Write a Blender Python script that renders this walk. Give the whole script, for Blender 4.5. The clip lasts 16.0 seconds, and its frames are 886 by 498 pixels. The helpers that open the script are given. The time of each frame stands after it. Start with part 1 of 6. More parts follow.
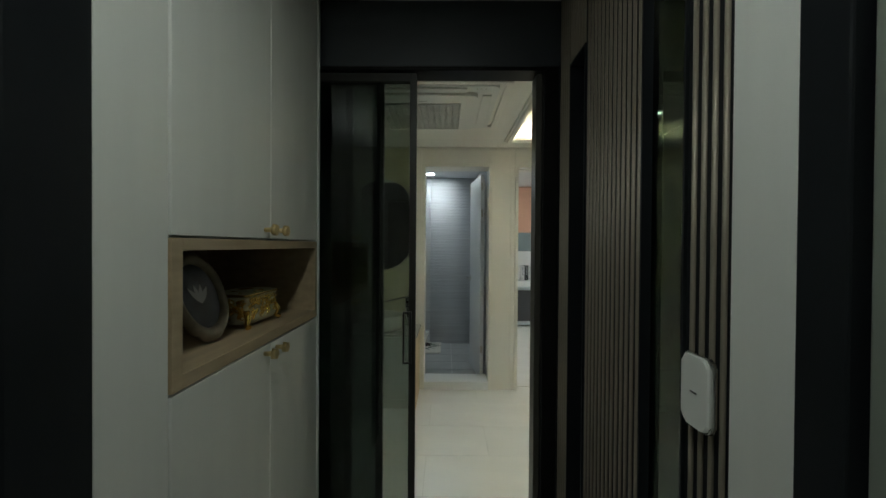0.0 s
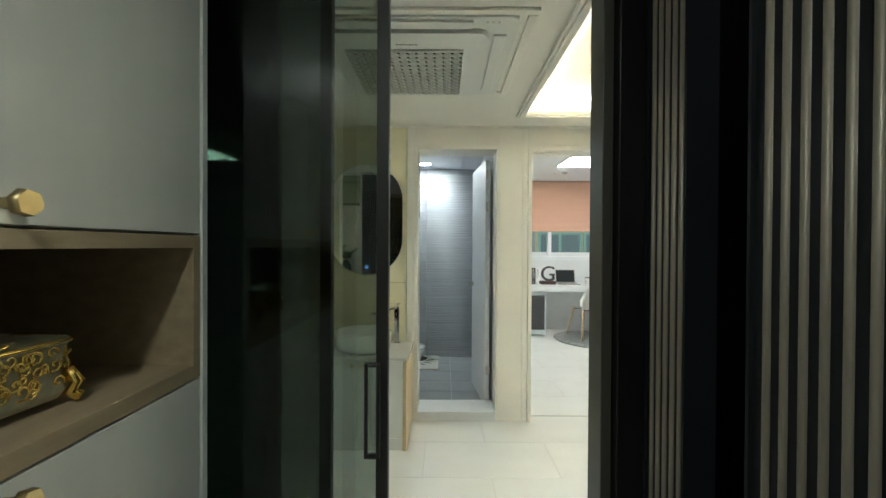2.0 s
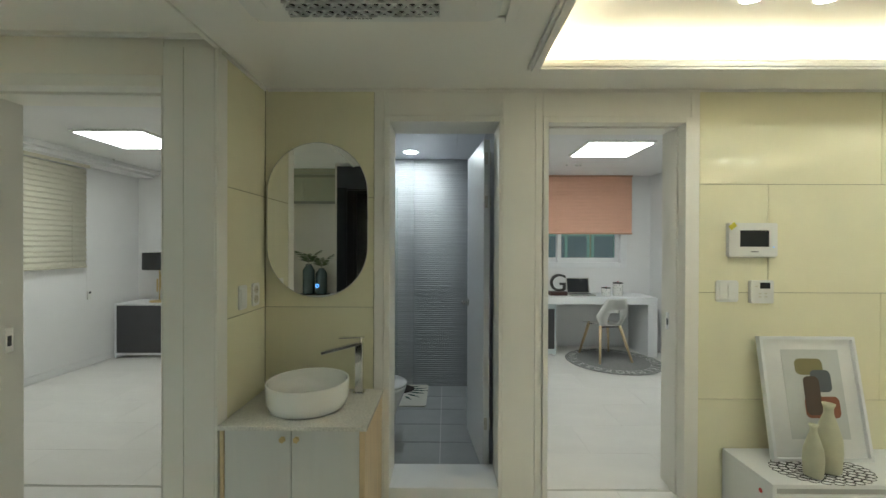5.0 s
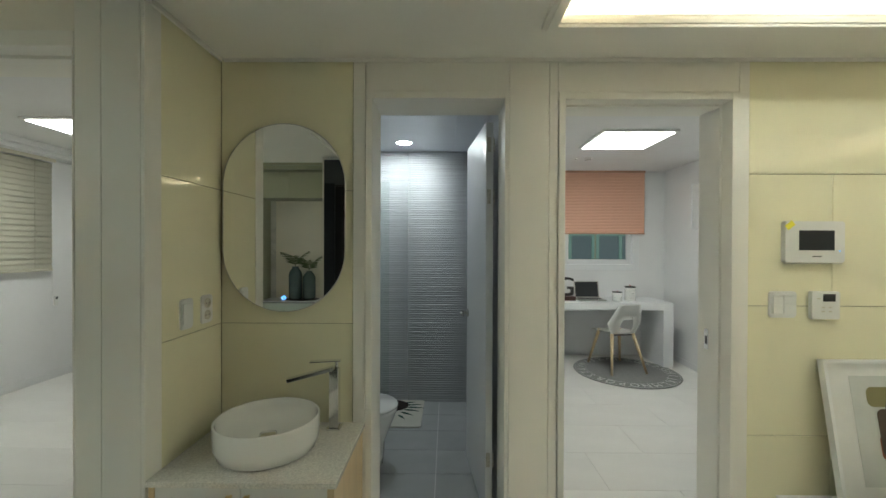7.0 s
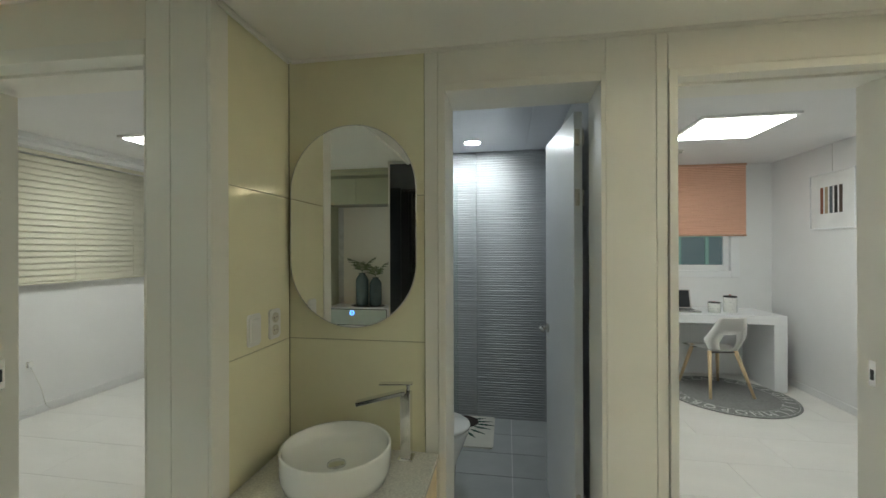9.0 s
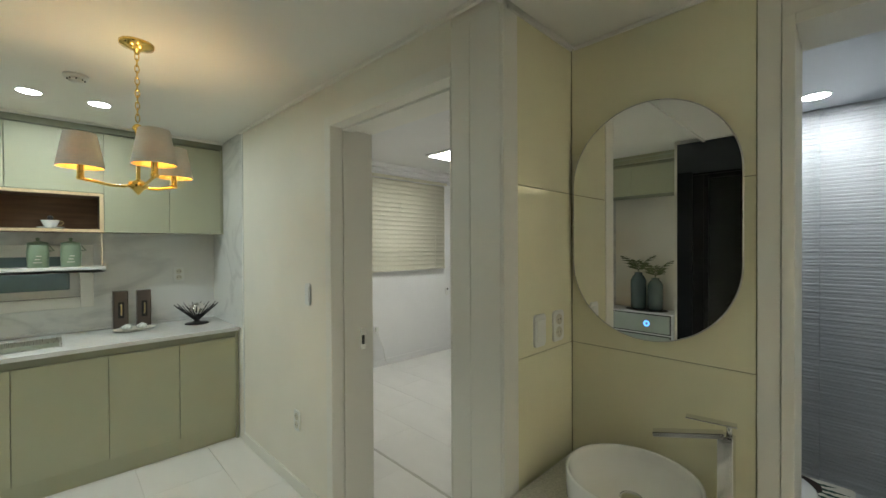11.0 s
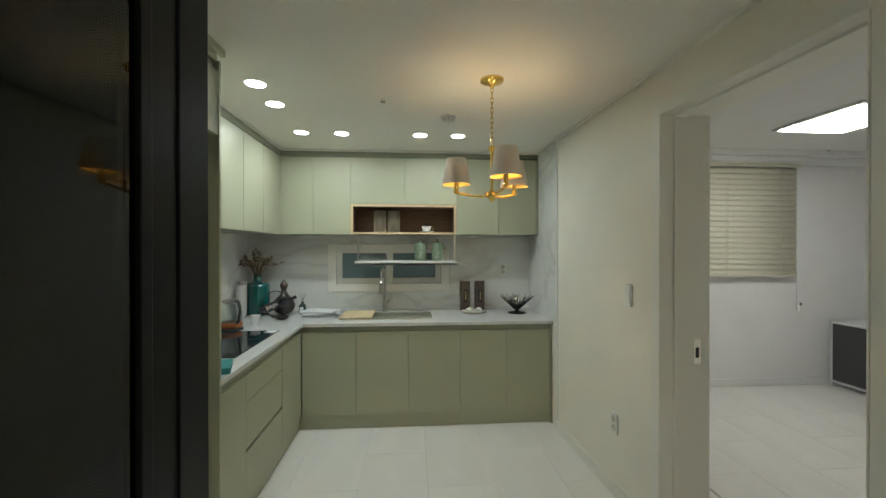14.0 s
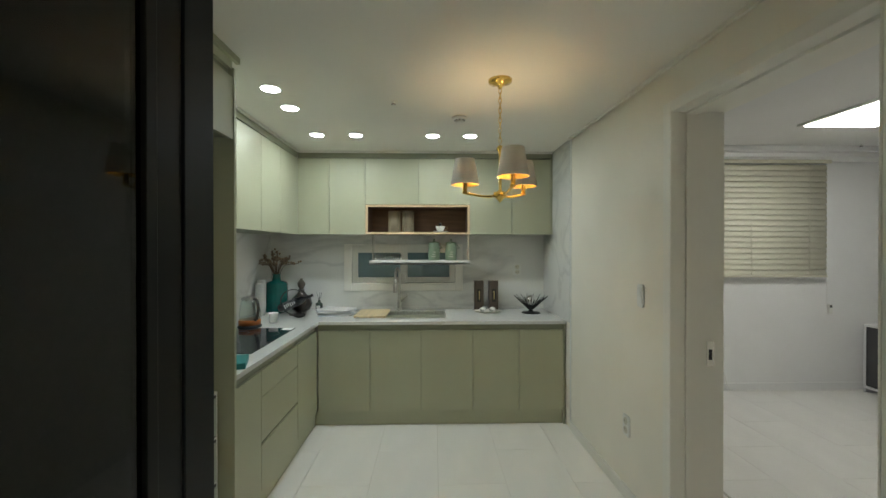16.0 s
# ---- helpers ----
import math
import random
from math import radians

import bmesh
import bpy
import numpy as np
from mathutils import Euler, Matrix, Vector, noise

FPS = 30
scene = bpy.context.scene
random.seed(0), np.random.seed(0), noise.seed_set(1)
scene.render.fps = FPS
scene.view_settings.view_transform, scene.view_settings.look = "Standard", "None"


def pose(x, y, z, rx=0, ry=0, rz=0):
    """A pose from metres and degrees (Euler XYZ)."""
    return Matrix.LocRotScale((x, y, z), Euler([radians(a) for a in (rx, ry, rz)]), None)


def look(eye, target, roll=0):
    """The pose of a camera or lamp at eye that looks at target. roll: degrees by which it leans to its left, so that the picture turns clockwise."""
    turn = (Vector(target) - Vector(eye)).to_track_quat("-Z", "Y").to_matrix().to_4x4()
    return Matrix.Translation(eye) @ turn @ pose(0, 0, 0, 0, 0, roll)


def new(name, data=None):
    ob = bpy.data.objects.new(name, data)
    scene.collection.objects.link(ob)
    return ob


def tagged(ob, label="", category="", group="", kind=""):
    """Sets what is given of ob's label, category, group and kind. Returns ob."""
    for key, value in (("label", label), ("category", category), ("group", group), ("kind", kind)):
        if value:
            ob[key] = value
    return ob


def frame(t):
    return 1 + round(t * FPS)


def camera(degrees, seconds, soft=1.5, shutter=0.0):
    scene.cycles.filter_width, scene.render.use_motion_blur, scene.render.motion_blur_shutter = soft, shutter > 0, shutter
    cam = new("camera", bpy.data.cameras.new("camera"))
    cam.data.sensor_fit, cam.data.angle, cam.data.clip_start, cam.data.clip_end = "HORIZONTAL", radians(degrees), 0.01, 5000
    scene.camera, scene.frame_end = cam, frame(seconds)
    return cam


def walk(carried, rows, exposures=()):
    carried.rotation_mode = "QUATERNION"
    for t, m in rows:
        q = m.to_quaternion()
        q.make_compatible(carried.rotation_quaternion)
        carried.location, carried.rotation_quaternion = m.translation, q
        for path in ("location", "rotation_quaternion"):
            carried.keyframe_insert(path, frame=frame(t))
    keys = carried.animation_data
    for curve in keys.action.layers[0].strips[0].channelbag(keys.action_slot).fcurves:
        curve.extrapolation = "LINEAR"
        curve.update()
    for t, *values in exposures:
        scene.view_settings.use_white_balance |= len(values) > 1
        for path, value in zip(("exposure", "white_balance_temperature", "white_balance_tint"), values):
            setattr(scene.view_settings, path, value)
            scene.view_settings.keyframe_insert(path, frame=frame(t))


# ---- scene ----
cam = camera(96.5, 16.0)
PATH = [
    (0, (0.197, 0.583, 1.371), (0.18, 2.583, 1.352), 0.4),
    (0.5, (0.195, 0.756, 1.362), (0.174, 2.756, 1.343), 0.4),
    (1, (0.196, 0.931, 1.352), (0.178, 2.93, 1.335), 0.3),
    (1.5, (0.191, 1.096, 1.361), (0.175, 3.096, 1.343), 0.3),
    (2, (0.2, 1.256, 1.364), (0.191, 3.256, 1.349), 0.3),
    (2.5, (0.214, 1.39, 1.37), (0.216, 3.39, 1.36), 0.2),
    (3, (0.25, 1.595, 1.383), (0.253, 3.595, 1.371), 0.2),
    (3.5, (0.267, 1.713, 1.379), (0.263, 3.713, 1.368), 0.2),
    (4, (0.273, 1.844, 1.385), (0.268, 3.844, 1.377), 0.2),
    (4.2, (0.279, 1.909, 1.391), (0.267, 3.909, 1.384), 0.2),
    (6.3, (0.327, 2.369, 1.439), (0.313, 4.369, 1.423), 0.2),
    (6.5, (0.326, 2.403, 1.438), (0.312, 4.403, 1.424), 0.2),
    (7, (0.335, 2.515, 1.436), (0.317, 4.515, 1.423), 0.2),
    (7.5, (0.341, 2.651, 1.438), (0.319, 4.651, 1.423), 0.1),
    (8, (0.328, 2.729, 1.458), (0.297, 4.729, 1.444), 0.1),
    (8.2, (0.314, 2.719, 1.466), (0.266, 4.718, 1.457), 0.1),
    (10.3, (0.14, 2.783, 1.465), (-0.922, 4.478, 1.453), -0.4),
    (10.5, (0.13, 2.799, 1.477), (-1.034, 4.426, 1.458), -0.3),
    (11, (0.102, 2.799, 1.481), (-1.332, 4.193, 1.464), -0.3),
    (11.5, (0.077, 2.781, 1.478), (-1.559, 3.931, 1.465), -0.2),
    (12, (0.054, 2.741, 1.478), (-1.723, 3.658, 1.468), -0.2),
    (12.5, (0.029, 2.705, 1.471), (-1.857, 3.372, 1.461), -0.1),
    (13, (0.024, 2.663, 1.471), (-1.929, 3.095, 1.464), -0.0),
    (13.5, (0.035, 2.634, 1.474), (-1.949, 2.883, 1.467), -0.0),
    (14, (0.033, 2.635, 1.469), (-1.961, 2.785, 1.462), -0.0),
    (14.5, (0.026, 2.637, 1.471), (-1.971, 2.736, 1.459), -0.0),
    (15, (0.033, 2.642, 1.47), (-1.966, 2.69, 1.458), -0.0),
    (15.5, (0.045, 2.672, 1.472), (-1.955, 2.702, 1.46), -0.0),
    (16, (0.058, 2.697, 1.47), (-1.941, 2.744, 1.461), -0.0),
]
EXPOSURES = [(0, 0.38, 6290, 2), (0.5, 1.25, 6280, 2), (2.5, 1.4, 6280, 2), (4, 0.85, 6300, 3), (6.5, 0.62, 6450, 4), (8, 0.66, 6470, 4), (10.5, 0.7, 6560, 6), (12, 0.56, 6620, 7), (13.5, 0.44, 6600, 8), (16, 0.40, 6600, 8)]
walk(cam, [(t, look(eye, target, roll)) for t, eye, target, roll in PATH], EXPOSURES)

# ---- world and exposure ----
world = bpy.data.worlds.new("sky")
scene.world = world
world.use_nodes = True
_n = world.node_tree.nodes
_sky = _n.new("ShaderNodeTexSky")
_sky.sky_type, _sky.sun_disc = "NISHITA", False
_sky.sun_elevation, _sky.sun_rotation = radians(40), radians(200)
world.node_tree.links.new(_sky.outputs[0], _n["Background"].inputs[0])
_n["Background"].inputs[1].default_value = 0.05
_sun = bpy.data.lights.new("sun", "SUN")
_sun.energy, _sun.angle, _sun.color = 0.6, radians(12), (1, 0.97, 0.92)
new("sun", _sun).matrix_world = look((0, -8, 12), (0, 6, 0))

# ---- materials ----


def mat(name, color, rough=0.5, metal=0.0, var=0.06, scale=6.0, bump=0.0, bscale=120.0, coat=0.0, stretch=None, emit=None, strength=0.0, island=0.0, spec=0.5, pieces=0.0):
    m = bpy.data.materials.new(name)
    m.use_nodes = True
    nt = m.node_tree
    b = nt.nodes["Principled BSDF"]
    b.inputs["Roughness"].default_value = rough
    b.inputs["Metallic"].default_value = metal
    b.inputs["Coat Weight"].default_value = coat
    b.inputs["Specular IOR Level"].default_value = spec
    b.inputs["Coat Roughness"].default_value = 0.08
    tc = nt.nodes.new("ShaderNodeTexCoord")
    mp = nt.nodes.new("ShaderNodeMapping")
    nt.links.new(tc.outputs["Object"], mp.inputs[0])
    if stretch:
        mp.inputs["Scale"].default_value = stretch
    n1 = nt.nodes.new("ShaderNodeTexNoise")
    n1.inputs["Scale"].default_value = scale
    n1.inputs["Detail"].default_value = 6
    nt.links.new(mp.outputs[0], n1.inputs["Vector"])
    ramp = nt.nodes.new("ShaderNodeValToRGB")
    lo = [max(0, c * (1 - var)) for c in color]
    hi = [min(1, c * (1 + var)) for c in color]
    ramp.color_ramp.elements[0].color = (*lo, 1)
    ramp.color_ramp.elements[1].color = (*hi, 1)
    ramp.color_ramp.elements[0].position, ramp.color_ramp.elements[1].position = 0.3, 0.7
    nt.links.new(n1.outputs["Fac"], ramp.inputs[0])
    out = ramp.outputs[0]
    if island or pieces:
        oi = nt.nodes.new("ShaderNodeNewGeometry" if pieces else "ShaderNodeObjectInfo")
        island = island or pieces
        hs = nt.nodes.new("ShaderNodeHueSaturation")
        mr = nt.nodes.new("ShaderNodeMapRange")
        mr.inputs[3].default_value, mr.inputs[4].default_value = 1 - island, 1 + island
        nt.links.new(oi.outputs["Random Per Island" if pieces else "Random"], mr.inputs[0])
        nt.links.new(mr.outputs[0], hs.inputs["Value"])
        nt.links.new(out, hs.inputs["Color"])
        out = hs.outputs[0]
    nt.links.new(out, b.inputs["Base Color"])
    rr = nt.nodes.new("ShaderNodeMapRange")
    rr.inputs[3].default_value, rr.inputs[4].default_value = max(0, rough * 0.85), min(1, rough * 1.15)
    nt.links.new(n1.outputs["Fac"], rr.inputs[0])
    nt.links.new(rr.outputs[0], b.inputs["Roughness"])
    if bump:
        n2 = nt.nodes.new("ShaderNodeTexNoise")
        n2.inputs["Scale"].default_value = bscale
        n2.inputs["Detail"].default_value = 4
        nt.links.new(mp.outputs[0], n2.inputs["Vector"])
        bp = nt.nodes.new("ShaderNodeBump")
        bp.inputs["Strength"].default_value = bump
        bp.inputs["Distance"].default_value = 0.002
        nt.links.new(n2.outputs["Fac"], bp.inputs["Height"])
        nt.links.new(bp.outputs[0], b.inputs["Normal"])
    if emit:
        b.inputs["Emission Color"].default_value = (*emit, 1)
        b.inputs["Emission Strength"].default_value = strength
    return m


def glow(name, color, strength):
    m = bpy.data.materials.new(name)
    m.use_nodes = True
    nt = m.node_tree
    nt.nodes.clear()
    e, o = nt.nodes.new("ShaderNodeEmission"), nt.nodes.new("ShaderNodeOutputMaterial")
    e.inputs[0].default_value, e.inputs[1].default_value = (*color, 1), strength
    nt.links.new(e.outputs[0], o.inputs[0])
    return m


def sheet_glass(name, tint, gloss=1.5, rough=0.0):
    m = bpy.data.materials.new(name)
    m.use_nodes = True
    nt = m.node_tree
    nt.nodes.clear()
    o = nt.nodes.new("ShaderNodeOutputMaterial")
    t, g = nt.nodes.new("ShaderNodeBsdfTransparent"), nt.nodes.new("ShaderNodeBsdfGlossy")
    lw, mx = nt.nodes.new("ShaderNodeLayerWeight"), nt.nodes.new("ShaderNodeMixShader")
    pw, f = nt.nodes.new("ShaderNodeMath"), nt.nodes.new("ShaderNodeMath")
    pw.operation, f.operation = "POWER", "MULTIPLY_ADD"
    pw.inputs[1].default_value = 5.0
    f.inputs[1].default_value, f.inputs[2].default_value = 0.9, ((gloss - 1) / (gloss + 1)) ** 2
    lw.inputs[0].default_value = 0.5
    nt.links.new(lw.outputs["Facing"], pw.inputs[0])
    nt.links.new(pw.outputs[0], f.inputs[0])
    t.inputs[0].default_value = (*tint, 1)
    g.inputs["Roughness"].default_value = rough
    nt.links.new(f.outputs[0], mx.inputs[0])
    nt.links.new(t.outputs[0], mx.inputs[1])
    nt.links.new(g.outputs[0], mx.inputs[2])
    nt.links.new(mx.outputs[0], o.inputs[0])
    return m


def veined(name, base, vein, scale=1.6, rough=0.2, width=0.06):
    """Pale stone with thin grey veins."""
    m = bpy.data.materials.new(name)
    m.use_nodes = True
    nt = m.node_tree
    b = nt.nodes["Principled BSDF"]
    b.inputs["Roughness"].default_value = rough
    tc, mp = nt.nodes.new("ShaderNodeTexCoord"), nt.nodes.new("ShaderNodeMapping")
    mp.inputs["Rotation"].default_value = (0.7, 0.4, 0.5)
    mp.inputs["Scale"].default_value = (1, 0.55, 1.3)
    nz = nt.nodes.new("ShaderNodeTexNoise")
    nz.inputs["Scale"].default_value, nz.inputs["Detail"].default_value = scale, 7
    nz.inputs["Distortion"].default_value = 1.2
    ra = nt.nodes.new("ShaderNodeValToRGB")
    e = ra.color_ramp.elements
    e[0].position, e[0].color = 0.5 - width, (*base, 1)
    e[1].position, e[1].color = 0.5 + width, (*[c * 0.97 for c in base], 1)
    x = e.new(0.5)
    x.color = (*vein, 1)
    nt.links.new(tc.outputs["Object"], mp.inputs[0])
    nt.links.new(mp.outputs[0], nz.inputs["Vector"])
    nt.links.new(nz.outputs["Fac"], ra.inputs[0])
    nt.links.new(ra.outputs[0], b.inputs["Base Color"])
    return m


WHITE = mat("white_wallpaper", (0.78, 0.78, 0.78), 0.75, var=0.02, scale=3, bump=0.25, bscale=260)
PAPER = mat("ivory_wallpaper", (0.82, 0.78, 0.69), 0.5, var=0.03, scale=2.5, bump=0.25, bscale=220)
PANEL = mat("ivory_film_panel", (0.80, 0.78, 0.72), 0.42, var=0.02, scale=3, bump=0.05)
CEIL = mat("ceiling_paper", (0.83, 0.81, 0.755), 0.8, var=0.015, scale=2, bump=0.2, bscale=240)
YTILE = mat("cream_wall_tile", (0.80, 0.765, 0.555), 0.04, var=0.04, scale=2.2, bump=0.0, island=0.015)
GROUT = mat("tile_grout", (0.36, 0.33, 0.22), 0.9)
FTILE = mat("pale_floor_tile", (0.78, 0.765, 0.73), 0.3, var=0.035, scale=1.7, bump=0.03, bscale=50, stretch=(1, 3, 1), island=0.015)
FGROUT = mat("floor_joint", (0.55, 0.53, 0.48), 0.8)
BLACK = mat("black_film", (0.011, 0.0125, 0.0145), 0.45, var=0.12, scale=5, bump=0.05, spec=0.14)
ALU = mat("black_aluminium", (0.008, 0.0077, 0.0075), 0.36, 0.0, var=0.1, scale=20, spec=0.12)
# black aluminium, lightened to carry the entrance light on the lead panel
PFRAME = mat("entrance_lit_aluminium", (0.026, 0.025, 0.022), 0.42, 0.0, var=0.08, scale=9, stretch=(1, 1, 0.1), spec=0.3)
BRONZE = mat("dark_bronze_aluminium", (0.055, 0.052, 0.042), 0.42, 0.0, var=0.08, scale=9, stretch=(1, 1, 0.1), bump=0.05, spec=0.3)
SLAT = mat("brushed_bronze_slat", (0.24, 0.208, 0.163), 0.42, 0.3, spec=0.4, var=0.1, scale=6, stretch=(8, 8, 0.4), bump=0.06)
DGLASS = sheet_glass("smoked_glass", (0.34, 0.38, 0.36), 1.5)
LGLASS = sheet_glass("lightly_smoked_glass", (0.54, 0.58, 0.55), 1.5)
GGLASS = sheet_glass("green_grey_glass", (0.16, 0.185, 0.165), 1.5)
CGLASS = sheet_glass("clear_glass", (0.93, 0.96, 0.95), 1.45)
CABW = mat("white_cabinet_film", (0.69, 0.69, 0.655), 0.45, var=0.03, scale=3, stretch=(6, 6, 0.5), bump=0.04)
OAK = mat("oak_veneer", (0.37, 0.285, 0.18), 0.5, var=0.16, scale=5, stretch=(6, 0.7, 9), bump=0.08, bscale=60)
OAKD = mat("walnut_veneer", (0.20, 0.115, 0.065), 0.5, var=0.2, scale=5, stretch=(6, 0.7, 9), bump=0.08, bscale=60)
LOAK = mat("light_oak", (0.62, 0.48, 0.29), 0.5, var=0.1, scale=5, stretch=(7, 7, 0.6), bump=0.06)
BRASS = mat("brushed_brass", (0.66, 0.52, 0.27), 0.33, 1.0, var=0.08, scale=30)
GOLD = mat("polished_gold", (0.85, 0.60, 0.18), 0.14, 1.0, var=0.08, scale=20)
CHROME = mat("chrome", (0.78, 0.78, 0.77), 0.16, 1.0, var=0.03)
STEEL = mat("brushed_steel", (0.55, 0.54, 0.51), 0.28, 1.0, var=0.06, scale=20, stretch=(1, 12, 1))
CERAM = mat("white_ceramic", (0.86, 0.855, 0.82), 0.1, var=0.01, coat=0.5)
PLAST = mat("white_plastic", (0.74, 0.74, 0.71), 0.35, var=0.01)
GREYP = mat("grey_plastic", (0.10, 0.10, 0.10), 0.4)
SAGE = mat("sage_matt_door", (0.405, 0.412, 0.293), 0.42, var=0.025, scale=2, bump=0.04)
SAGED = mat("darker_sage", (0.27, 0.28, 0.205), 0.5, var=0.03)
MARBLE = veined("white_marble", (0.72, 0.72, 0.69), (0.59, 0.59, 0.57), 1.3, 0.16, 0.05)
QUARTZ = mat("white_quartz_top", (0.70, 0.70, 0.68), 0.18, var=0.04, scale=40, coat=0.2)
TERR = mat("speckled_quartz", (0.74, 0.72, 0.66), 0.2, var=0.16, scale=160, coat=0.2)
GRIB = mat("grey_ribbed_tile", (0.50, 0.51, 0.525), 0.65, var=0.12, scale=5, stretch=(0.3, 1, 30), spec=0.25)
GFLOOR = mat("grey_bath_tile", (0.36, 0.37, 0.365), 0.4, var=0.1, scale=4, bump=0.05, bscale=60, island=0.03)
BWHITE = mat("white_painted_door", (0.72, 0.74, 0.77), 0.35, var=0.02)
PINK = mat("salmon_pleated_fabric", (0.80, 0.50, 0.37), 0.85, var=0.03, scale=30, stretch=(0.2, 1, 4))
BLINDW = mat("ivory_slat", (0.70, 0.67, 0.54), 0.5, var=0.02)
DESK = mat("white_lacquer", (0.78, 0.79, 0.80), 0.3, var=0.01)
DGREY = mat("charcoal_panel", (0.05, 0.05, 0.055), 0.45, var=0.06)
RUG = mat("grey_rug", (0.22, 0.22, 0.215), 0.95, var=0.15, scale=60, bump=0.6, bscale=300)
RUGL = mat("pale_rug_lettering", (0.55, 0.55, 0.53), 0.95, var=0.1, scale=60, bump=0.5, bscale=300)
BLK = mat("matt_black", (0.012, 0.012, 0.012), 0.5)
DARKM = mat("dark_metal", (0.035, 0.032, 0.03), 0.4, 0.6)
SCREEN = mat("dark_screen", (0.02, 0.022, 0.025), 0.08)
TEAL = mat("teal_glass", (0.006, 0.12, 0.105), 0.08, var=0.2, scale=8, coat=0.6)
VASEG = mat("smoky_blue_glass", (0.09, 0.13, 0.13), 0.12, var=0.15, scale=8, coat=0.5)
LEAF = mat("dry_palm_leaf", (0.13, 0.16, 0.07), 0.7, var=0.3, scale=30)
TWIG = mat("brown_twig", (0.10, 0.06, 0.035), 0.8, var=0.3, scale=30)
COTTON = mat("pale_pink_cotton", (0.24, 0.18, 0.12), 0.9, var=0.3, scale=60)
STONEV = mat("sage_stoneware", (0.52, 0.52, 0.38), 0.6, var=0.06, scale=20, bump=0.2)
BEIGE = mat("beige_plastic", (0.60, 0.57, 0.48), 0.4)
RED = mat("dark_red", (0.35, 0.02, 0.015), 0.4)
YEL = mat("yellow_sticker", (0.75, 0.68, 0.05), 0.6)
PAPERW = mat("white_paper", (0.75, 0.75, 0.74), 0.8)
INKG = mat("olive_ink", (0.23, 0.21, 0.10), 0.8)
INKB = mat("blue_grey_ink", (0.10, 0.115, 0.13), 0.8)
INKR = mat("rust_ink", (0.24, 0.09, 0.05), 0.8)
INKD = mat("brown_ink", (0.085, 0.06, 0.045), 0.8)
BAMBOO = mat("bamboo_board", (0.66, 0.52, 0.31), 0.5, var=0.12, scale=5, stretch=(1, 14, 1))
CERAMIC_G = mat("celadon_ceramic", (0.22, 0.29, 0.20), 0.35, var=0.06)
WICK = mat("woven_cane", (0.60, 0.53, 0.36), 0.7, var=0.2, scale=60)
BROWNT = mat("brown_tin", (0.10, 0.075, 0.06), 0.4, 0.2)
ORANGE = mat("burnt_orange_plastic", (0.45, 0.14, 0.03), 0.4)
WINE = mat("dark_bottle_glass", (0.012, 0.013, 0.02), 0.08, coat=0.5)
BEADS = mat("dark_taupe_frame", (0.20, 0.17, 0.125), 0.45, 0.2, var=0.25, scale=40, bump=0.5)
PHOTO = mat("photo_print", (0.06, 0.066, 0.085), 0.35, var=0.5, scale=14, spec=0.06)
SHADE = mat("ivory_lampshade", (0.80, 0.77, 0.71), 0.85, var=0.03, scale=90, bump=0.2)
GOLDL = mat("gold_shade_lining", (0.75, 0.48, 0.14), 0.35, 0.6)
for _m, _c, _f in ((SHADE, (0.8, 0.74, 0.62, 1), 0.16), (GOLDL, (0.8, 0.64, 0.42, 1), 0.07)):
    _nt = _m.node_tree
    _tr, _mx = _nt.nodes.new("ShaderNodeBsdfTranslucent"), _nt.nodes.new("ShaderNodeMixShader")
    _tr.inputs[0].default_value, _mx.inputs[0].default_value = _c, _f
    _nt.links.new(_nt.nodes["Principled BSDF"].outputs[0], _mx.inputs[1])
    _nt.links.new(_tr.outputs[0], _mx.inputs[2])
    _nt.links.new(_mx.outputs[0], _nt.nodes["Material Output"].inputs[0])
MIRROR = mat("silvered_mirror", (0.88, 0.89, 0.88), 0.0, 1.0, var=0.0)
LED = glow("led_diffuser", (0.98, 1.0, 0.97), 11.5)
LEDC = glow("kitchen_led_diffuser", (0.87, 0.97, 1.0), 100)
LEDB = glow("bath_led_diffuser", (0.90, 0.96, 1.0), 150)
LEDL = glow("living_led_diffuser", (0.97, 1.0, 0.92), 43)
LEDE = glow("unseen_entrance_led", (0.96, 1.0, 0.95), 66)
COVE = glow("cove_led", (1.0, 0.86, 0.62), 28)
BULB = glow("warm_bulb", (1.0, 0.75, 0.43), 95)
BLUEL = glow("blue_led", (0.1, 0.35, 1.0), 2.5)

# ---- mesh tools ----


def vbox(bm, x0, x1, y0, y1, z0, z1, bev=0.0):
    vs = [bm.verts.new((x, y, z)) for z in (z0, z1) for x, y in ((x0, y0), (x1, y0), (x1, y1), (x0, y1))]
    q = [(3, 2, 1, 0), (4, 5, 6, 7), (0, 1, 5, 4), (1, 2, 6, 5), (2, 3, 7, 6), (3, 0, 4, 7)]
    fs = [bm.faces.new([vs[i] for i in f]) for f in q]
    if bev:
        es = list({e for f in fs for e in f.edges})
        bmesh.ops.bevel(bm, geom=es, offset=bev, segments=2, affect="EDGES", profile=0.5)
    return bm


def box(x0, x1, y0, y1, z0, z1, bev=0.0):
    return vbox(bmesh.new(), min(x0, x1), max(x0, x1), min(y0, y1), max(y0, y1), min(z0, z1), max(z0, z1), bev)


def boxes(rows, bev=0.0):
    bm = bmesh.new()
    for r in rows:
        vbox(bm, *r, bev)
    return bm


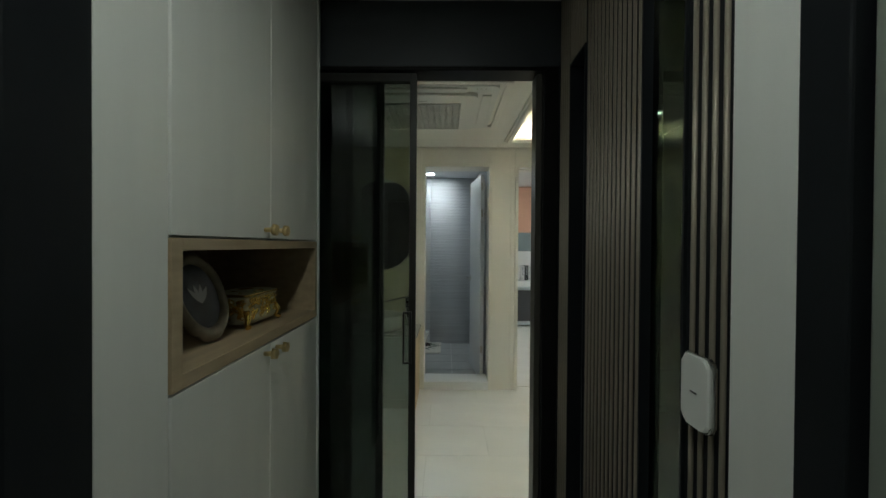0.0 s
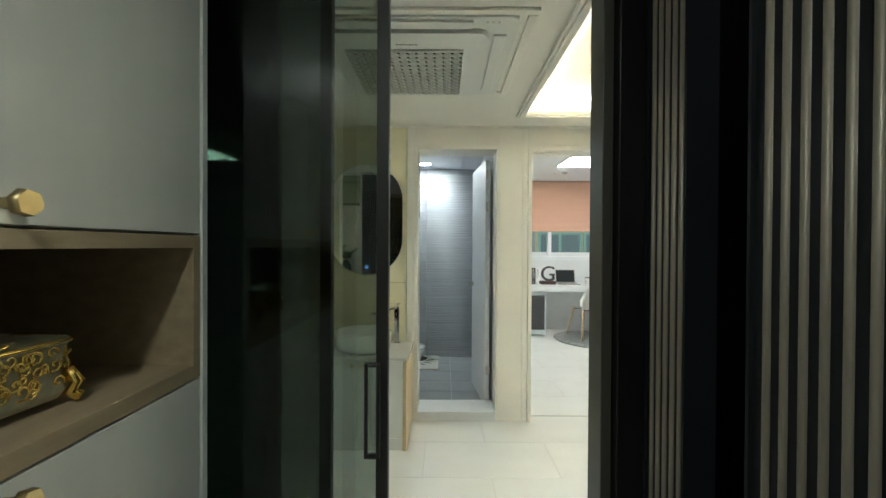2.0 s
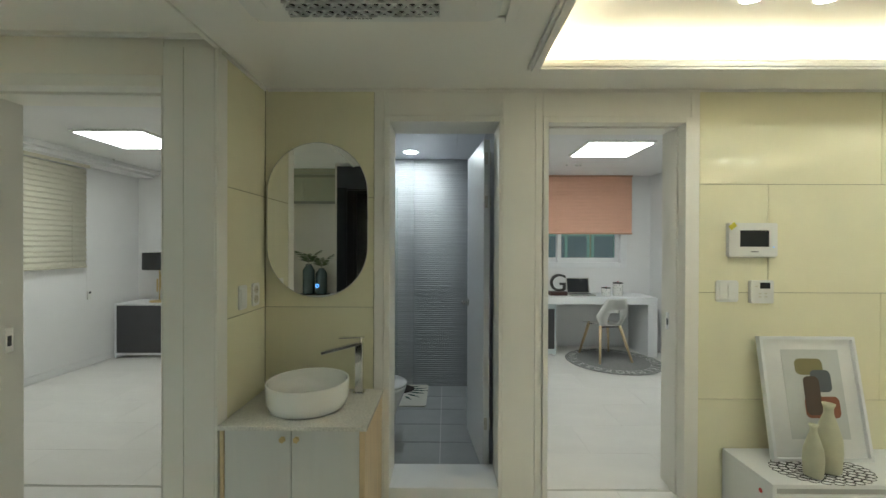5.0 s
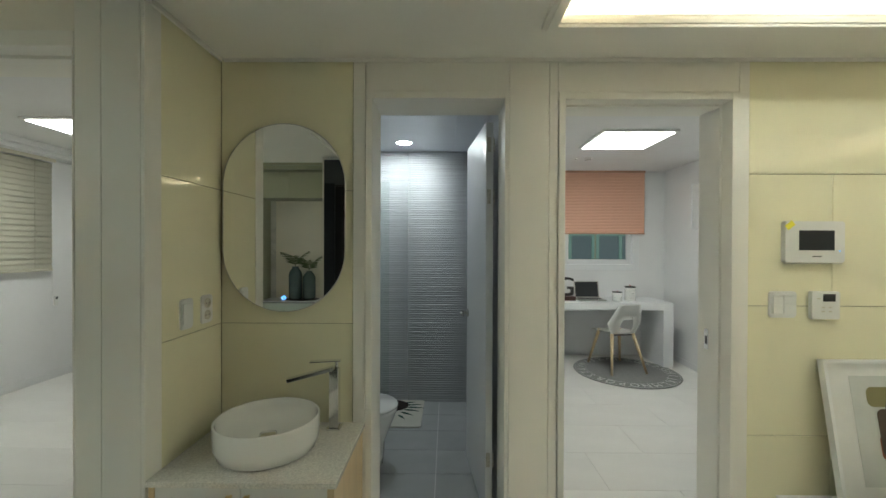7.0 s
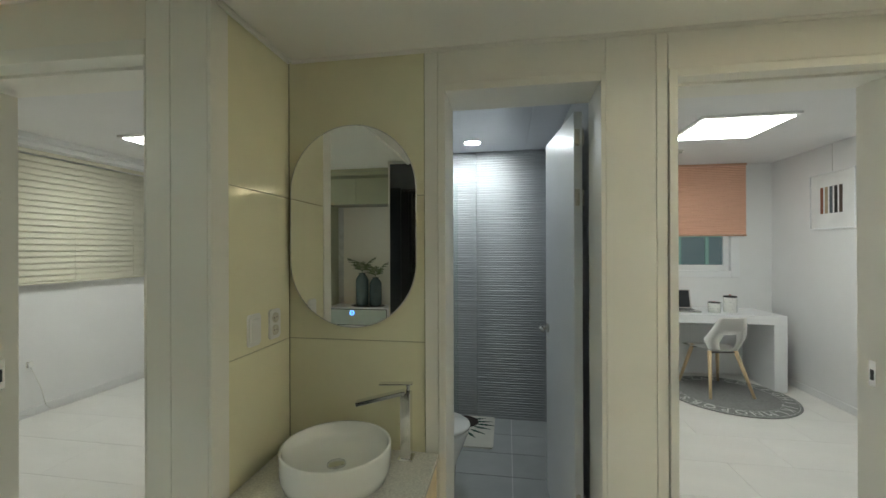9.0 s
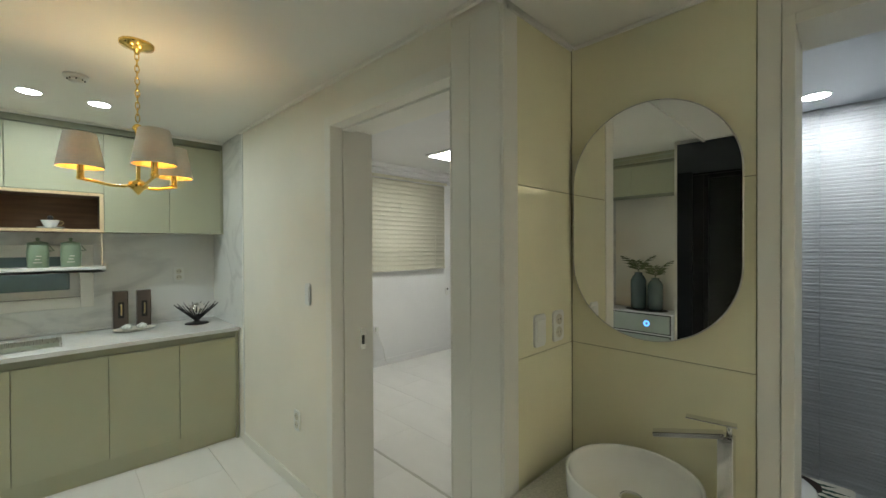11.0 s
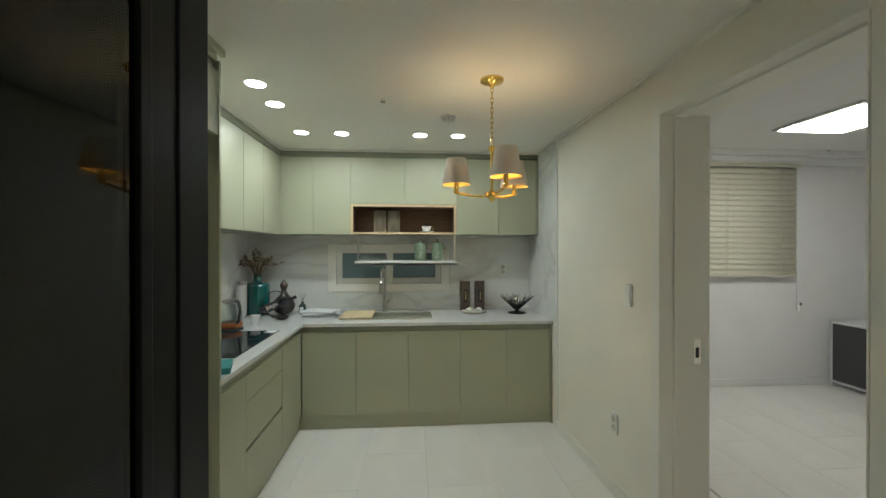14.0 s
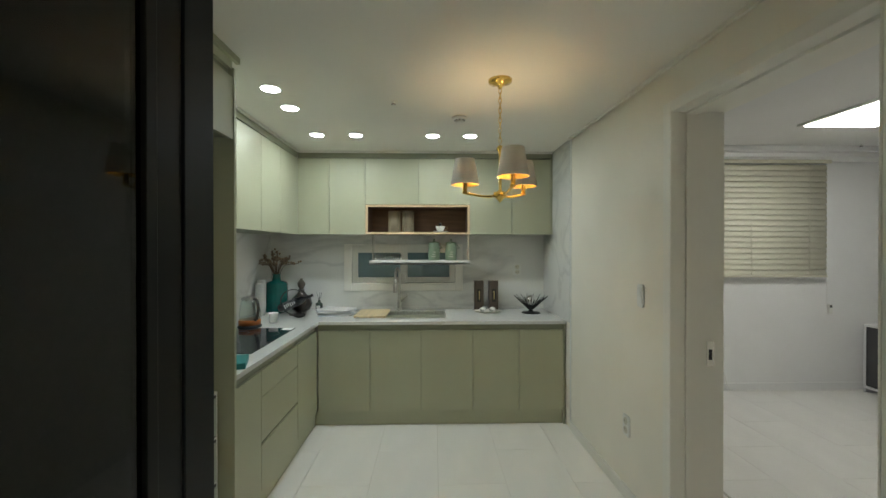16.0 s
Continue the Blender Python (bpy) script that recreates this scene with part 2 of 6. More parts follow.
def rings(bm, loops, close_first=True, close_last=True):
    """Skins a row of vertex loops of equal count."""
    ls = [[bm.verts.new(p) for p in lp] for lp in loops]
    n = len(ls[0])
    for a, b in zip(ls, ls[1:]):
        for i in range(n):
            f = bm.faces.new((a[i], a[(i + 1) % n], b[(i + 1) % n], b[i]))
            f.smooth = True
    if close_first:
        bm.faces.new(ls[0][::-1])
    if close_last:
        bm.faces.new(ls[-1])
    return bm


def lathe(profile, c=(0, 0, 0), n=32, bm=None, sx=1.0, sy=1.0):
    bm = bm or bmesh.new()
    loops = [[(c[0] + sx * r * math.cos(2 * math.pi * i / n), c[1] + sy * r * math.sin(2 * math.pi * i / n), c[2] + z) for i in range(n)] for r, z in profile]
    return rings(bm, loops)


def rod(p0, p1, r0, r1=None, n=12, bm=None):
    bm = bm or bmesh.new()
    r1 = r0 if r1 is None else r1
    p0, p1 = Vector(p0), Vector(p1)
    d = (p1 - p0).normalized()
    a = d.orthogonal().normalized()
    b = d.cross(a)
    ang = [2 * math.pi * i / n for i in range(n)]
    return rings(bm, [[p + (a * math.cos(t) + b * math.sin(t)) * r for t in ang] for p, r in ((p0, r0), (p1, r1))])


def tube(pts, r, n=8, bm=None, closed=False):
    bm = bm or bmesh.new()
    pts = [Vector(p) for p in pts]
    loops, a = [], None
    k = len(pts)
    for i, p in enumerate(pts):
        d = (pts[(i + 1) % k] - pts[i - 1]) if closed else (pts[min(i + 1, k - 1)] - pts[max(i - 1, 0)])
        d.normalize()
        a = d.orthogonal() if a is None else a - d * a.dot(d)
        a.normalize()
        b = d.cross(a)
        loops.append([p + (a * math.cos(2 * math.pi * j / n) + b * math.sin(2 * math.pi * j / n)) * r for j in range(n)])
    if closed:
        loops.append(loops[0])
    return rings(bm, loops, not closed, not closed)


def prism(poly, depth, m=None, bev=0.0):
    """A flat outline in x and y, depth thick in z, moved by m."""
    bm = bmesh.new()
    lo = [bm.verts.new((x, y, 0)) for x, y in poly]
    hi = [bm.verts.new((x, y, depth)) for x, y in poly]
    n = len(poly)
    bm.faces.new(lo[::-1])
    bm.faces.new(hi)
    for i in range(n):
        bm.faces.new((lo[i], lo[(i + 1) % n], hi[(i + 1) % n], hi[i]))
    if bev:
        bmesh.ops.bevel(bm, geom=bm.edges[:], offset=bev, segments=2, affect="EDGES")
    if m is not None:
        bm.transform(m)
    return bm


def rrect(w, h, r, n=8):
    """A rounded rectangle about the origin."""
    pts = []
    for cx, cy, a0 in ((w / 2 - r, h / 2 - r, 0), (-w / 2 + r, h / 2 - r, 90), (-w / 2 + r, -h / 2 + r, 180), (w / 2 - r, -h / 2 + r, 270)):
        pts += [(cx + r * math.cos(radians(a0 + 90 * i / n)), cy + r * math.sin(radians(a0 + 90 * i / n))) for i in range(n + 1)]
    return pts


FRONT_Y = Matrix.Rotation(radians(90), 4, "X")      # outline's y becomes z, thickness towards -y


def mesh_of(name, bm, material):
    me = bpy.data.meshes.new(name)
    bmesh.ops.recalc_face_normals(bm, faces=bm.faces[:])
    bm.to_mesh(me)
    bm.free()
    me.materials.append(material)
    return me


def part(name, bm, material, parent, label=""):
    ob = new(name, mesh_of(name, bm, material))
    ob.parent = parent
    return tagged(ob, label) if label else ob


def thing(name, loc, label, category, group="", turn=0):
    ob = new(name)
    ob.empty_display_size = 0.05
    ob.matrix_world = pose(*loc, 0, 0, turn)
    return tagged(ob, label, category, group)


def solid(name, bm, material, label, category="", kind="", group=""):
    return tagged(new(name, mesh_of(name, bm, material)), label, category, group, kind)


def struct(name, bm, material, label=""):
    return solid(name, bm, material, label, kind="structure")


def lettering(s, size, depth=0.001):
    """A bmesh of words in the built-in font, flat in x and y, starting at the origin."""
    cu = bpy.data.curves.new("lettering", "FONT")
    cu.body, cu.size, cu.extrude = s, size, depth
    ob = bpy.data.objects.new("lettering", cu)
    scene.collection.objects.link(ob)
    bpy.context.view_layer.update()
    me = bpy.data.meshes.new_from_object(ob.evaluated_get(bpy.context.evaluated_depsgraph_get()))
    bm = bmesh.new()
    bm.from_mesh(me)
    bpy.data.objects.remove(ob)
    bpy.data.curves.remove(cu)
    bpy.data.meshes.remove(me)
    return bm


def joined(bms):
    out = bmesh.new()
    for b in bms:
        me = bpy.data.meshes.new("tmp")
        b.to_mesh(me)
        b.free()
        out.from_mesh(me)
        bpy.data.meshes.remove(me)
    return out

# ---- structure ----


WY, WY2 = 4.345, 4.555      # wall with mirror and two doors
BY, BY2 = 3.80, 4.04        # wall of the second bedroom
NX = -0.716                 # side of the washbasin nook
HC, KC, RC = 2.295, 2.345, 2.44   # ceilings: hall, kitchen, bedrooms
struct("floor", boxes([(-4.3, 4.6, -0.6, WY + 0.1, -0.2, -0.004), (-4.3, -0.92, WY + 0.1, 7.8, -0.2, -0.004), (0.7, 3.6, WY + 0.1, 8.1, -0.2, -0.004)]), FGROUT, "pale tiled floor with thin joints")
floor_ob = bpy.data.objects["floor"]

# the wall with mirror, bathroom door and bedroom door
BX0, BX1, BZ = -0.012, 0.605, 2.118
RX0, RX1, RZ = 0.872, 1.636, 2.113
struct("wall_north", boxes([
    (NX - 0.2, BX0, WY, WY2, -0.1, RC), (BX1, RX0, WY, WY2, -0.1, RC), (RX1, 4.55, WY, WY2, -0.1, RC),
    (BX0, BX1, WY, WY2, BZ, RC), (RX0, RX1, WY, WY2, RZ, RC)]), PANEL, "ivory wall with two door openings")
wall_n = bpy.data.objects["wall_north"]
# flush ivory panels between the doors, with fine seams
for x0, x1, z0, z1 in ((-0.095, -0.040, 0, HC), (-0.038, 0.619, BZ + 0.03, HC), (0.621, 0.801, 0, HC), (0.803, 0.842, 0, HC),
                       (0.844, 1.664, RZ + 0.03, HC), (1.666, 1.712, 0, HC)):
    part("panel", box(x0, x1, WY - 0.014, WY, z0, z1 - 0.004, 0.0015), PANEL, wall_n)
# casings round the openings
for nm, x0, x1, zt in (("bath", BX0, BX1, BZ), ("room", RX0, RX1, RZ)):
    part("casing", boxes([(x0 - 0.026, x0 + 0.004, WY - 0.02, WY2 + 0.01, 0, zt + 0.028), (x1 - 0.004, x1 + 0.014 if nm == "bath" else x1 + 0.028, WY - 0.02, WY2 + 0.01, 0, zt + 0.028), (x0 + 0.004, x1 - 0.004, WY - 0.02, WY2 + 0.01, zt - 0.004, zt + 0.028)], 0.002), PANEL, wall_n)
part("casing", boxes([(RX0 + 0.003, RX0 + 0.014, WY + 0.05, WY + 0.11, 0, RZ - 0.003), (RX1 - 0.014, RX1 - 0.003, WY + 0.05, WY + 0.11, 0, RZ - 0.003), (RX0 + 0.014, RX1 - 0.014, WY + 0.05, WY + 0.11, RZ - 0.015, RZ - 0.003)]), PANEL, wall_n)
part("threshold", box(BX0 + 0.0045, BX1 - 0.0045, WY - 0.026, WY2 + 0.012, 0.0, 0.075, 0.003), DESK, wall_n, "raised white bathroom threshold")
part("strike_plate", box(RX1 - 0.0065, RX1 - 0.0035, WY + 0.135, WY + 0.165, 0.93, 1.03, 0.001), CHROME, wall_n, "small chrome strike plate")
part("strike_plate", box(RX1 - 0.0075, RX1 - 0.005, WY + 0.143, WY + 0.157, 0.955, 0.995), BLK, wall_n)

# nook side wall, post and wall of the second bedroom
DX0, DX1, DZ = -1.810, -0.944, 2.118
struct("wall_nook", boxes([(DX1, NX, BY, WY - 0.001, -0.1, RC)]), PANEL, "ivory corner post beside the washbasin nook")
wall_k = bpy.data.objects["wall_nook"]
for x0, x1 in ((DX1 + 0.004, -0.852), (-0.850, -0.718)):
    part("panel", box(x0, x1, BY - 0.008, BY, 0, HC - 0.002, 0.0015), PANEL, wall_k)
part("corner_trim", box(-0.717, -0.704, BY - 0.008, BY + 0.074, 0, HC - 0.002, 0.002), PANEL, wall_k)
struct("wall_bedroom", boxes([(-3.95, -3.1, BY, BY2, -0.1, RC), (-3.1, DX0, BY, BY2, -0.1, RC), (DX0, DX1, BY, BY2, DZ, RC), (-0.96, -0.91, WY, 7.7, -0.1, RC)]), PAPER, "ivory papered wall with an open doorway")
wall_b = bpy.data.objects["wall_bedroom"]
part("casing", boxes([(DX0 - 0.055, DX0 + 0.004, BY - 0.012, BY2 + 0.01, 0, DZ + 0.05), (DX0 + 0.004, DX1 + 0.003, BY - 0.012, BY2 + 0.01, DZ - 0.004, DZ + 0.05), (DX1 - 0.004, DX1 + 0.003, BY - 0.01, BY2 + 0.01, 0, DZ - 0.004)], 0.003), PANEL, wall_b)
part("casing", boxes([(DX0 + 0.003, DX0 + 0.014, BY + 0.06, BY + 0.12, 0, DZ - 0.003), (DX0 + 0.014, DX1 - 0.005, BY + 0.06, BY + 0.12, DZ - 0.016, DZ - 0.003)]), PANEL, wall_b)
part("panel", box(DX0 - 0.055, DX1 + 0.002, BY - 0.006, BY, DZ + 0.052, KC - 0.003, 0.0015), PAPER, wall_b)
part("strike_plate", box(DX0 + 0.0035, DX0 + 0.007, BY2 - 0.075, BY2 - 0.04, 0.90, 1.02, 0.001), CHROME, wall_b, "chrome strike plate")
part("strike_plate", box(DX0 + 0.005, DX0 + 0.0085, BY2 - 0.066, BY2 - 0.05, 0.93, 0.98), BLK, wall_b)
struct("baseboard", boxes([(-3.08, DX0 - 0.057, BY - 0.012, BY, 0, 0.075)], 0.003), PANEL, "ivory baseboard")
part("trim", box(-3.10, -3.085, BY - 0.006, BY, 0, KC), PLAST, wall_b, "thin pale edge trim")

# the bedroom wall runs slightly out of square
def out_of_square(ob):
    for o in [ob] + list(ob.children):
        for v in o.data.vertices:
            if v.co.y < BY2 + 0.05 and v.co.x > -3.1:
                v.co.y += 0.031 * (v.co.x + 3.1)


for _o in (wall_k, wall_b, bpy.data.objects["baseboard"]):
    out_of_square(_o)

# kitchen walls
KX, KY = -3.86, 1.10
WK0, WK1, WKZ0, WKZ1 = 1.86, 2.94, 1.085, 1.50
struct("wall_kitchen", boxes([
    (KX - 0.2, KX, KY - 0.2, WK0, -0.1, RC), (KX - 0.2, KX, WK1, BY + 0.01, -0.1, RC),
    (KX - 0.2, KX, WK0, WK1, -0.1, WKZ0), (KX - 0.2, KX, WK0, WK1, WKZ1, RC)]), MARBLE, "white marble kitchen splashback")
struct("wall_kitchen_side", box(KX, -0.95, KY - 0.15, KY, -0.1, RC), MARBLE, "white marble kitchen side wall")
part("marble_panel", box(KX, -3.10, BY - 0.008, BY, 0.86, KC - 0.002), MARBLE, wall_b, "white marble cladding")
struct("wall_recess", boxes([(-0.93, -0.885, KY - 0.15, 2.083, -0.1, RC)]), PAPER, "side wall of the fridge recess")

# entrance corridor
struct("wall_entry_left", boxes([(-0.885, -0.70, -0.6, 2.078, -0.1, RC)]), CABW, "wall behind the shoe cabinet")
struct("wall_entry_filler", boxes([(-0.70, -0.277, 1.11, 1.252, 0, HC)]), CABW, "white filler panel beside the shoe cabinet")
struct("wall_entry_right", boxes([(0.62, 0.70, 1.045, 1.173, 0, HC), (0.66, 0.70, -0.6, 0.98, 0, HC)]), CABW, "white wall beside the slatted partition")
struct("wall_south", boxes([(-0.98, 4.55, -0.7, -0.6, -0.1, RC)]), CABW, "plain wall behind the entrance")
struct("wall_east", boxes([(4.4, 4.55, -0.6, WY, -0.1, RC)]), PAPER, "plain papered living room wall")

# ceilings
TX0, TX1, TY0, TY1, TZ = 0.745, 4.0, 0.4, 4.015, 2.415
CV, LT = 0.13, 0.018        # depth of the cove behind the tray's edge, thickness of its ledge
struct("ceiling", boxes([
    (-0.69, TX0 - CV, -0.7, WY, HC, HC + 0.2), (TX1 + CV, 4.5, -0.7, WY, HC, HC + 0.2), (TX0 - CV, TX1 + CV, TY1 + CV, WY, HC, HC + 0.2), (TX0 - CV, TX1 + CV, -0.7, TY0 - CV, HC, HC + 0.2),
    (TX0 - CV, TX0, TY0 - CV, TY1 + CV, HC, HC + LT), (TX1, TX1 + CV, TY0 - CV, TY1 + CV, HC, HC + LT), (TX0, TX1, TY1, TY1 + CV, HC, HC + LT), (TX0, TX1, TY0 - CV, TY0, HC, HC + LT),
    (TX0 - CV, TX1 + CV, TY0 - CV, TY1 + CV, TZ, TZ + 0.06)]), CEIL, "off-white hall ceiling with a raised tray")
struct("ceiling_kitchen", box(-4.05, -0.69, 0.9, BY + 0.075, KC, KC + 0.15), CEIL, "off-white kitchen ceiling")
struct("ceiling_bedroom", box(-4.2, -0.93, BY + 0.076, 7.8, RC, RC + 0.1), WHITE, "white bedroom ceiling")
struct("ceiling_study", box(0.66, 3.7, WY2, 8.1, RC, RC + 0.1), WHITE, "white study ceiling")
struct("trim_tray", boxes([
    (TX0 - 0.045, TX0 + 0.012, TY0, TY1 + 0.045, HC - 0.022, HC - 0.002), (TX0 - 0.03, TX0 + 0.006, TY0, TY1 + 0.03, HC - 0.034, HC - 0.022),
    (TX0 + 0.012, TX1, TY1 - 0.012, TY1 + 0.045, HC - 0.022, HC - 0.002), (TX0 + 0.006, TX1, TY1 - 0.006, TY1 + 0.03, HC - 0.034, HC - 0.022)], 0.003), CEIL, "stepped moulding round the tray ceiling")
struct("trim_ceiling", boxes([
    (-0.69, 4.4, WY - 0.022, WY - 0.0145, HC - 0.016, HC), (NX + 0.0095, NX + 0.02, BY + 0.09, WY - 0.02, HC - 0.016, HC),
    (-0.71, -0.69, 1.8, BY + 0.055, HC - 0.012, KC - 0.001),
    ], 0.002), CEIL, "slim ceiling moulding")
struct("trim_kitchen_wall", boxes([(-3.1, -0.72, BY - 0.026, BY - 0.0085, KC - 0.018, KC)], 0.002), CEIL, "slim kitchen ceiling moulding")
out_of_square(bpy.data.objects["trim_kitchen_wall"])
# raised square frame round the ceiling air conditioner
struct("trim_air_conditioner", boxes([
    (-0.46, 0.57, 2.80, 2.835, HC - 0.014, HC), (0.53, 0.57, 2.835, 3.66, HC - 0.014, HC), (-0.46, -0.42, 2.835, 3.66, HC - 0.014, HC),
    (-0.42, 0.53, 3.63, 3.66, HC - 0.010, HC)], 0.003), CEIL, "square ceiling moulding round the air conditioner")
for row in ((TX0 - 0.075, TX0 - 0.06, TY0, TY1), (TX1 + 0.06, TX1 + 0.075, TY0, TY1), (TX0, TX1, TY1 + 0.06, TY1 + 0.075), (TX0, TX1, TY0 - 0.075, TY0 - 0.06)):
    part("led_strip", box(*row, HC + LT + 0.001, HC + LT + 0.009), COVE, bpy.data.objects["ceiling"], "warm cove light strip")

# study (room behind the right door)
SX0, SX1, SY = 0.70, 3.23, 7.80
SW0, SW1, SWZ0, SWZ1 = 1.15, 2.86, 1.155, 2.30
struct("wall_study_north", boxes([
    (SX0 - 0.1, SW0, SY, SY + 0.2, -0.1, RC), (SW1, SX1 + 0.1, SY, SY + 0.2, -0.1, RC), (SW0, SW1, SY, SY + 0.2, -0.1, SWZ0), (SW0, SW1, SY, SY + 0.2, SWZ1, RC)]), WHITE, "white papered wall with a window")
struct("wall_study_sides", boxes([(0.63, SX0, WY2, SY, -0.1, RC), (SX1, SX1 + 0.1, WY2, SY, -0.1, RC)]), WHITE, "white papered side walls")
struct("baseboard_study", boxes([(SX1 - 0.01, SX1, WY2, SY, 0, 0.07), (SX0, SX1 - 0.01, SY - 0.01, SY, 0, 0.07)]), WHITE, "white baseboard")

# second bedroom
QX, QY = -3.93, 7.55
QW0, QW1, QZ0, QZ1 = 5.3, 6.6, 1.25, 2.30
struct("wall_bedroom_west", boxes([
    (QX - 0.2, QX, BY2, QW0, -0.1, RC), (QX - 0.2, QX, QW1, QY, -0.1, RC), (QX - 0.2, QX, QW0, QW1, -0.1, QZ0), (QX - 0.2, QX, QW0, QW1, QZ1, RC)]), WHITE, "white papered wall with a window")
struct("wall_bedroom_north", box(QX - 0.2, -0.92, QY, QY + 0.15, -0.1, RC), WHITE, "white papered end wall")
struct("baseboard_bedroom", boxes([(QX, QX + 0.01, BY2, QY, 0, 0.075), (QX + 0.01, -0.96, QY - 0.01, QY, 0, 0.075)]), WHITE, "white baseboard")
part("beam", boxes([(QX, QX + 0.30, BY2, QY, RC - 0.05, RC - 0.001), (QX, QX + 0.22, BY2, QY, RC - 0.09, RC - 0.05)], 0.003), WHITE, bpy.data.objects["ceiling_bedroom"], "stepped curtain box moulding")

# bathroom
TXL, TXR, TYB, TF, TC = -0.75, 0.63, 6.27, -0.04, 2.335
struct("wall_bath_sides", boxes([(TXL - 0.1, TXL, WY2, TYB + 0.1, -0.2, RC), (TXR - 0.005, TXR, WY2, TYB, -0.2, RC)]), GRIB, "grey tiled bathroom side walls")
struct("ceiling_bath", boxes([(TXL, 0.40, WY2, TYB, TC, TC + 0.05), (0.402, TXR, WY2, TYB, TC, TC + 0.05)]), mat("bath_ceiling_panel", (0.62, 0.64, 0.68), 0.3, var=0.02), "white panelled bathroom ceiling")
struct("floor_bath", box(TXL, TXR, WY2, TYB, -0.2, TF - 0.003), mat("bath_grout", (0.62, 0.62, 0.61), 0.8), "grey tiled bathroom floor")
struct("wall_bath_north", box(TXL, TXR, TYB, TYB + 0.1, -0.2, RC), GRIB, "grey ribbed tile wall")
_bm = bmesh.new()
_z, _p, _i = TF, 0.0215, 0
while _z + _p < TC:
    _d = (0.0038, 0.0026, 0.0034, 0.0018)[_i % 4]
    _i += 1
    _pr = [(TYB, _z), (TYB - _d * 0.6, _z + 0.0025), (TYB - _d, _z + 0.006), (TYB - _d, _z + _p - 0.006), (TYB - _d * 0.5, _z + _p - 0.002), (TYB, _z + _p)]
    for _a, _b in ((TXL, -0.032), (-0.029, TXR - 0.006)):
        rings(_bm, [[(x, y, z) for y, z in _pr] for x in (_a, _b)])
    _z += _p
tagged(part("tile_ribs", _bm, GRIB, bpy.data.objects["wall_bath_north"], "fine horizontal tile ribs"), kind="stuff")

# ---- entrance: sliding door, slatted partition, shoe cabinet ----


def sliding_door():
    fr = thing("sliding_door_frame", (0, 2.13, 0), "black aluminium frame of the entrance sliding door", "door frame")
    part("header", box(-0.885, 0.70, -0.047, 0.047, 2.047, HC - 0.001, 0.002), mat("charcoal_film", (0.028, 0.032, 0.038), 0.45, var=0.1), fr, "black header panel above the door")
    part("top_track", boxes([(-0.775, 0.618, -0.05, 0.05, 2.031, 2.0455)], 0.002), ALU, fr)
    part("side_panel", box(-0.885, -0.777, -0.05, 0.05, 0, 2.06, 0.002), BLACK, fr, "flat black side panel")
    for y in (-0.047, -0.015, 0.017):
        part("stile", box(-0.775, -0.70, y, y + 0.028, 0, 2.03, 0.003), ALU, fr)
    part("jamb", box(0.537, 0.56, -0.025, 0.05, 0, 2.03, 0.002), BRONZE, fr, "bronze closing jamb")
    part("jamb", boxes([(0.561, 0.618, -0.05, 0.052, 0, 2.03)], 0.003), ALU, fr)
    part("floor_track", box(-0.70, 0.537, -0.045, 0.045, 0.001, 0.008), ALU, fr)
    for i, (x1, y) in enumerate(((0.080, -0.020), (-0.05, 0.008), (-0.18, 0.036))):
        d = thing("sliding_door_panel", (0, 2.13 + y, 0), "slim black framed smoked glass sliding door panel, pushed open", "sliding door", "sliding door panels")
        x0 = -0.698
        fm = PFRAME if i == 0 else ALU
        part("stile", box(x1 - 0.026, x1, -0.012, 0.012, 0.01, 2.028, 0.002), fm, d)
        part("stile", box(x0, x0 + 0.03, -0.013, 0.013, 0.01, 2.028, 0.002), fm, d)
        part("rail", box(x0 + 0.03, x1 - 0.026, -0.013, 0.013, 1.995, 2.028, 0.002), fm, d)
        part("rail", box(x0 + 0.03, x1 - 0.026, -0.013, 0.013, 0.01, 0.07, 0.002), fm, d)
        g = part("glass", box(x0 + 0.03, x1 - 0.026, -0.003, 0.003, 0.07, 1.995), LGLASS if i == 0 else DGLASS, d, "smoked glass pane")
        if i == 0:
            part("handle", boxes([(0.033, 0.040, -0.034, -0.022, 0.918, 1.118), (0.059, 0.066, -0.034, -0.022, 0.918, 1.118), (0.040, 0.059, -0.034, -0.022, 0.918, 0.926), (0.040, 0.059, -0.034, -0.022, 1.110, 1.118)], 0.0015), BLK, d, "black rectangular loop handle")
            part("handle_post", joined([rod((0.0625, -0.023, z), (0.0625, -0.012, z), 0.003) for z in (0.94, 1.095)]), BLK, d)


sliding_door()


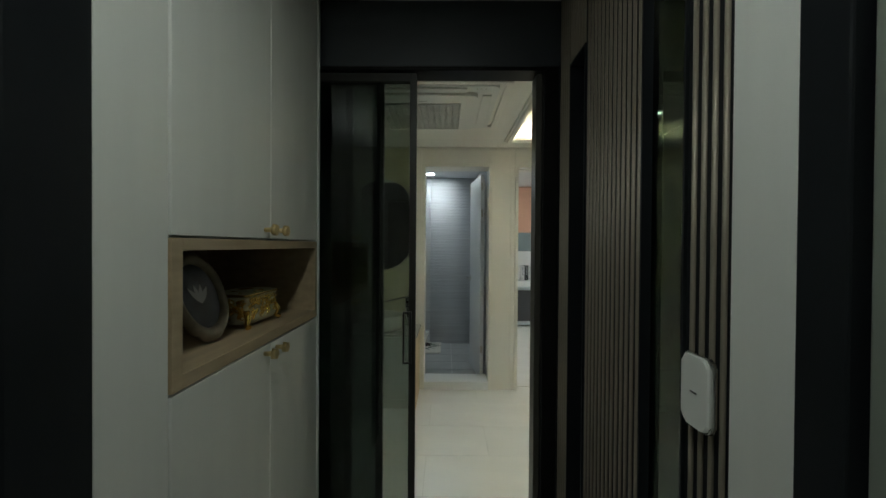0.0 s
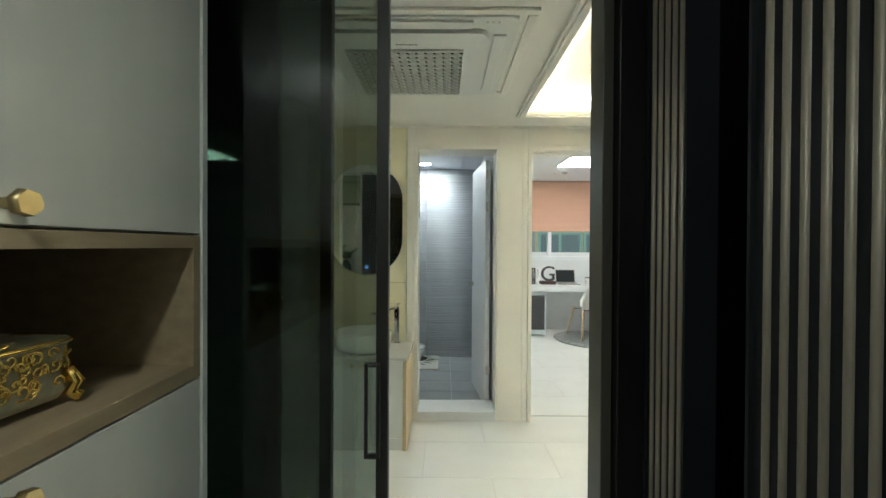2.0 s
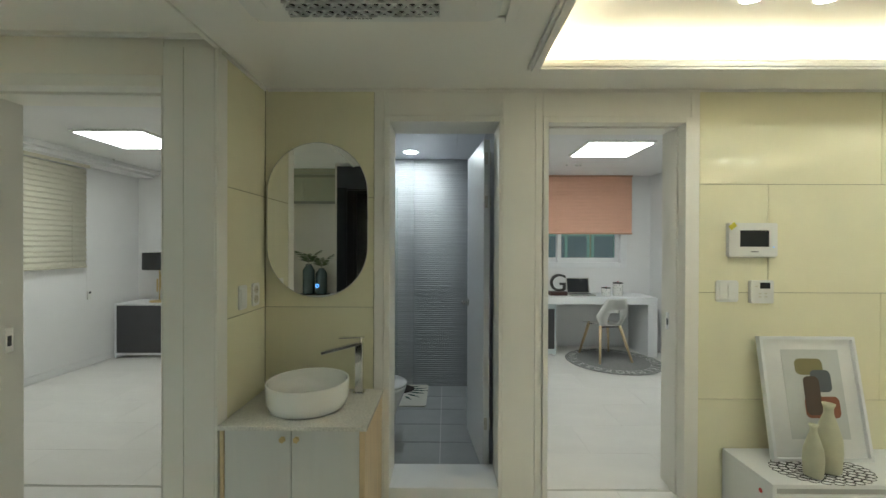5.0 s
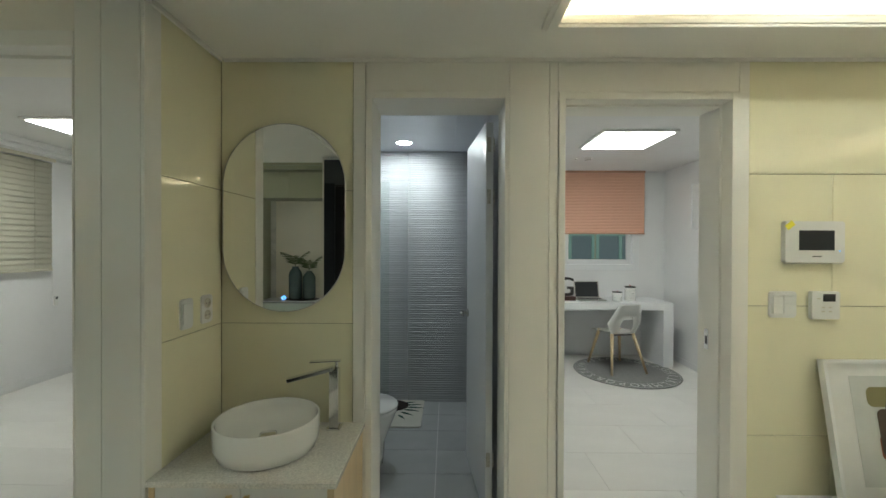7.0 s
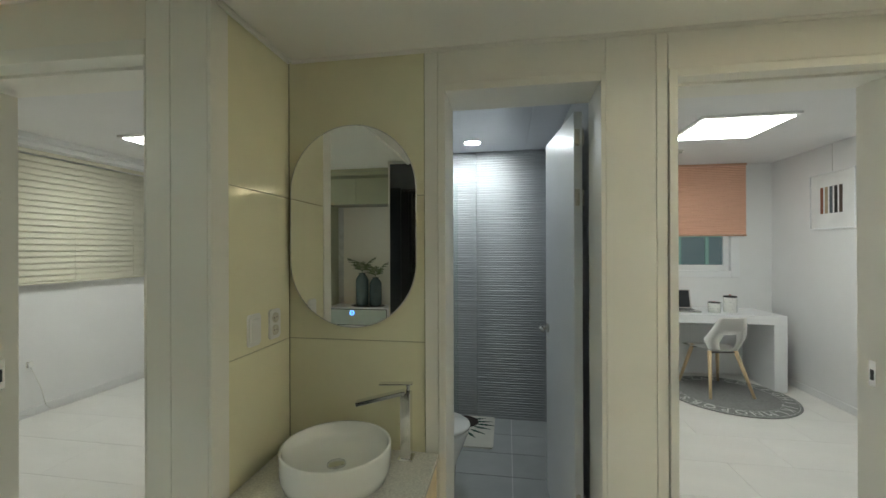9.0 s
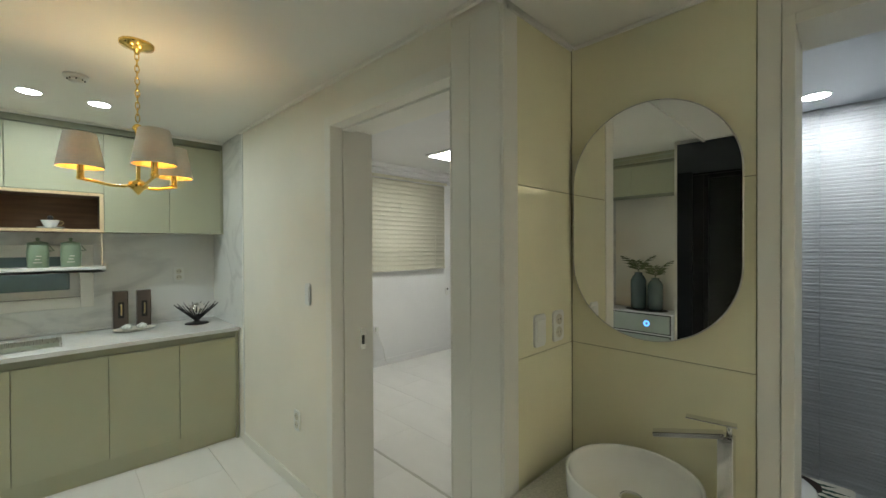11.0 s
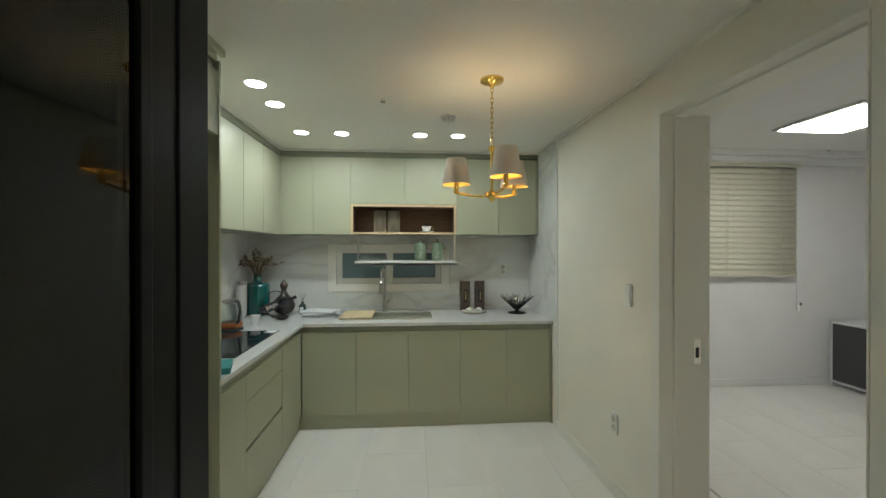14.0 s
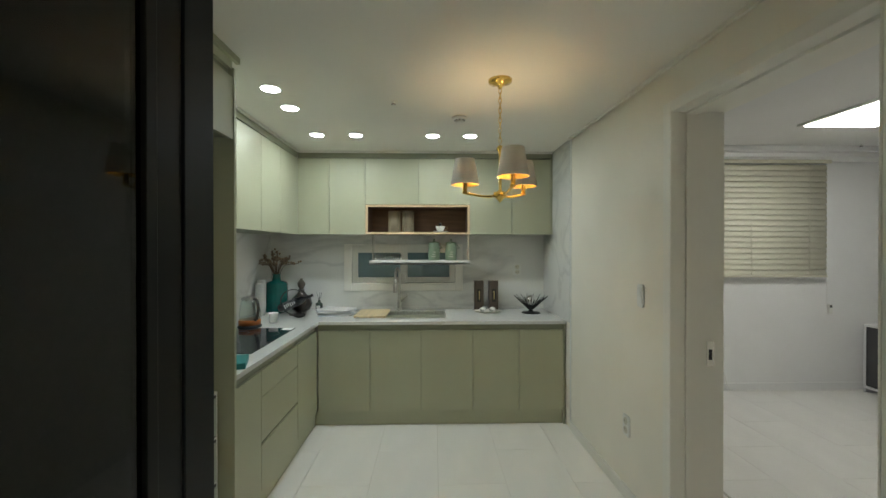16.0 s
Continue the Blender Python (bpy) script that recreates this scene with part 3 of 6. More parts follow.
def slatted_partition():
    w = thing("slatted_partition", (0.62, 1.155, 0), "partition of vertical bronze slats with two glazed slots", "partition")
    s1, s2 = (1.797, 1.948), (1.285, 1.444)
    z0, z1 = 0.12, 1.992
    L = lambda y: y - 1.155
    ym, T = 1.62, 0.03
    part("backing", boxes([
        (0.002, T, L(1.174), L(s2[0]), 0, HC), (0.002, T, L(s2[1]), L(ym), 0, HC), (0.002, 0.10, L(ym), L(s1[0]), 0, HC), (0.002, 0.10, L(s1[1]), L(2.078), 0, HC),
        (0.002, T, L(s2[0]), L(s2[1]), 0, z0), (0.002, T, L(s2[0]), L(s2[1]), z1, HC), (0.002, 0.10, L(s1[0]), L(s1[1]), 0, z0), (0.002, 0.10, L(s1[0]), L(s1[1]), z1, HC),
        # board added behind the far slot's glass blocks living room light
        (0.085, 0.10, L(s1[0]), L(s1[1]), z0, z1), (-0.0015, 0.099, L(2.079), L(2.16), 0, 2.058)]), BLACK, w, "black backing board")
    for (a, b), x in ((s1, 0.052), (s2, 0.018)):
        part("glass", box(x, x + 0.006, L(a) + 0.006, L(b) - 0.006, z0 + 0.001, z1 - 0.007), GGLASS, w, "grey-green glass strip")
        part("reveal", boxes([(-0.004, x + 0.008, L(a), L(a) + 0.0055, z0, z1), (-0.004, x + 0.012, L(b) - 0.0055, L(b), z0, z1), (-0.004, x + 0.012, L(a) + 0.006, L(b) - 0.006, z1 - 0.006, z1)]), BLACK, w)

    hw = 0.0046

    def slat_mesh(za, zb):
        pr = [(0.003, -hw)] + [(-0.0042 * math.cos(a), hw * math.sin(a)) for a in (radians(-80 + 20 * k) for k in range(9))] + [(0.003, hw)]
        bm = bmesh.new()
        rings(bm, [[(x, y, z) for x, y in pr] for z in (za, zb)])
        return mesh_of("slat", bm, SLAT)
    full, top, low = slat_mesh(0.0, HC - 0.002), slat_mesh(z1 + 0.003, HC - 0.002), slat_mesh(0.0, z0 - 0.003)
    ys = [1.187 + 0.0255 * i for i in range(4)] + [s2[0] + 0.012 + 0.0265 * i for i in range(6)] + [1.458 + 0.0262 * i for i in range(13)] + [s1[0] + 0.012 + 0.0255 * i for i in range(6)] + [1.961 + 0.0235 * i for i in range(5)]
    for y in ys:
        inside = any(a - 0.008 < y < b + 0.008 for a, b in (s1, s2))
        for me in ((top, low) if inside else (full,)):
            ob = new("slat", me)
            ob.parent = w
            ob.location = (0, L(y), 0)
    return w


slatted_partition()


def wall_switch(loc, face, label, rows=1, cols=1, w=0.075, h=0.12, group=""):
    """A rocker switch plate. face: 'y' faces -y, 'x' faces +x, 'n' faces -x."""
    t = thing("light_switch", loc, label, "light switch", group, {"y": 0, "x": 90, "n": -90}[face])
    part("plate", prism(rrect(w, h, 0.012), 0.009, FRONT_Y, 0.002), PLAST, t)
    cw, ch = w * 0.78 / cols, h * 0.72 / rows
    for c in range(cols):
        for r in range(rows):
            cx, cz = (c - (cols - 1) / 2) * cw, (r - (rows - 1) / 2) * ch
            part("rocker", box(cx - cw * 0.47, cx + cw * 0.47, -0.0135, -0.008, cz - ch * 0.48, cz + ch * 0.48, 0.0015), PLAST, t)
    return t


def wall_socket(loc, face, label, w=0.075, h=0.12):
    t = thing("wall_socket", loc, label, "socket", "", {"y": 0, "x": 90, "n": -90}[face])
    part("plate", prism(rrect(w, h, 0.012), 0.009, FRONT_Y, 0.002), PLAST, t)
    for dz in (h * 0.21, -h * 0.21):
        bm = lathe([(0.021, -0.003), (0.021, 0.0025), (0.0185, 0.0025), (0.018, 0.001), (0.001, 0.001)], n=24)
        bm.transform(Matrix.Translation((0, -0.0095, dz)) @ FRONT_Y)
        c = part("cup", bm, BEIGE, t)
        part("pin_hole", joined([rod((dx, -0.0112, dz), (dx, -0.0095, dz), 0.0026, n=8) for dx in (-0.0095, 0.0095)]), BLK, c)
    return t


# plate on the slatted partition
_s = thing("light_switch", (0.6145, 1.228, 1.136), "white glossy switch plate with a chrome rim on the slats", "light switch", "", -90)
part("rim", prism(rrect(0.074, 0.122, 0.016), 0.010, FRONT_Y, 0.002), CHROME, _s, "chrome rim")
part("plate", prism(rrect(0.067, 0.115, 0.014), 0.014, FRONT_Y, 0.003), PLAST, _s)
part("lettering_bar", box(-0.008, 0.008, -0.0148, -0.0138, -0.003, 0.0), GREYP, _s)


def entrance_door():
    t = thing("entrance_door", (0.62, 0.98, 0), "black framed grey-green steel entrance door, standing open", "door")
    part("frame", box(-0.02, 0.04, 0.002, 0.063, 0, HC - 0.002, 0.003), BLACK, t, "black steel frame")
    part("leaf", box(-0.005, 0.035, -0.9, -0.004, 0.01, 2.1, 0.003), mat("grey_green_steel", (0.20, 0.22, 0.19), 0.4, 0.1), t, "grey-green door leaf")
    j = thing("door_jamb", (-0.384, 0.8, 0), "matt black steel door jamb", "door jamb")
    part("post", boxes([(-0.02, 0.10, 0, 0.20, 0, HC - 0.001), (0.0, 0.105, 0.2, 0.34, 0, HC - 0.001)], 0.004), BLACK, j)


entrance_door()


def knob(parent, y, z, x=-0.275):
    """A hexagonal brass knob on a stem that points to +x."""
    k = part("knob", rod((x, y, z), (x + 0.022, y, z), 0.0055, 0.0075, 12), BRASS, parent, "hexagonal brass knob")
    part("knob_head", rod((x + 0.022, y, z), (x + 0.033, y, z), 0.0155, 0.0145, 6), BRASS, k)


def shoe_cabinet():
    c = thing("shoe_cabinet", (0, 0, 0), "tall white shoe cabinet with an open oak niche and brass knobs", "cabinet")
    y0, y1, ym, X = 1.256, 2.022, 1.642, -0.275
    part("body", boxes([(-0.69, X - 0.02, y0, y0 + 0.018, 0, HC - 0.002), (-0.69, X - 0.02, y1 - 0.018, y1, 0, HC - 0.002),
                        (-0.69, -0.675, y0 + 0.018, y1 - 0.018, 0, HC - 0.002), (-0.675, X - 0.02, y0 + 0.018, y1 - 0.018, 1.383, 1.395), (-0.675, X - 0.02, y0 + 0.018, y1 - 0.018, 1.08, 1.095)]), CABW, c)
    for za, zb in ((1.385, HC - 0.004), (0.08, 1.105)):
        for ya, yb in ((y0 + 0.001, ym - 0.0015), (ym + 0.0015, y1 - 0.001)):
            part("door", box(X - 0.02, X, ya, yb, za, zb, 0.0015), CABW, c)
    part("plinth", box(-0.67, X - 0.03, y0, y1, 0.001, 0.075), CABW, c)
    for row in ((-0.674, X + 0.001, y0 + 0.002, y0 + 0.03, 1.109, 1.381), (-0.674, X + 0.001, y1 - 0.022, y1 - 0.002, 1.109, 1.381),
                (-0.674, X + 0.001, y0 + 0.03, y1 - 0.022, 1.358, 1.381), (-0.674, X + 0.001, y0 + 0.03, y1 - 0.022, 1.109, 1.136),
                (-0.674, -0.664, y0 + 0.03, y1 - 0.022, 1.136, 1.358)):
        part("niche_board", box(*row, 0.001), OAK, c, "oak veneer niche board")
    for dy in (-0.035, 0.035):
        knob(c, ym + dy, 1.408)
        knob(c, ym + dy, 1.085)
    part("end_trim", box(-0.69, X + 0.004, y1 + 0.001, y1 + 0.016, 0, HC - 0.002), PLAST, c, "pale aluminium edge strip")


shoe_cabinet()


def photo_frame(loc, turn):
    f = thing("photo_frame", loc, "oval taupe photo frame with a scalloped rim on the niche shelf", "photo frame", "", turn)
    lean = Matrix.Translation((0, 0, 0.112)) @ Matrix.Rotation(radians(-21), 4, "X") @ FRONT_Y
    n = 72
    loops = []
    for r0, z in ((0.70, 0.0), (0.74, 0.010), (0.84, 0.016), (0.93, 0.012), (1.0, 0.004), (1.0, -0.006), (0.7, -0.006)):
        loops.append([((0.079 * r0 * (1 - 0.05 * (1 - abs(math.sin(3 * a))) ** 3 * (r0 > 0.9))) * math.cos(a), (0.112 * r0 * (1 - 0.05 * (1 - abs(math.sin(3 * a))) ** 3 * (r0 > 0.9))) * math.sin(a), z) for a in (2 * math.pi * i / n for i in range(n))])
    bm = rings(bmesh.new(), loops, False, False)
    bm.transform(lean)
    part("rim", bm, BEADS, f)
    bm = prism([(0.063 * math.cos(2 * math.pi * i / 48), 0.084 * math.sin(2 * math.pi * i / 48)) for i in range(48)], 0.006)
    bm.transform(lean @ Matrix.Translation((0, 0, -0.004)))
    ph = part("picture", bm, PHOTO, f, "dark photo with pale feather shapes")
    bms = []
    for a in (-35, -12, 12, 35):
        b = prism([(0.006 * math.sin(math.pi * k / 8) * s, 0.05 * k / 8) for s, ks in ((1, range(9)), (-1, range(7, 0, -1))) for k in ks], 0.0006)
        b.transform(lean @ Matrix.Translation((0.0, -0.02, 0.0024)) @ Matrix.Rotation(radians(a), 4, "Z"))
        bms.append(b)
    part("feather", joined(bms), mat("pale_print", (0.20, 0.22, 0.24), 0.4), ph)
    part("easel", tube([(0, 0.035, 0.15), (0, 0.105, 0.003)], 0.004), BEADS, f)


photo_frame((-0.392, 1.519, 1.134), 80)
photo_frame((-0.41, 1.355, 1.134), 74)

# ---- hall: lamps, air conditioner, nook ----


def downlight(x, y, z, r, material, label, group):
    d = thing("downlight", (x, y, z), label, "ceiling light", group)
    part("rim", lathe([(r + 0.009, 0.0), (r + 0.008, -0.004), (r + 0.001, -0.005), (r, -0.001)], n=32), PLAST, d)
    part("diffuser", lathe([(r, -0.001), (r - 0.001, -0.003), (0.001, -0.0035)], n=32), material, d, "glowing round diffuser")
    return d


for x, y in ((-2.149, 1.796), (-2.453, 1.794), (-3.045, 1.788), (-3.05, 2.088), (-3.055, 2.689), (-3.055, 2.985)):
    downlight(x, y, KC, 0.049, LEDC, "round white LED downlight in the kitchen ceiling", "kitchen downlights")
for x, y in [(a, b) for b in (3.70, 1.97) for a in (1.52, 1.82, 2.53, 2.83, 3.5, 3.8)]:
    downlight(x, y, TZ, 0.05, LEDL, "round white LED downlight in the tray ceiling", "living room downlights")
# unseen lamp, added overhead to light the entrance corridor
downlight(0.12, 0.75, HC, 0.075, LEDE, "round white LED downlight added out of view to light the entrance", "entrance downlight")
downlight(-0.037, 5.95, TC, 0.062, LEDB, "round cool-white LED downlight in the bathroom", "bathroom downlight")


def panel_lamp(x, y, w, h, label):
    t = thing("panel_lamp", (x, y, RC), label, "ceiling light", "bedroom panel lamps")
    part("frame", boxes([(-w / 2, w / 2, -h / 2, h / 2, -0.02, 0.0)], 0.003), PLAST, t)
    part("diffuser", box(-w / 2 + 0.03, w / 2 - 0.03, -h / 2 + 0.03, h / 2 - 0.03, -0.026, -0.0205), LED, t, "glowing square diffuser")


panel_lamp(1.99, 6.21, 0.66, 0.62, "square white LED panel on the study ceiling")
panel_lamp(-2.68, 5.88, 0.66, 0.62, "square white LED panel on the bedroom ceiling")


def ceiling_device(x, y, z, r, h, label, name="smoke_detector"):
    t = thing(name, (x, y, z), label, "detector")
    part("base", lathe([(r, 0), (r, -h * 0.35), (r * 0.86, -h * 0.6)], n=28), PLAST, t)
    part("dome", lathe([(r * 0.62, -h * 0.6), (r * 0.55, -h), (0.001, -h * 1.04)], n=28), PLAST, t)
    part("slot", joined([box(r * 0.66 * math.cos(a) - 0.003, r * 0.66 * math.cos(a) + 0.003, r * 0.66 * math.sin(a) - 0.003, r * 0.66 * math.sin(a) + 0.003, -h * 0.8, -h * 0.55) for a in (i * math.pi / 4 for i in range(8))]), GREYP, t)


ceiling_device(-2.609, 2.87, KC, 0.05, 0.032, "round white smoke detector on the kitchen ceiling")
ceiling_device(1.93, 7.0, RC, 0.045, 0.03, "round white smoke detector on the study ceiling")
ceiling_device(-2.336, 2.455, KC, 0.014, 0.02, "small white sprinkler head on the ceiling", "sprinkler")
ceiling_device(1.80, 7.02, RC, 0.012, 0.02, "small sprinkler head on the study ceiling", "sprinkler")
ceiling_device(-3.6, 6.75, RC - 0.0, 0.012, 0.02, "small sprinkler head on the bedroom ceiling", "sprinkler")


def air_conditioner():
    a = thing("air_conditioner", (0.04, 3.23, HC), "white four-way ceiling air conditioner with a triangle mesh grille", "air conditioner")
    part("panel", prism(rrect(0.92, 0.80, 0.04), 0.024, Matrix.Translation((0, 0, -0.024)), 0.004), PLAST, a)
    part("front", prism(rrect(0.70, 0.68, 0.035), 0.022, Matrix.Translation((-0.01, 0.02, -0.046)), 0.005), PLAST, a, "raised centre panel")
    fl = part("flap", boxes([(-0.29, 0.27, -0.385, -0.332, -0.036, -0.026)], 0.003), PLAST, a, "air outlet flap")
    part("flap", boxes([(0.365, 0.42, -0.28, 0.30, -0.034, -0.026)], 0.003), PLAST, a)
    part("flap", boxes([(-0.43, -0.375, -0.28, 0.30, -0.034, -0.026)], 0.003), PLAST, a)
    # dark strips paint the shade in the gaps round the flap
    part("outlet_gap", boxes([(-0.29, 0.27, -0.334, -0.324, -0.030, -0.0245), (-0.30, -0.294, -0.385, -0.332, -0.030, -0.0245)]), GREYP, fl)
    part("button", joined([lathe([(0.006, 0), (0.005, -0.002)], (0.33 + 0.024 * i, -0.365, -0.0245), 12) for i in range(3)]), BEIGE, a)
    gx0, gx1, gy0, gy1 = -0.295, 0.24, -0.185, 0.315
    # black sheet gives the grille holes their shade
    part("grille_back", box(gx0, gx1, gy0, gy1, -0.0485, -0.0462), BLK, a, "black sheet for the shade behind the grille")
    bm = bmesh.new()
    s, z = 0.041, -0.058

    def bar(p, q, w=0.0027):
        d = (Vector(q) - Vector(p)).normalized()
        nrm = Vector((-d.y, d.x, 0)) * w
        lo = [Vector(p) + nrm, Vector(p) - nrm, Vector(q) - nrm, Vector(q) + nrm]
        vs = [bm.verts.new(v) for v in lo] + [bm.verts.new(v + Vector((0, 0, 0.0092))) for v in lo]
        for f in ((0, 1, 2, 3), (7, 6, 5, 4), (0, 4, 5, 1), (1, 5, 6, 2), (2, 6, 7, 3), (3, 7, 4, 0)):
            bm.faces.new([vs[i] for i in f])
    k = round((gy1 - gy0) / s)
    for i in range(k + 1):
        y = gy0 + (gy1 - gy0) * i / k
        bar((gx0, y, z), (gx1, y, z))
    # two families of slanted bars, cut to the frame
    for sg in (1, -1):
        u = gx0 - (gy1 - gy0)
        while u < gx1 + (gy1 - gy0):
            pa, pb = (u, gy0), (u + sg * (gy1 - gy0), gy1)
            t0, t1 = 0.0, 1.0
            dx = pb[0] - pa[0]
            ta, tb = sorted(((gx0 - pa[0]) / dx, (gx1 - pa[0]) / dx))
            t0, t1 = max(t0, ta), min(t1, tb)
            if t1 - t0 > 0.02:
                bar((pa[0] + dx * t0, gy0 + (gy1 - gy0) * t0, z), (pa[0] + dx * t1, gy0 + (gy1 - gy0) * t1, z), 0.0024)
            u += s * 1.0
    part("grille", bm, PLAST, a, "white triangle mesh grille")
    for i in range(7):
        part("lettering_bar", box(-0.10 + i * 0.014, -0.09 + i * 0.014, 0.335, 0.342, -0.0475, -0.0462), GREYP, a)
        part("lettering_bar", box(-0.06 + i * 0.014, -0.05 + i * 0.014, -0.232, -0.225, -0.0475, -0.0462), GREYP, a)


air_conditioner()


def oval_mirror():
    m = thing("mirror", (-0.405, WY - 0.009, 1.564), "frameless pill-shaped mirror with a blue touch light", "mirror")
    o = rrect(0.556, 0.852, 0.277, 20)
    part("backing", prism(rrect(0.50, 0.79, 0.249, 20), 0.020, Matrix.Translation((0, -0.004, 0)) @ FRONT_Y), GREYP, m)
    part("glass", prism(o, 0.005, Matrix.Translation((0, -0.0245, 0)) @ FRONT_Y), MIRROR, m, "silvered glass")
    rim = tube([(x, -0.027, y) for x, y in o], 0.003, 8, closed=True)
    part("rim", rim, STEEL, m, "thin polished edge")
    part("touch_light", tube([(0.008 * math.cos(a), -0.0305, -0.365 + 0.008 * math.sin(a)) for a in (2 * math.pi * i / 24 for i in range(24))], 0.0016, 6, closed=True), BLUEL, m, "blue lit touch ring")


oval_mirror()


def vanity():
    x0, x1, y0, zt = NX + 0.019, -0.045, 3.868, 0.622
    v = thing("vanity_cabinet", (0, 0, 0), "white vanity cabinet with oak side edges and brass knobs", "cabinet")
    part("body", box(x0 + 0.004, x1 - 0.03, y0 + 0.03, WY - 0.012, 0.03, zt - 0.022), CABW, v)
    part("side_panel", box(x0, x0 + 0.018, y0 + 0.004, WY - 0.012, 0.0, zt - 0.022, 0.001), LOAK, v, "oak side panel")
    part("side_panel", box(x1 - 0.03, x1 - 0.005, y0 + 0.004, WY - 0.012, 0.0, zt - 0.022, 0.001), LOAK, v, "oak side panel")
    xm = (x0 + x1) / 2 - 0.008
    for a, b, kx in ((x0 + 0.020, xm - 0.0015, xm - 0.032), (xm + 0.0015, x1 - 0.032, xm + 0.03)):
        d = part("door", box(a, b, y0 + 0.008, y0 + 0.028, 0.082, zt - 0.026, 0.0012), CABW, v)
        k = part("knob", rod((kx, y0 + 0.008, 0.567), (kx, y0 - 0.01, 0.567), 0.005, 0.007), BRASS, d, "hexagonal brass knob")
        part("knob_head", rod((kx, y0 - 0.01, 0.567), (kx, y0 - 0.02, 0.567), 0.0145, 0.0135, 6), BRASS, k)
    part("plinth", box(x0 + 0.02, x1 - 0.032, y0 + 0.012, y0 + 0.03, 0.001, 0.078), CABW, v)
    solid("stone_worktop", box(x0 - 0.004, x1 + 0.005, y0 - 0.008, WY - 0.011, zt - 0.02, zt, 0.0015), TERR, "speckled beige quartz vanity top", "worktop")
    cx, cy = -0.378, 4.09
    b = thing("washbasin", (cx, cy, zt), "round white ceramic vessel washbasin on the vanity top", "washbasin")
    part("bowl", lathe([(0.165, 0.0), (0.185, 0.012), (0.1975, 0.05), (0.199, 0.128), (0.1975, 0.134), (0.192, 0.135), (0.188, 0.128), (0.184, 0.10), (0.165, 0.072), (0.10, 0.060), (0.032, 0.056)], n=64, sx=1.0, sy=0.98), CERAM, b)
    part("drain", lathe([(0.034, 0.0565), (0.033, 0.061), (0.024, 0.064), (0.001, 0.0645)], n=28), CHROME, b, "chrome pop-up drain")
    f = thing("tap", (-0.163, 4.275, zt), "tall square chrome basin tap with a flat lever", "tap")
    part("base", box(-0.03, 0.03, -0.03, 0.03, 0.0, 0.008, 0.002), CHROME, f)
    part("column", box(-0.021, 0.021, -0.021, 0.021, 0.008, 0.268, 0.003), CHROME, f)
    bm = box(-0.20, 0.0, -0.021, 0.021, -0.008, 0.008, 0.002)
    bm.transform(Matrix.Translation((-0.005, -0.0, 0.268)) @ Matrix.Rotation(radians(-12), 4, "Y") @ Matrix.Rotation(radians(14), 4, "Z"))
    part("spout", bm, CHROME, f, "flat waterfall spout")
    part("pivot", rod((0.008, 0, 0.268), (0.008, 0, 0.300), 0.008), CHROME, f)
    bm = box(-0.115, 0.02, -0.017, 0.017, 0.0, 0.005, 0.0015)
    bm.transform(Matrix.Translation((0.008, 0, 0.300)) @ Matrix.Rotation(radians(10), 4, "Z"))
    part("lever", bm, CHROME, f)


vanity()
wall_switch((NX + 0.008, 4.082, 1.163), "x", "white single rocker switch on cream tiles")
wall_socket((NX + 0.008, 4.215, 1.163), "x", "white double socket on cream tiles")
wall_switch((1.867, WY - 0.009, 1.177), "y", "white four-rocker switch on cream tiles", 2, 2, 0.122, 0.12)


def intercom():
    t = thing("intercom", (1.996, WY - 0.009, 1.462), "white video intercom panel with a dark screen", "intercom")
    part("body", prism(rrect(0.266, 0.186, 0.008), 0.024, FRONT_Y, 0.004), PLAST, t)
    part("screen", box(-0.072, 0.085, -0.0262, -0.0238, -0.038, 0.052), SCREEN, t, "dark grey screen")
    part("base", box(-0.125, 0.125, -0.021, -0.002, -0.1, -0.095, 0.001), BEIGE, t)
    part("lettering_bar", box(-0.012, 0.028, -0.0252, -0.0238, -0.068, -0.063), GREYP, t)
    bm = box(-0.02, 0.02, -0.0254, -0.0242, -0.013, 0.013)
    bm.transform(Matrix.Translation((-0.113, 0, 0.075)) @ Matrix.Rotation(radians(-38), 4, "Y"))
    part("sticker", bm, YEL, t, "yellow sticker on the corner")
    part("led", rod((0.11, -0.0235, -0.04), (0.11, -0.0255, -0.04), 0.003), BLUEL, t)
    h = thing("thermostat", (2.051, WY - 0.009, 1.175), "white room thermostat with a small dark display", "thermostat")
    part("body", prism(rrect(0.125, 0.126, 0.006), 0.02, FRONT_Y, 0.003), PLAST, h)
    part("screen", box(-0.013, 0.041, -0.0222, -0.0195, 0.018, 0.052), SCREEN, h)
    for x, z in ((-0.02, -0.03), (0.012, -0.03), (-0.02, -0.012), (0.012, -0.012), (-0.04, 0.028)):
        part("button", box(x, x + 0.014, -0.0218, -0.0195, z, z + 0.006), BEIGE, h)


intercom()

# ---- living room side: low cabinet, picture, vases ----


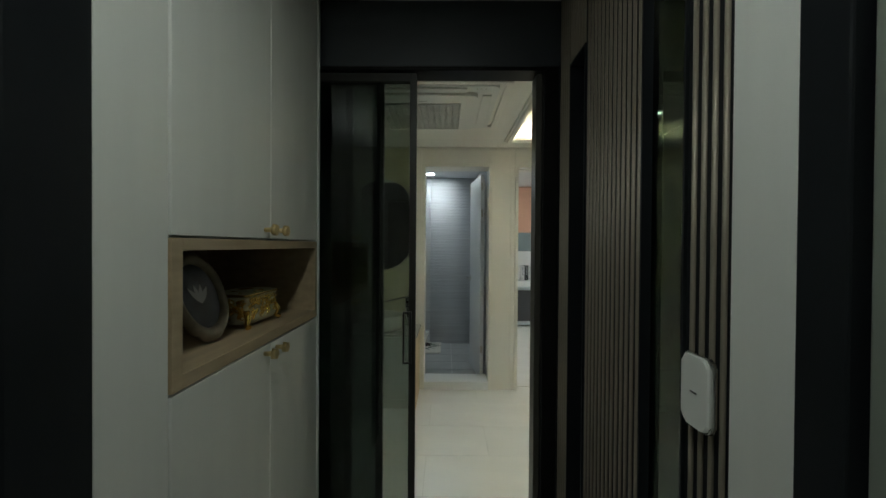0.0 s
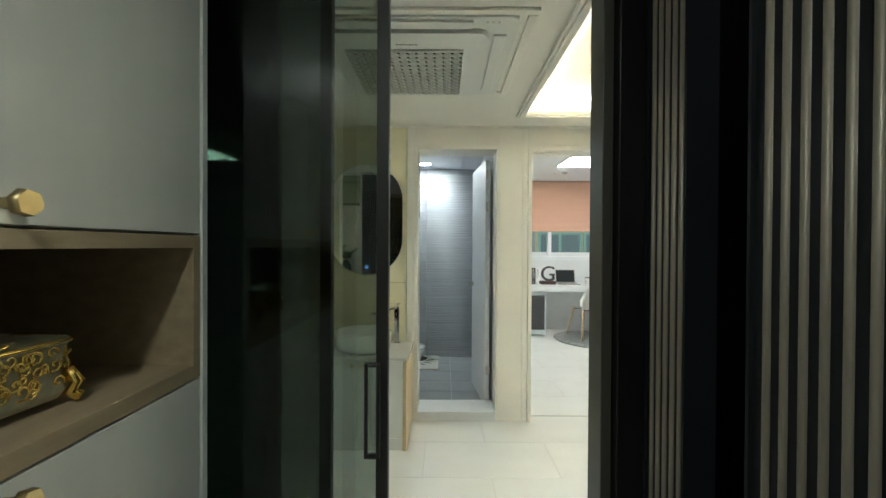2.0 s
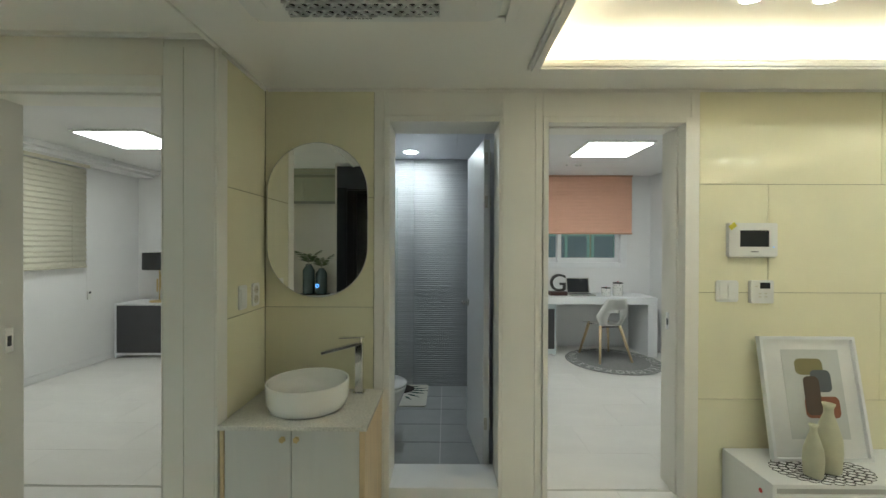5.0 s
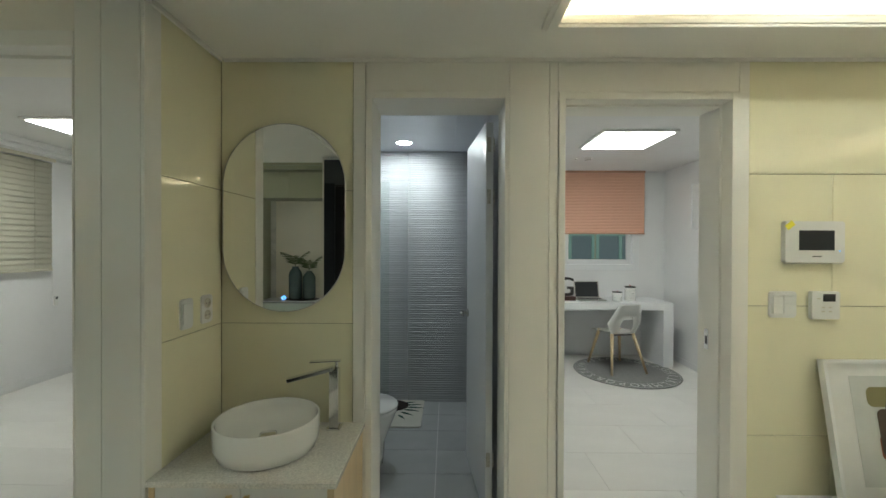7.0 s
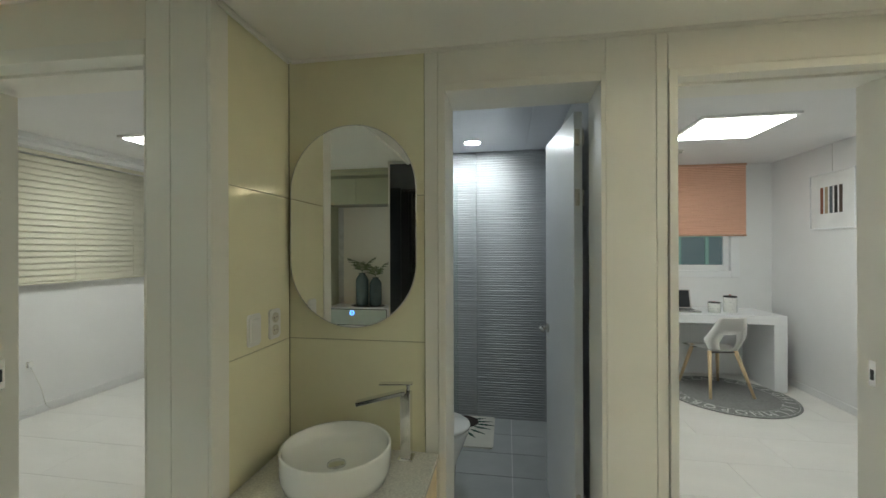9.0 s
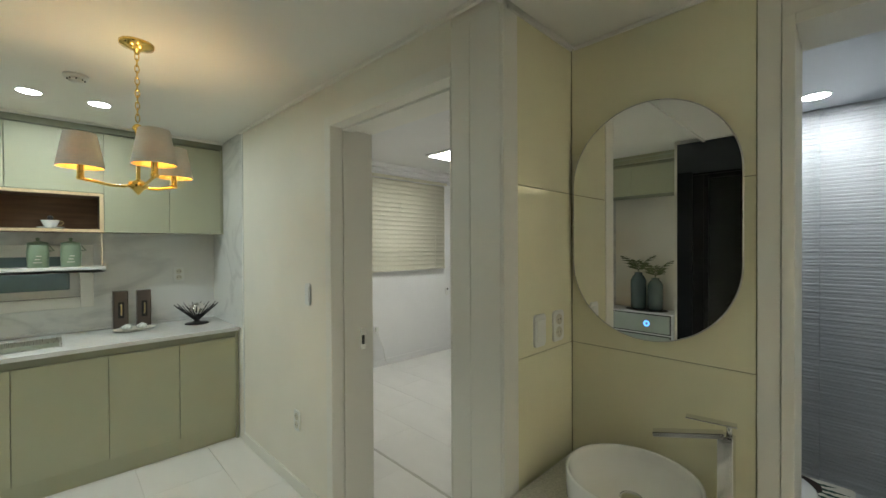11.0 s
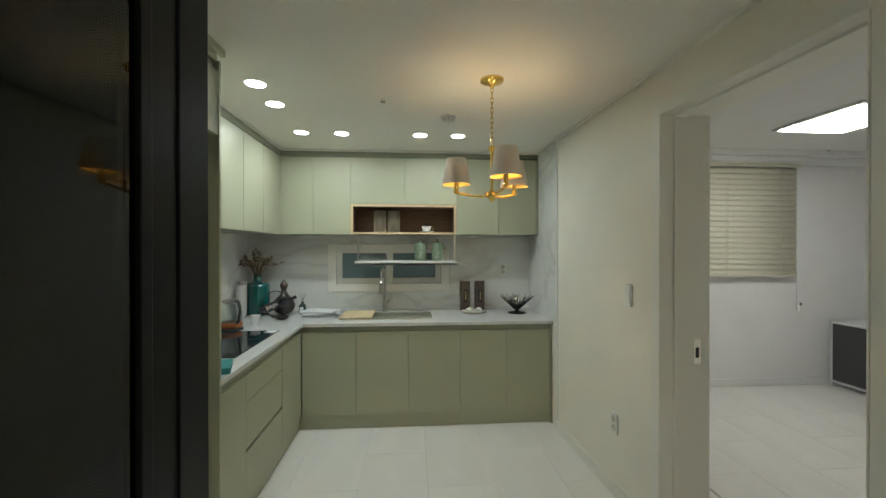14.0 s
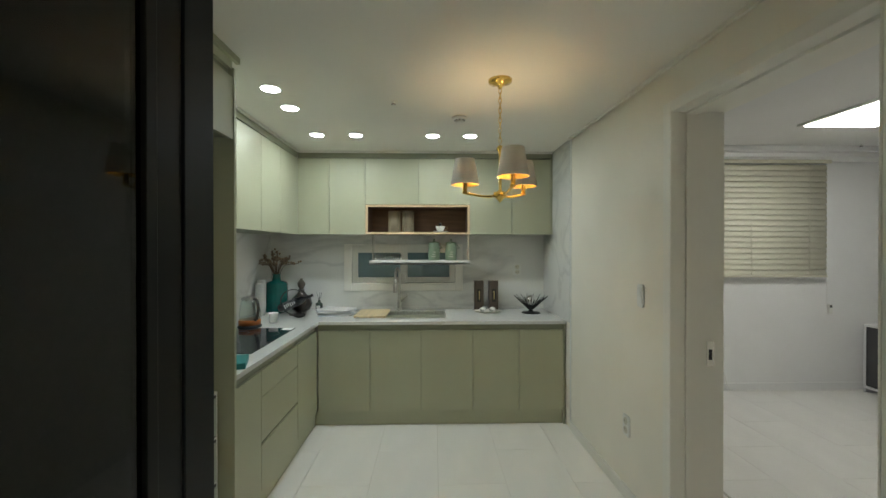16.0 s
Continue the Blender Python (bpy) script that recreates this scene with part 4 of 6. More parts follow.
def tv_cabinet():
    t = thing("tv_cabinet", (1.85, 3.99, 0), "low white lacquer cabinet with slatted drawer fronts", "cabinet")
    L, D, H = 1.7, 0.34, 0.305
    part("body", box(0, L, 0.02, D, 0.002, H - 0.02, 0.001), DESK, t)
    part("top", box(-0.004, L, 0.0, D, H - 0.02, H, 0.002), DESK, t)
    part("side_panel", box(-0.004, 0.016, 0.0, D, 0.0, H - 0.02, 0.001), DESK, t)
    for i in range(4):
        z = H - 0.034 - 0.066 * (i + 1)
        part("drawer_slat", box(0.017, L - 0.01, 0.004, 0.02, z, z + 0.05, 0.003), DESK, t)
    # grey fill paints the shade between the drawer slats
    part("drawer_gap", box(0.017, L - 0.01, 0.012, 0.0195, 0.004, H - 0.022), mat("slat_shade_grey", (0.45, 0.46, 0.45), 0.6), t)
    part("cable_hole", rod((-0.006, 0.07, 0.235), (0.002, 0.07, 0.235), 0.011, n=20), RED, t, "dark red cable grommet")


tv_cabinet()


def leaning_picture():
    p = thing("framed_picture", (2.275, 4.205, 0.306), "white framed abstract print leaning on the wall", "picture")
    tilt = Matrix.Rotation(radians(-10), 4, "X")
    W, H = 0.50, 0.635

    def flat(w, h, cx, cz, y0, y1, r=None):
        b = prism(rrect(w, h, r), y1 - y0, Matrix.Translation((cx, -y0, cz)) @ FRONT_Y) if r else box(cx - w / 2, cx + w / 2, -y1, -y0, cz - h / 2, cz + h / 2)
        b.transform(tilt)
        return b
    part("backing", flat(W - 0.01, H - 0.01, 0, H / 2, -0.006, 0.004), PAPERW, p)
    for w, h, cx, cz in ((0.015, H, -W / 2, H / 2), (0.015, H, W / 2, H / 2), (W - 0.015, 0.015, 0, 0.0075), (W - 0.015, 0.015, 0, H - 0.0075)):
        part("frame_bar", flat(w, h, cx, cz, -0.008, 0.022), DESK, p)
    part("print", flat(0.31, 0.46, 0.015, 0.335, 0.004, 0.0052), mat("grey_white_print", (0.55, 0.57, 0.56), 0.7), p)
    for k, (w, h, cx, cz, m) in enumerate(((0.15, 0.085, 0.0, 0.475, INKG), (0.11, 0.115, 0.055, 0.40, INKB), (0.185, 0.11, 0.045, 0.265, INKR), (0.085, 0.20, 0.0, 0.325, INKD))):
        part("shape", flat(w, h, cx, cz, 0.0054 + 0.0006 * k, 0.0058 + 0.0006 * k, 0.028), m, p)


leaning_picture()


def bottle_vase(loc, h, r, label, material=STONEV):
    v = thing("vase", loc, label, "vase", "stoneware vases")
    part("body", lathe([(r * 0.82, 0), (r * 0.92, 0.01), (r, h * 0.3), (r * 0.95, h * 0.5), (r * 0.6, h * 0.72), (r * 0.36, h * 0.85), (r * 0.34, h * 0.93), (r * 0.48, h), (r * 0.42, h), (r * 0.28, h * 0.93), (r * 0.25, h * 0.85)], n=36), material, v)


bottle_vase((2.10, 4.06, 0.309), 0.25, 0.042, "small sage stoneware bottle vase on a lace mat")
bottle_vase((2.215, 4.105, 0.309), 0.335, 0.056, "tall sage stoneware bottle vase on a lace mat")


def lace_mat():
    bm = bmesh.new()
    for ring_, (rr, n) in enumerate(((0.19, 26), (0.155, 22), (0.12, 18), (0.085, 14), (0.05, 9))):
        for i in range(n):
            a = 2 * math.pi * (i + 0.5 * (ring_ % 2)) / n
            cx, cy = 1.15 * rr * math.cos(a), rr * 0.62 * math.sin(a)
            tube([(cx + 0.02 * math.cos(b) * 1.15, cy + 0.0145 * math.sin(b), 0) for b in (2 * math.pi * k / 10 for k in range(10))], 0.0016, 4, bm, True)
    bm.transform(Matrix.Translation((2.19, 4.115, 0.3066)))
    solid("lace_mat", bm, BLK, "black openwork lace mat on the cabinet", "mat")


lace_mat()

# ---- kitchen ----
BX, UXF = -3.20, -3.56     # fronts of base and wall units
CT = 0.860                 # worktop height


def front_y(parent, ya, yb, za, zb, x=BX, name="door"):
    return part(name, box(x - 0.019, x, ya + 0.0018, yb - 0.0018, za, zb, 0.0012), SAGE, parent)


def base_units():
    ys = (1.745, 2.173, 2.594, 3.02, 3.405, 3.775)
    for a, b in zip(ys, ys[1:]):
        c = thing("base_cabinet", (0, 0, 0), "sage green handleless base cabinet under the worktop", "cabinet", "kitchen base cabinets")
        part("body", box(KX + 0.01, BX - 0.02, a, b, 0.115, CT - 0.03), SAGED, c)
        front_y(c, a, b, 0.12, CT - 0.075)
        # grip recess in a darker sage than the door
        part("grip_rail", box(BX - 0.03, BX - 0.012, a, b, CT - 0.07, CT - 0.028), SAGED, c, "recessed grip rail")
    e = solid("end_filler", box(BX - 0.02, BX, 3.777, 3.79, 0.0, CT - 0.028, 0.001), SAGE, "sage green end filler", "panel")
    solid("kitchen_plinth", boxes([(BX - 0.045, BX - 0.025, 1.70, 3.775, 0.0, 0.115), (BX - 0.025, -1.80, 1.70, 1.72, 0.0, 0.115)]), SAGE, "sage green kitchen plinth", "plinth")
    # left run
    FY = 1.745
    c = thing("base_cabinet", (0, 0, 0), "sage green handleless corner cabinet", "cabinet", "kitchen base cabinets")
    part("body", box(-3.2, -2.735, KY + 0.01, FY - 0.02, 0.115, CT - 0.03), SAGED, c)
    part("door", box(-3.175, -2.735, FY - 0.019, FY, 0.12, CT - 0.075, 0.0012), SAGE, c)
    part("grip_rail", box(-3.18, -2.735, FY - 0.03, FY - 0.012, CT - 0.07, CT - 0.028), SAGED, c)
    d = thing("drawer_unit", (0, 0, 0), "sage green three-drawer kitchen unit", "cabinet", "kitchen base cabinets")
    part("body", box(-2.73, -2.15, KY + 0.01, FY - 0.02, 0.115, CT - 0.03), SAGED, d)
    for za, zb in ((0.12, 0.372), (0.39, 0.636), (0.64, CT - 0.075)):
        part("drawer", box(-2.7285, -2.149, FY - 0.019, FY, za, zb, 0.0012), SAGE, d)
    # black strip in the slot between the two lower drawers
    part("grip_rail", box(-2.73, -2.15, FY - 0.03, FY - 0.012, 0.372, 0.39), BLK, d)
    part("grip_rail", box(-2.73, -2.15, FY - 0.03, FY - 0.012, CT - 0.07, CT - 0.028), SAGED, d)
    g = thing("base_cabinet", (0, 0, 0), "sage green handleless end cabinet beside the tall panel", "cabinet", "kitchen base cabinets")
    part("body", box(-2.147, -1.80, KY + 0.01, FY - 0.02, 0.115, CT - 0.03), SAGED, g)
    part("door", box(-2.146, -1.80, FY - 0.019, FY, 0.12, CT - 0.075, 0.0012), SAGE, g)
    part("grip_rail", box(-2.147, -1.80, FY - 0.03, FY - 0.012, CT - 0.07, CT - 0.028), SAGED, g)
    # worktop, with the sink cut out
    s = (-3.70, -3.35, 2.05, 2.80)
    w = solid("worktop", boxes([
        (KX + 0.001, BX + 0.012, KY + 0.001, s[2], CT - 0.026, CT), (KX + 0.001, BX + 0.012, s[3], BY - 0.001, CT - 0.026, CT),
        (KX + 0.001, s[0], s[2], s[3], CT - 0.026, CT), (s[1], BX + 0.012, s[2], s[3], CT - 0.026, CT),
        (BX + 0.012, -1.782, KY + 0.001, FY + 0.012, CT - 0.026, CT)]), QUARTZ, "white quartz kitchen worktop", "worktop")
    solid("splash_lip", boxes([(KX + 0.001, KX + 0.013, KY + 0.02, BY - 0.01, CT + 0.0005, CT + 0.02)], 0.002), QUARTZ, "low white quartz upstand behind the worktop", "upstand")
    k = thing("sink", (0, 0, 0), "brushed steel sink set in the worktop", "sink")
    x0, x1, y0, y1 = s
    part("basin", boxes([(x0, x1, y0, y1, 0.66, 0.665), (x0, x0 + 0.004, y0, y1, 0.665, CT + 0.001), (x1 - 0.004, x1, y0, y1, 0.665, CT + 0.001), (x0 + 0.004, x1 - 0.004, y0, y0 + 0.004, 0.665, CT + 0.001), (x0 + 0.004, x1 - 0.004, y1 - 0.004, y1, 0.665, CT + 0.001)]), STEEL, k)
    part("rim", boxes([(x0 - 0.012, x0, y0 - 0.012, y1 + 0.012, CT, CT + 0.003), (x1, x1 + 0.012, y0 - 0.012, y1 + 0.012, CT, CT + 0.003), (x0, x1, y0 - 0.012, y0, CT, CT + 0.003), (x0, x1, y1, y1 + 0.012, CT, CT + 0.003)], 0.001), STEEL, k)
    part("drain", lathe([(0.05, 0.667), (0.045, 0.669), (0.001, 0.668)], (-3.52, 2.42, 0), 24), CHROME, k)
    b = thing("chopping_board", (0, 0, 0), "bamboo chopping board lying over the sink", "chopping board")
    part("board", box(-3.715, -3.34, 2.01, 2.285, CT + 0.004, CT + 0.022, 0.004), BAMBOO, b)
    part("support", box(-3.73, -3.33, 2.03, 2.06, CT + 0.003, CT + 0.012, 0.002), STEEL, b)


base_units()


def wall_units():
    zb, zt = 1.588, 2.275
    G = "kitchen wall cabinets"
    for a, b, z in ((1.46, 1.747, zb), (1.747, 2.073, zb), (2.073, 2.559, 1.862), (2.559, 3.031, 1.862), (3.031, 3.416, zb), (3.416, 3.775, zb)):
        c = thing("wall_cabinet", (0, 0, 0), "pale sage handleless wall cabinet", "cabinet", G)
        part("body", box(KX + 0.002, UXF - 0.02, a, b, z, zt + 0.01), SAGED, c)
        front_y(c, a, b, z, zt, UXF)
    solid("end_filler", box(UXF - 0.02, UXF, 3.777, 3.79, zb, zt + 0.01, 0.001), SAGE, "sage green end filler of the wall cabinets", "panel")
    FY = 1.465
    for a, b in ((-3.55, -3.16), (-3.16, -2.80), (-2.80, -2.44), (-2.44, -2.10), (-2.10, -1.785)):
        c = thing("wall_cabinet", (0, 0, 0), "pale sage handleless wall cabinet on the side wall", "cabinet", G)
        part("body", box(a, b, KY + 0.002, FY - 0.02, zb, zt + 0.01), SAGED, c)
        part("door", box(a + 0.0018, b - 0.0018, FY - 0.019, FY, zb, zt, 0.0012), SAGE, c)
    solid("cabinet_cornice", boxes([(KX + 0.002, UXF - 0.006, 1.46, 3.79, zt + 0.012, KC - 0.001), (UXF - 0.006, -1.785, KY + 0.002, FY - 0.006, zt + 0.012, KC - 0.001)], 0.001), SAGED, "sage filler strip between cabinets and ceiling", "cornice")
    solid("trim_kitchen", boxes([(UXF - 0.004, UXF + 0.016, 1.48, 3.79, KC - 0.018, KC - 0.0005), (UXF + 0.016, -1.785, FY, FY + 0.016, KC - 0.018, KC - 0.0005)], 0.002), CEIL, "slim ceiling moulding above the cabinets", kind="structure")
    n = thing("open_shelf_unit", (0, 0, 0), "open walnut-lined shelf box with a pale oak edge", "shelf")
    y0, y1, z0, z1, X = 2.076, 3.029, 1.588, 1.858, UXF + 0.004
    part("back", box(KX + 0.012, KX + 0.02, y0, y1, z0, z1), OAKD, n)
    part("lining", boxes([(KX + 0.02, X - 0.006, y0 + 0.002, y0 + 0.018, z0 + 0.018, z1 - 0.018), (KX + 0.02, X - 0.006, y1 - 0.018, y1 - 0.002, z0 + 0.018, z1 - 0.018), (KX + 0.02, X - 0.006, y0 + 0.002, y1 - 0.002, z0, z0 + 0.018), (KX + 0.02, X - 0.006, y0 + 0.002, y1 - 0.002, z1 - 0.018, z1)]), OAKD, n, "walnut lining")
    part("edge", boxes([(X - 0.006, X, y0, y0 + 0.022, z0, z1), (X - 0.006, X, y1 - 0.022, y1, z0, z1), (X - 0.006, X, y0 + 0.022, y1 - 0.022, z0, z0 + 0.02), (X - 0.006, X, y0 + 0.022, y1 - 0.022, z1 - 0.02, z1)]), LOAK, n, "pale oak front edge")


wall_units()


def fridge_recess():
    p = thing("tall_panel", (0, 0, 0), "sage tall end panel of the fridge recess", "panel")
    part("panel", box(-1.781, -1.763, KY + 0.002, 1.79, 0, KC - 0.06, 0.001), SAGE, p)
    c = thing("overhead_cabinet", (0, 0, 0), "sage overhead cabinet above the recess", "cabinet")
    part("body", box(-1.762, -0.932, 1.40, 1.765, 1.968, 2.275), SAGED, c)
    part("door", box(-1.762, -1.393, 1.766, 1.786, 1.96, 2.24, 0.001), SAGE, c)
    part("door", box(-1.391, -0.932, 1.766, 1.786, 1.96, 2.24, 0.001), SAGE, c)
    solid("cornice_recess", boxes([(-1.762, -0.932, 1.40, 1.782, 2.277, KC - 0.001), (-1.80, -0.932, 1.782, 1.80, KC - 0.03, KC - 0.001)]), SAGE, "sage filler above the overhead cabinet", "cornice")
    solid("recess_back", boxes([(-1.762, -1.70, KY, 1.40, 0, 1.968)]), MARBLE, "white marble strip in the recess", "panel")
    solid("recess_back", boxes([(-1.698, -0.932, KY, 1.40, 0, 1.968)]), PAPER, "ivory papered recess back", "panel")
    k = thing("console_cabinet", (-1.75, 1.41, 0), "low white cabinet with pale green drawers and dark outlines", "cabinet")
    part("body", box(0, 0.71, 0, 0.31, 0.0, 0.82, 0.002), DESK, k)
    for i in range(4):
        part("drawer_outline", box(0.02, 0.69, 0.308, 0.314, 0.03 + 0.198 * i, 0.215 + 0.198 * i), DGREY, k)
        part("drawer", box(0.03, 0.68, 0.312, 0.322, 0.04 + 0.198 * i, 0.205 + 0.198 * i, 0.002), mat("pale_green_drawer", (0.42, 0.47, 0.42), 0.4) if i == 0 else bpy.data.materials["pale_green_drawer"], k)
    t = solid("tray", lathe([(0.19, 0), (0.2, 0.006), (0.195, 0.008), (0.001, 0.007)], (-1.33, 1.56, 0.8205), 40, sy=0.62), BLK, "oval black tray on the low cabinet", "tray")
    for x, h, r in ((-1.405, 0.37, 0.073), (-1.245, 0.32, 0.070)):
        v = thing("glass_vase", (x, 1.56, 0.8285), "smoky blue glass vase with dry palm leaves", "vase", "palm vases")
        part("body", lathe([(r * 0.8, 0), (r, 0.02), (r, h * 0.78), (r * 0.72, h * 0.9), (r * 0.5, h * 0.94), (r * 0.5, h), (r * 0.44, h), (r * 0.44, h * 0.9)], n=20), VASEG, v)
        for a0, lean, top in ((200, 0.17, 0.20), (330, 0.14, 0.21), (80, 0.12, 0.17), (260, 0.20, 0.13)):
            bm = bmesh.new()
            ca, sa = math.cos(radians(a0)), math.sin(radians(a0))
            spine = [(lean * (q / 16) ** 1.5 * ca, lean * (q / 16) ** 1.5 * sa, h + top * q / 16 - 0.05 * (q / 16) ** 3) for q in range(17)]
            tube(spine, 0.002, 5, bm)
            for q in range(3, 17):
                ln = 0.085 * math.sin(math.pi * (0.25 + 0.62 * q / 17))
                for sg in (-1, 1):
                    p = Vector(spine[q])
                    tip = p + Vector((-sa * sg * ln + ca * ln * 0.6, ca * sg * ln + sa * ln * 0.6, 0.02 - 0.012 * (q % 3)))
                    mid, w = p.lerp(tip, 0.45), Vector((0.002, 0.002, 0.0055))
                    vs = [bm.verts.new(c) for c in (p, mid + w, tip, mid - w)]
                    bm.faces.new(vs)
            part("palm_leaf", bm, LEAF, v)


fridge_recess()


def kitchen_window():
    w = tagged(thing("window_1", (KX, 0, 0), "wide low ivory kitchen window with frosted blue panes", "window"), kind="structure")
    y0, y1, z0, z1 = WK0, WK1, WKZ0, WKZ1
    IV = bpy.data.materials["ivory_film_panel"]
    part("outer_frame", boxes([(-0.03, 0.012, y0 - 0.045, y0 + 0.03, z0 - 0.045, z1), (-0.03, 0.012, y1 - 0.03, y1 + 0.045, z0 - 0.045, z1), (-0.03, 0.012, y0 + 0.03, y1 - 0.03, z0 - 0.045, z0 + 0.03), (-0.03, 0.012, y0 + 0.03, y1 - 0.03, z1 - 0.03, z1)], 0.004), IV, w)
    ym = (y0 + y1) / 2
    for a, b, x in ((y0 + 0.03, ym + 0.02, -0.03), (ym - 0.02, y1 - 0.03, -0.065)):
        s = part("sash", boxes([(x - 0.03, x, a, a + 0.055, z0 + 0.03, z1 - 0.03), (x - 0.03, x, b - 0.055, b, z0 + 0.03, z1 - 0.03), (x - 0.03, x, a + 0.055, b - 0.055, z0 + 0.03, z0 + 0.085), (x - 0.03, x, a + 0.055, b - 0.055, z1 - 0.085, z1 - 0.03)], 0.003), IV, w)
        part("pane", box(x - 0.018, x - 0.012, a + 0.055, b - 0.055, z0 + 0.085, z1 - 0.085), mat("frosted_blue_pane", (0.17, 0.24, 0.26), 0.25), s, "frosted blue-grey pane")


kitchen_window()


def dish_rack():
    X, y0, y1, z = -3.66, 2.11, 3.035, 1.33
    r = thing("hanging_dish_rack", (0, 0, 0), "white metal dish rack hanging under the shelf", "dish rack")
    part("tray", boxes([(X - 0.09, X + 0.10, y0, y1, z - 0.02, z), (X + 0.095, X + 0.10, y0, y1, z - 0.02, z + 0.02), (X - 0.09, X - 0.085, y0, y1, z - 0.02, z + 0.02)], 0.002), PLAST, r)
    for y in (y0 + 0.02, y1 - 0.012):
        part("hanger", boxes([(X + 0.02, X + 0.03, y - 0.004, y + 0.004, z, 1.588), (X - 0.06, X - 0.05, y - 0.004, y + 0.004, z, 1.588)]), CHROME, r)
    for i in range(11):
        y = y0 + 0.03 + i * 0.025
        part("plate_divider", tube([(X - 0.07, y, z), (X - 0.03, y, z + 0.07), (X + 0.02, y, z + 0.07), (X + 0.07, y, z)], 0.003, 6), CHROME, r)
    for y in (2.70, 2.86):
        j = thing("lidded_jar", (X + 0.0, y, z + 0.001), "celadon ceramic jar with a lid on the dish rack", "jar", "celadon jars")
        j.scale = (0.95, 0.95, 1.22)
        part("body", lathe([(0.05, 0), (0.055, 0.008), (0.058, 0.10), (0.054, 0.135), (0.05, 0.14)], n=28), CERAMIC_G, j)
        part("lid", lathe([(0.056, 0.14), (0.054, 0.15), (0.02, 0.158), (0.008, 0.16), (0.012, 0.175), (0.001, 0.18)], n=28), CERAMIC_G, j)
        part("handle", tube([(0.0, s, 0.105) if k == 0 else (0.0, s * (1.45 if k == 1 else 1), 0.105 if k == 1 else 0.135) for s in (0.056,) for k in range(3)], 0.004, 6), CERAMIC_G, j)
        part("lettering_bar", boxes([(0.0575, 0.059, -0.022 + 0.007 * (i % 3), 0.02 - 0.007 * (i % 2), 0.04 + 0.017 * i, 0.045 + 0.017 * i) for i in range(3)]), BEIGE, j)


dish_rack()


def kitchen_tap():
    t = thing("kitchen_tap", (-3.77, 2.365, CT), "brushed steel pull-down kitchen tap", "tap")
    part("base", lathe([(0.028, 0), (0.026, 0.012), (0.019, 0.02)], n=24), STEEL, t)
    part("body", rod((0, 0, 0.012), (0, 0, 0.15), 0.019, 0.017, 20), STEEL, t)
    pts = [(0, 0, 0.15), (0, 0, 0.34)] + [(0.07 * (1 - math.cos(a)), -0.012 * (1 - math.cos(a)), 0.34 + 0.07 * math.sin(a)) for a in (radians(k) for k in range(20, 181, 20))] + [(0.142, -0.024, 0.30)]
    part("spout", tube(pts, 0.0115, 14), STEEL, t)
    part("spray_head", rod((0.142, -0.024, 0.315), (0.144, -0.026, 0.185), 0.0145, 0.021, 20), STEEL, t)
    part("lever", rod((0.0, 0.015, 0.085), (0.0, 0.085, 0.155), 0.011, 0.009, 14), STEEL, t)


kitchen_tap()


def chandelier():
    c = thing("chandelier", (-2.01, 3.045, KC), "polished gold three-arm chandelier with ivory fabric shades, lit", "chandelier")
    part("canopy", lathe([(0.062, 0), (0.060, -0.012), (0.03, -0.022), (0.012, -0.032), (0.008, -0.045)], n=36), GOLD, c)
    for i in range(11):
        z = -0.055 - i * 0.026
        pts = []
        for k in range(10):
            a = 2 * math.pi * k / 10
            u, w = 0.0075 * math.cos(a), 0.018 * math.sin(a)
            pts.append((u, 0, z + w) if i % 2 else (0, u, z + w))
        part("chain_link", tube(pts, 0.0022, 6, closed=True), GOLD, c)
    part("stem", lathe([(0.004, -0.34), (0.012, -0.345), (0.02, -0.36), (0.011, -0.372), (0.008, -0.39), (0.008, -0.575), (0.014, -0.582), (0.035, -0.588), (0.034, -0.612), (0.02, -0.620), (0.012, -0.630), (0.001, -0.642)], n=28), GOLD, c)
    for az in (249, 9, 129):
        ca, sa = math.cos(radians(az)), math.sin(radians(az))
        R = 0.192
        pts = [(r * ca, r * sa, z) for r, z in ((0.02, -0.600), (0.05, -0.607), (0.10, -0.604), (0.145, -0.593), (0.175, -0.587), (R, -0.584), (R, -0.572))]
        arm = part("arm", tube(pts, 0.0062, 10), GOLD, c)
        part("cup", lathe([(0.010, -0.588), (0.015, -0.580), (0.012, -0.572), (0.012, -0.50), (0.016, -0.497)], (R * ca, R * sa, 0), 20), GOLD, arm)
        ring = [2 * math.pi * k / 40 for k in range(40)]
        sh = part("shade", rings(bmesh.new(), [[(rr * math.cos(t) + R * ca, rr * math.sin(t) + R * sa, z) for t in ring] for rr, z in ((0.077, -0.538), (0.053, -0.400), (0.051, -0.400), (0.075, -0.538))], False, False), SHADE, c, "ivory fabric cone shade")
        part("lining", rings(bmesh.new(), [[(rr * math.cos(t) + R * ca, rr * math.sin(t) + R * sa, z) for t in ring] for rr, z in ((0.0745, -0.5375), (0.0507, -0.401))], False, False), GOLDL, sh, "gold shade lining")
        part("bulb", lathe([(0.008, -0.496), (0.012, -0.485), (0.017, -0.468), (0.016, -0.45), (0.008, -0.435), (0.001, -0.431)], (R * ca, R * sa, 0), 16), BULB, c, "glowing warm bulb")


chandelier()
wall_switch((-2.075, BY + 0.0315, 1.205), "y", "white slim double switch on ivory wallpaper", 2, 1, 0.06, 0.125)
wall_socket((-2.222, BY + 0.027, 0.430), "y", "white double socket on ivory wallpaper")
wall_socket((KX + 0.001, 3.526, 1.25), "x", "white double socket on marble")


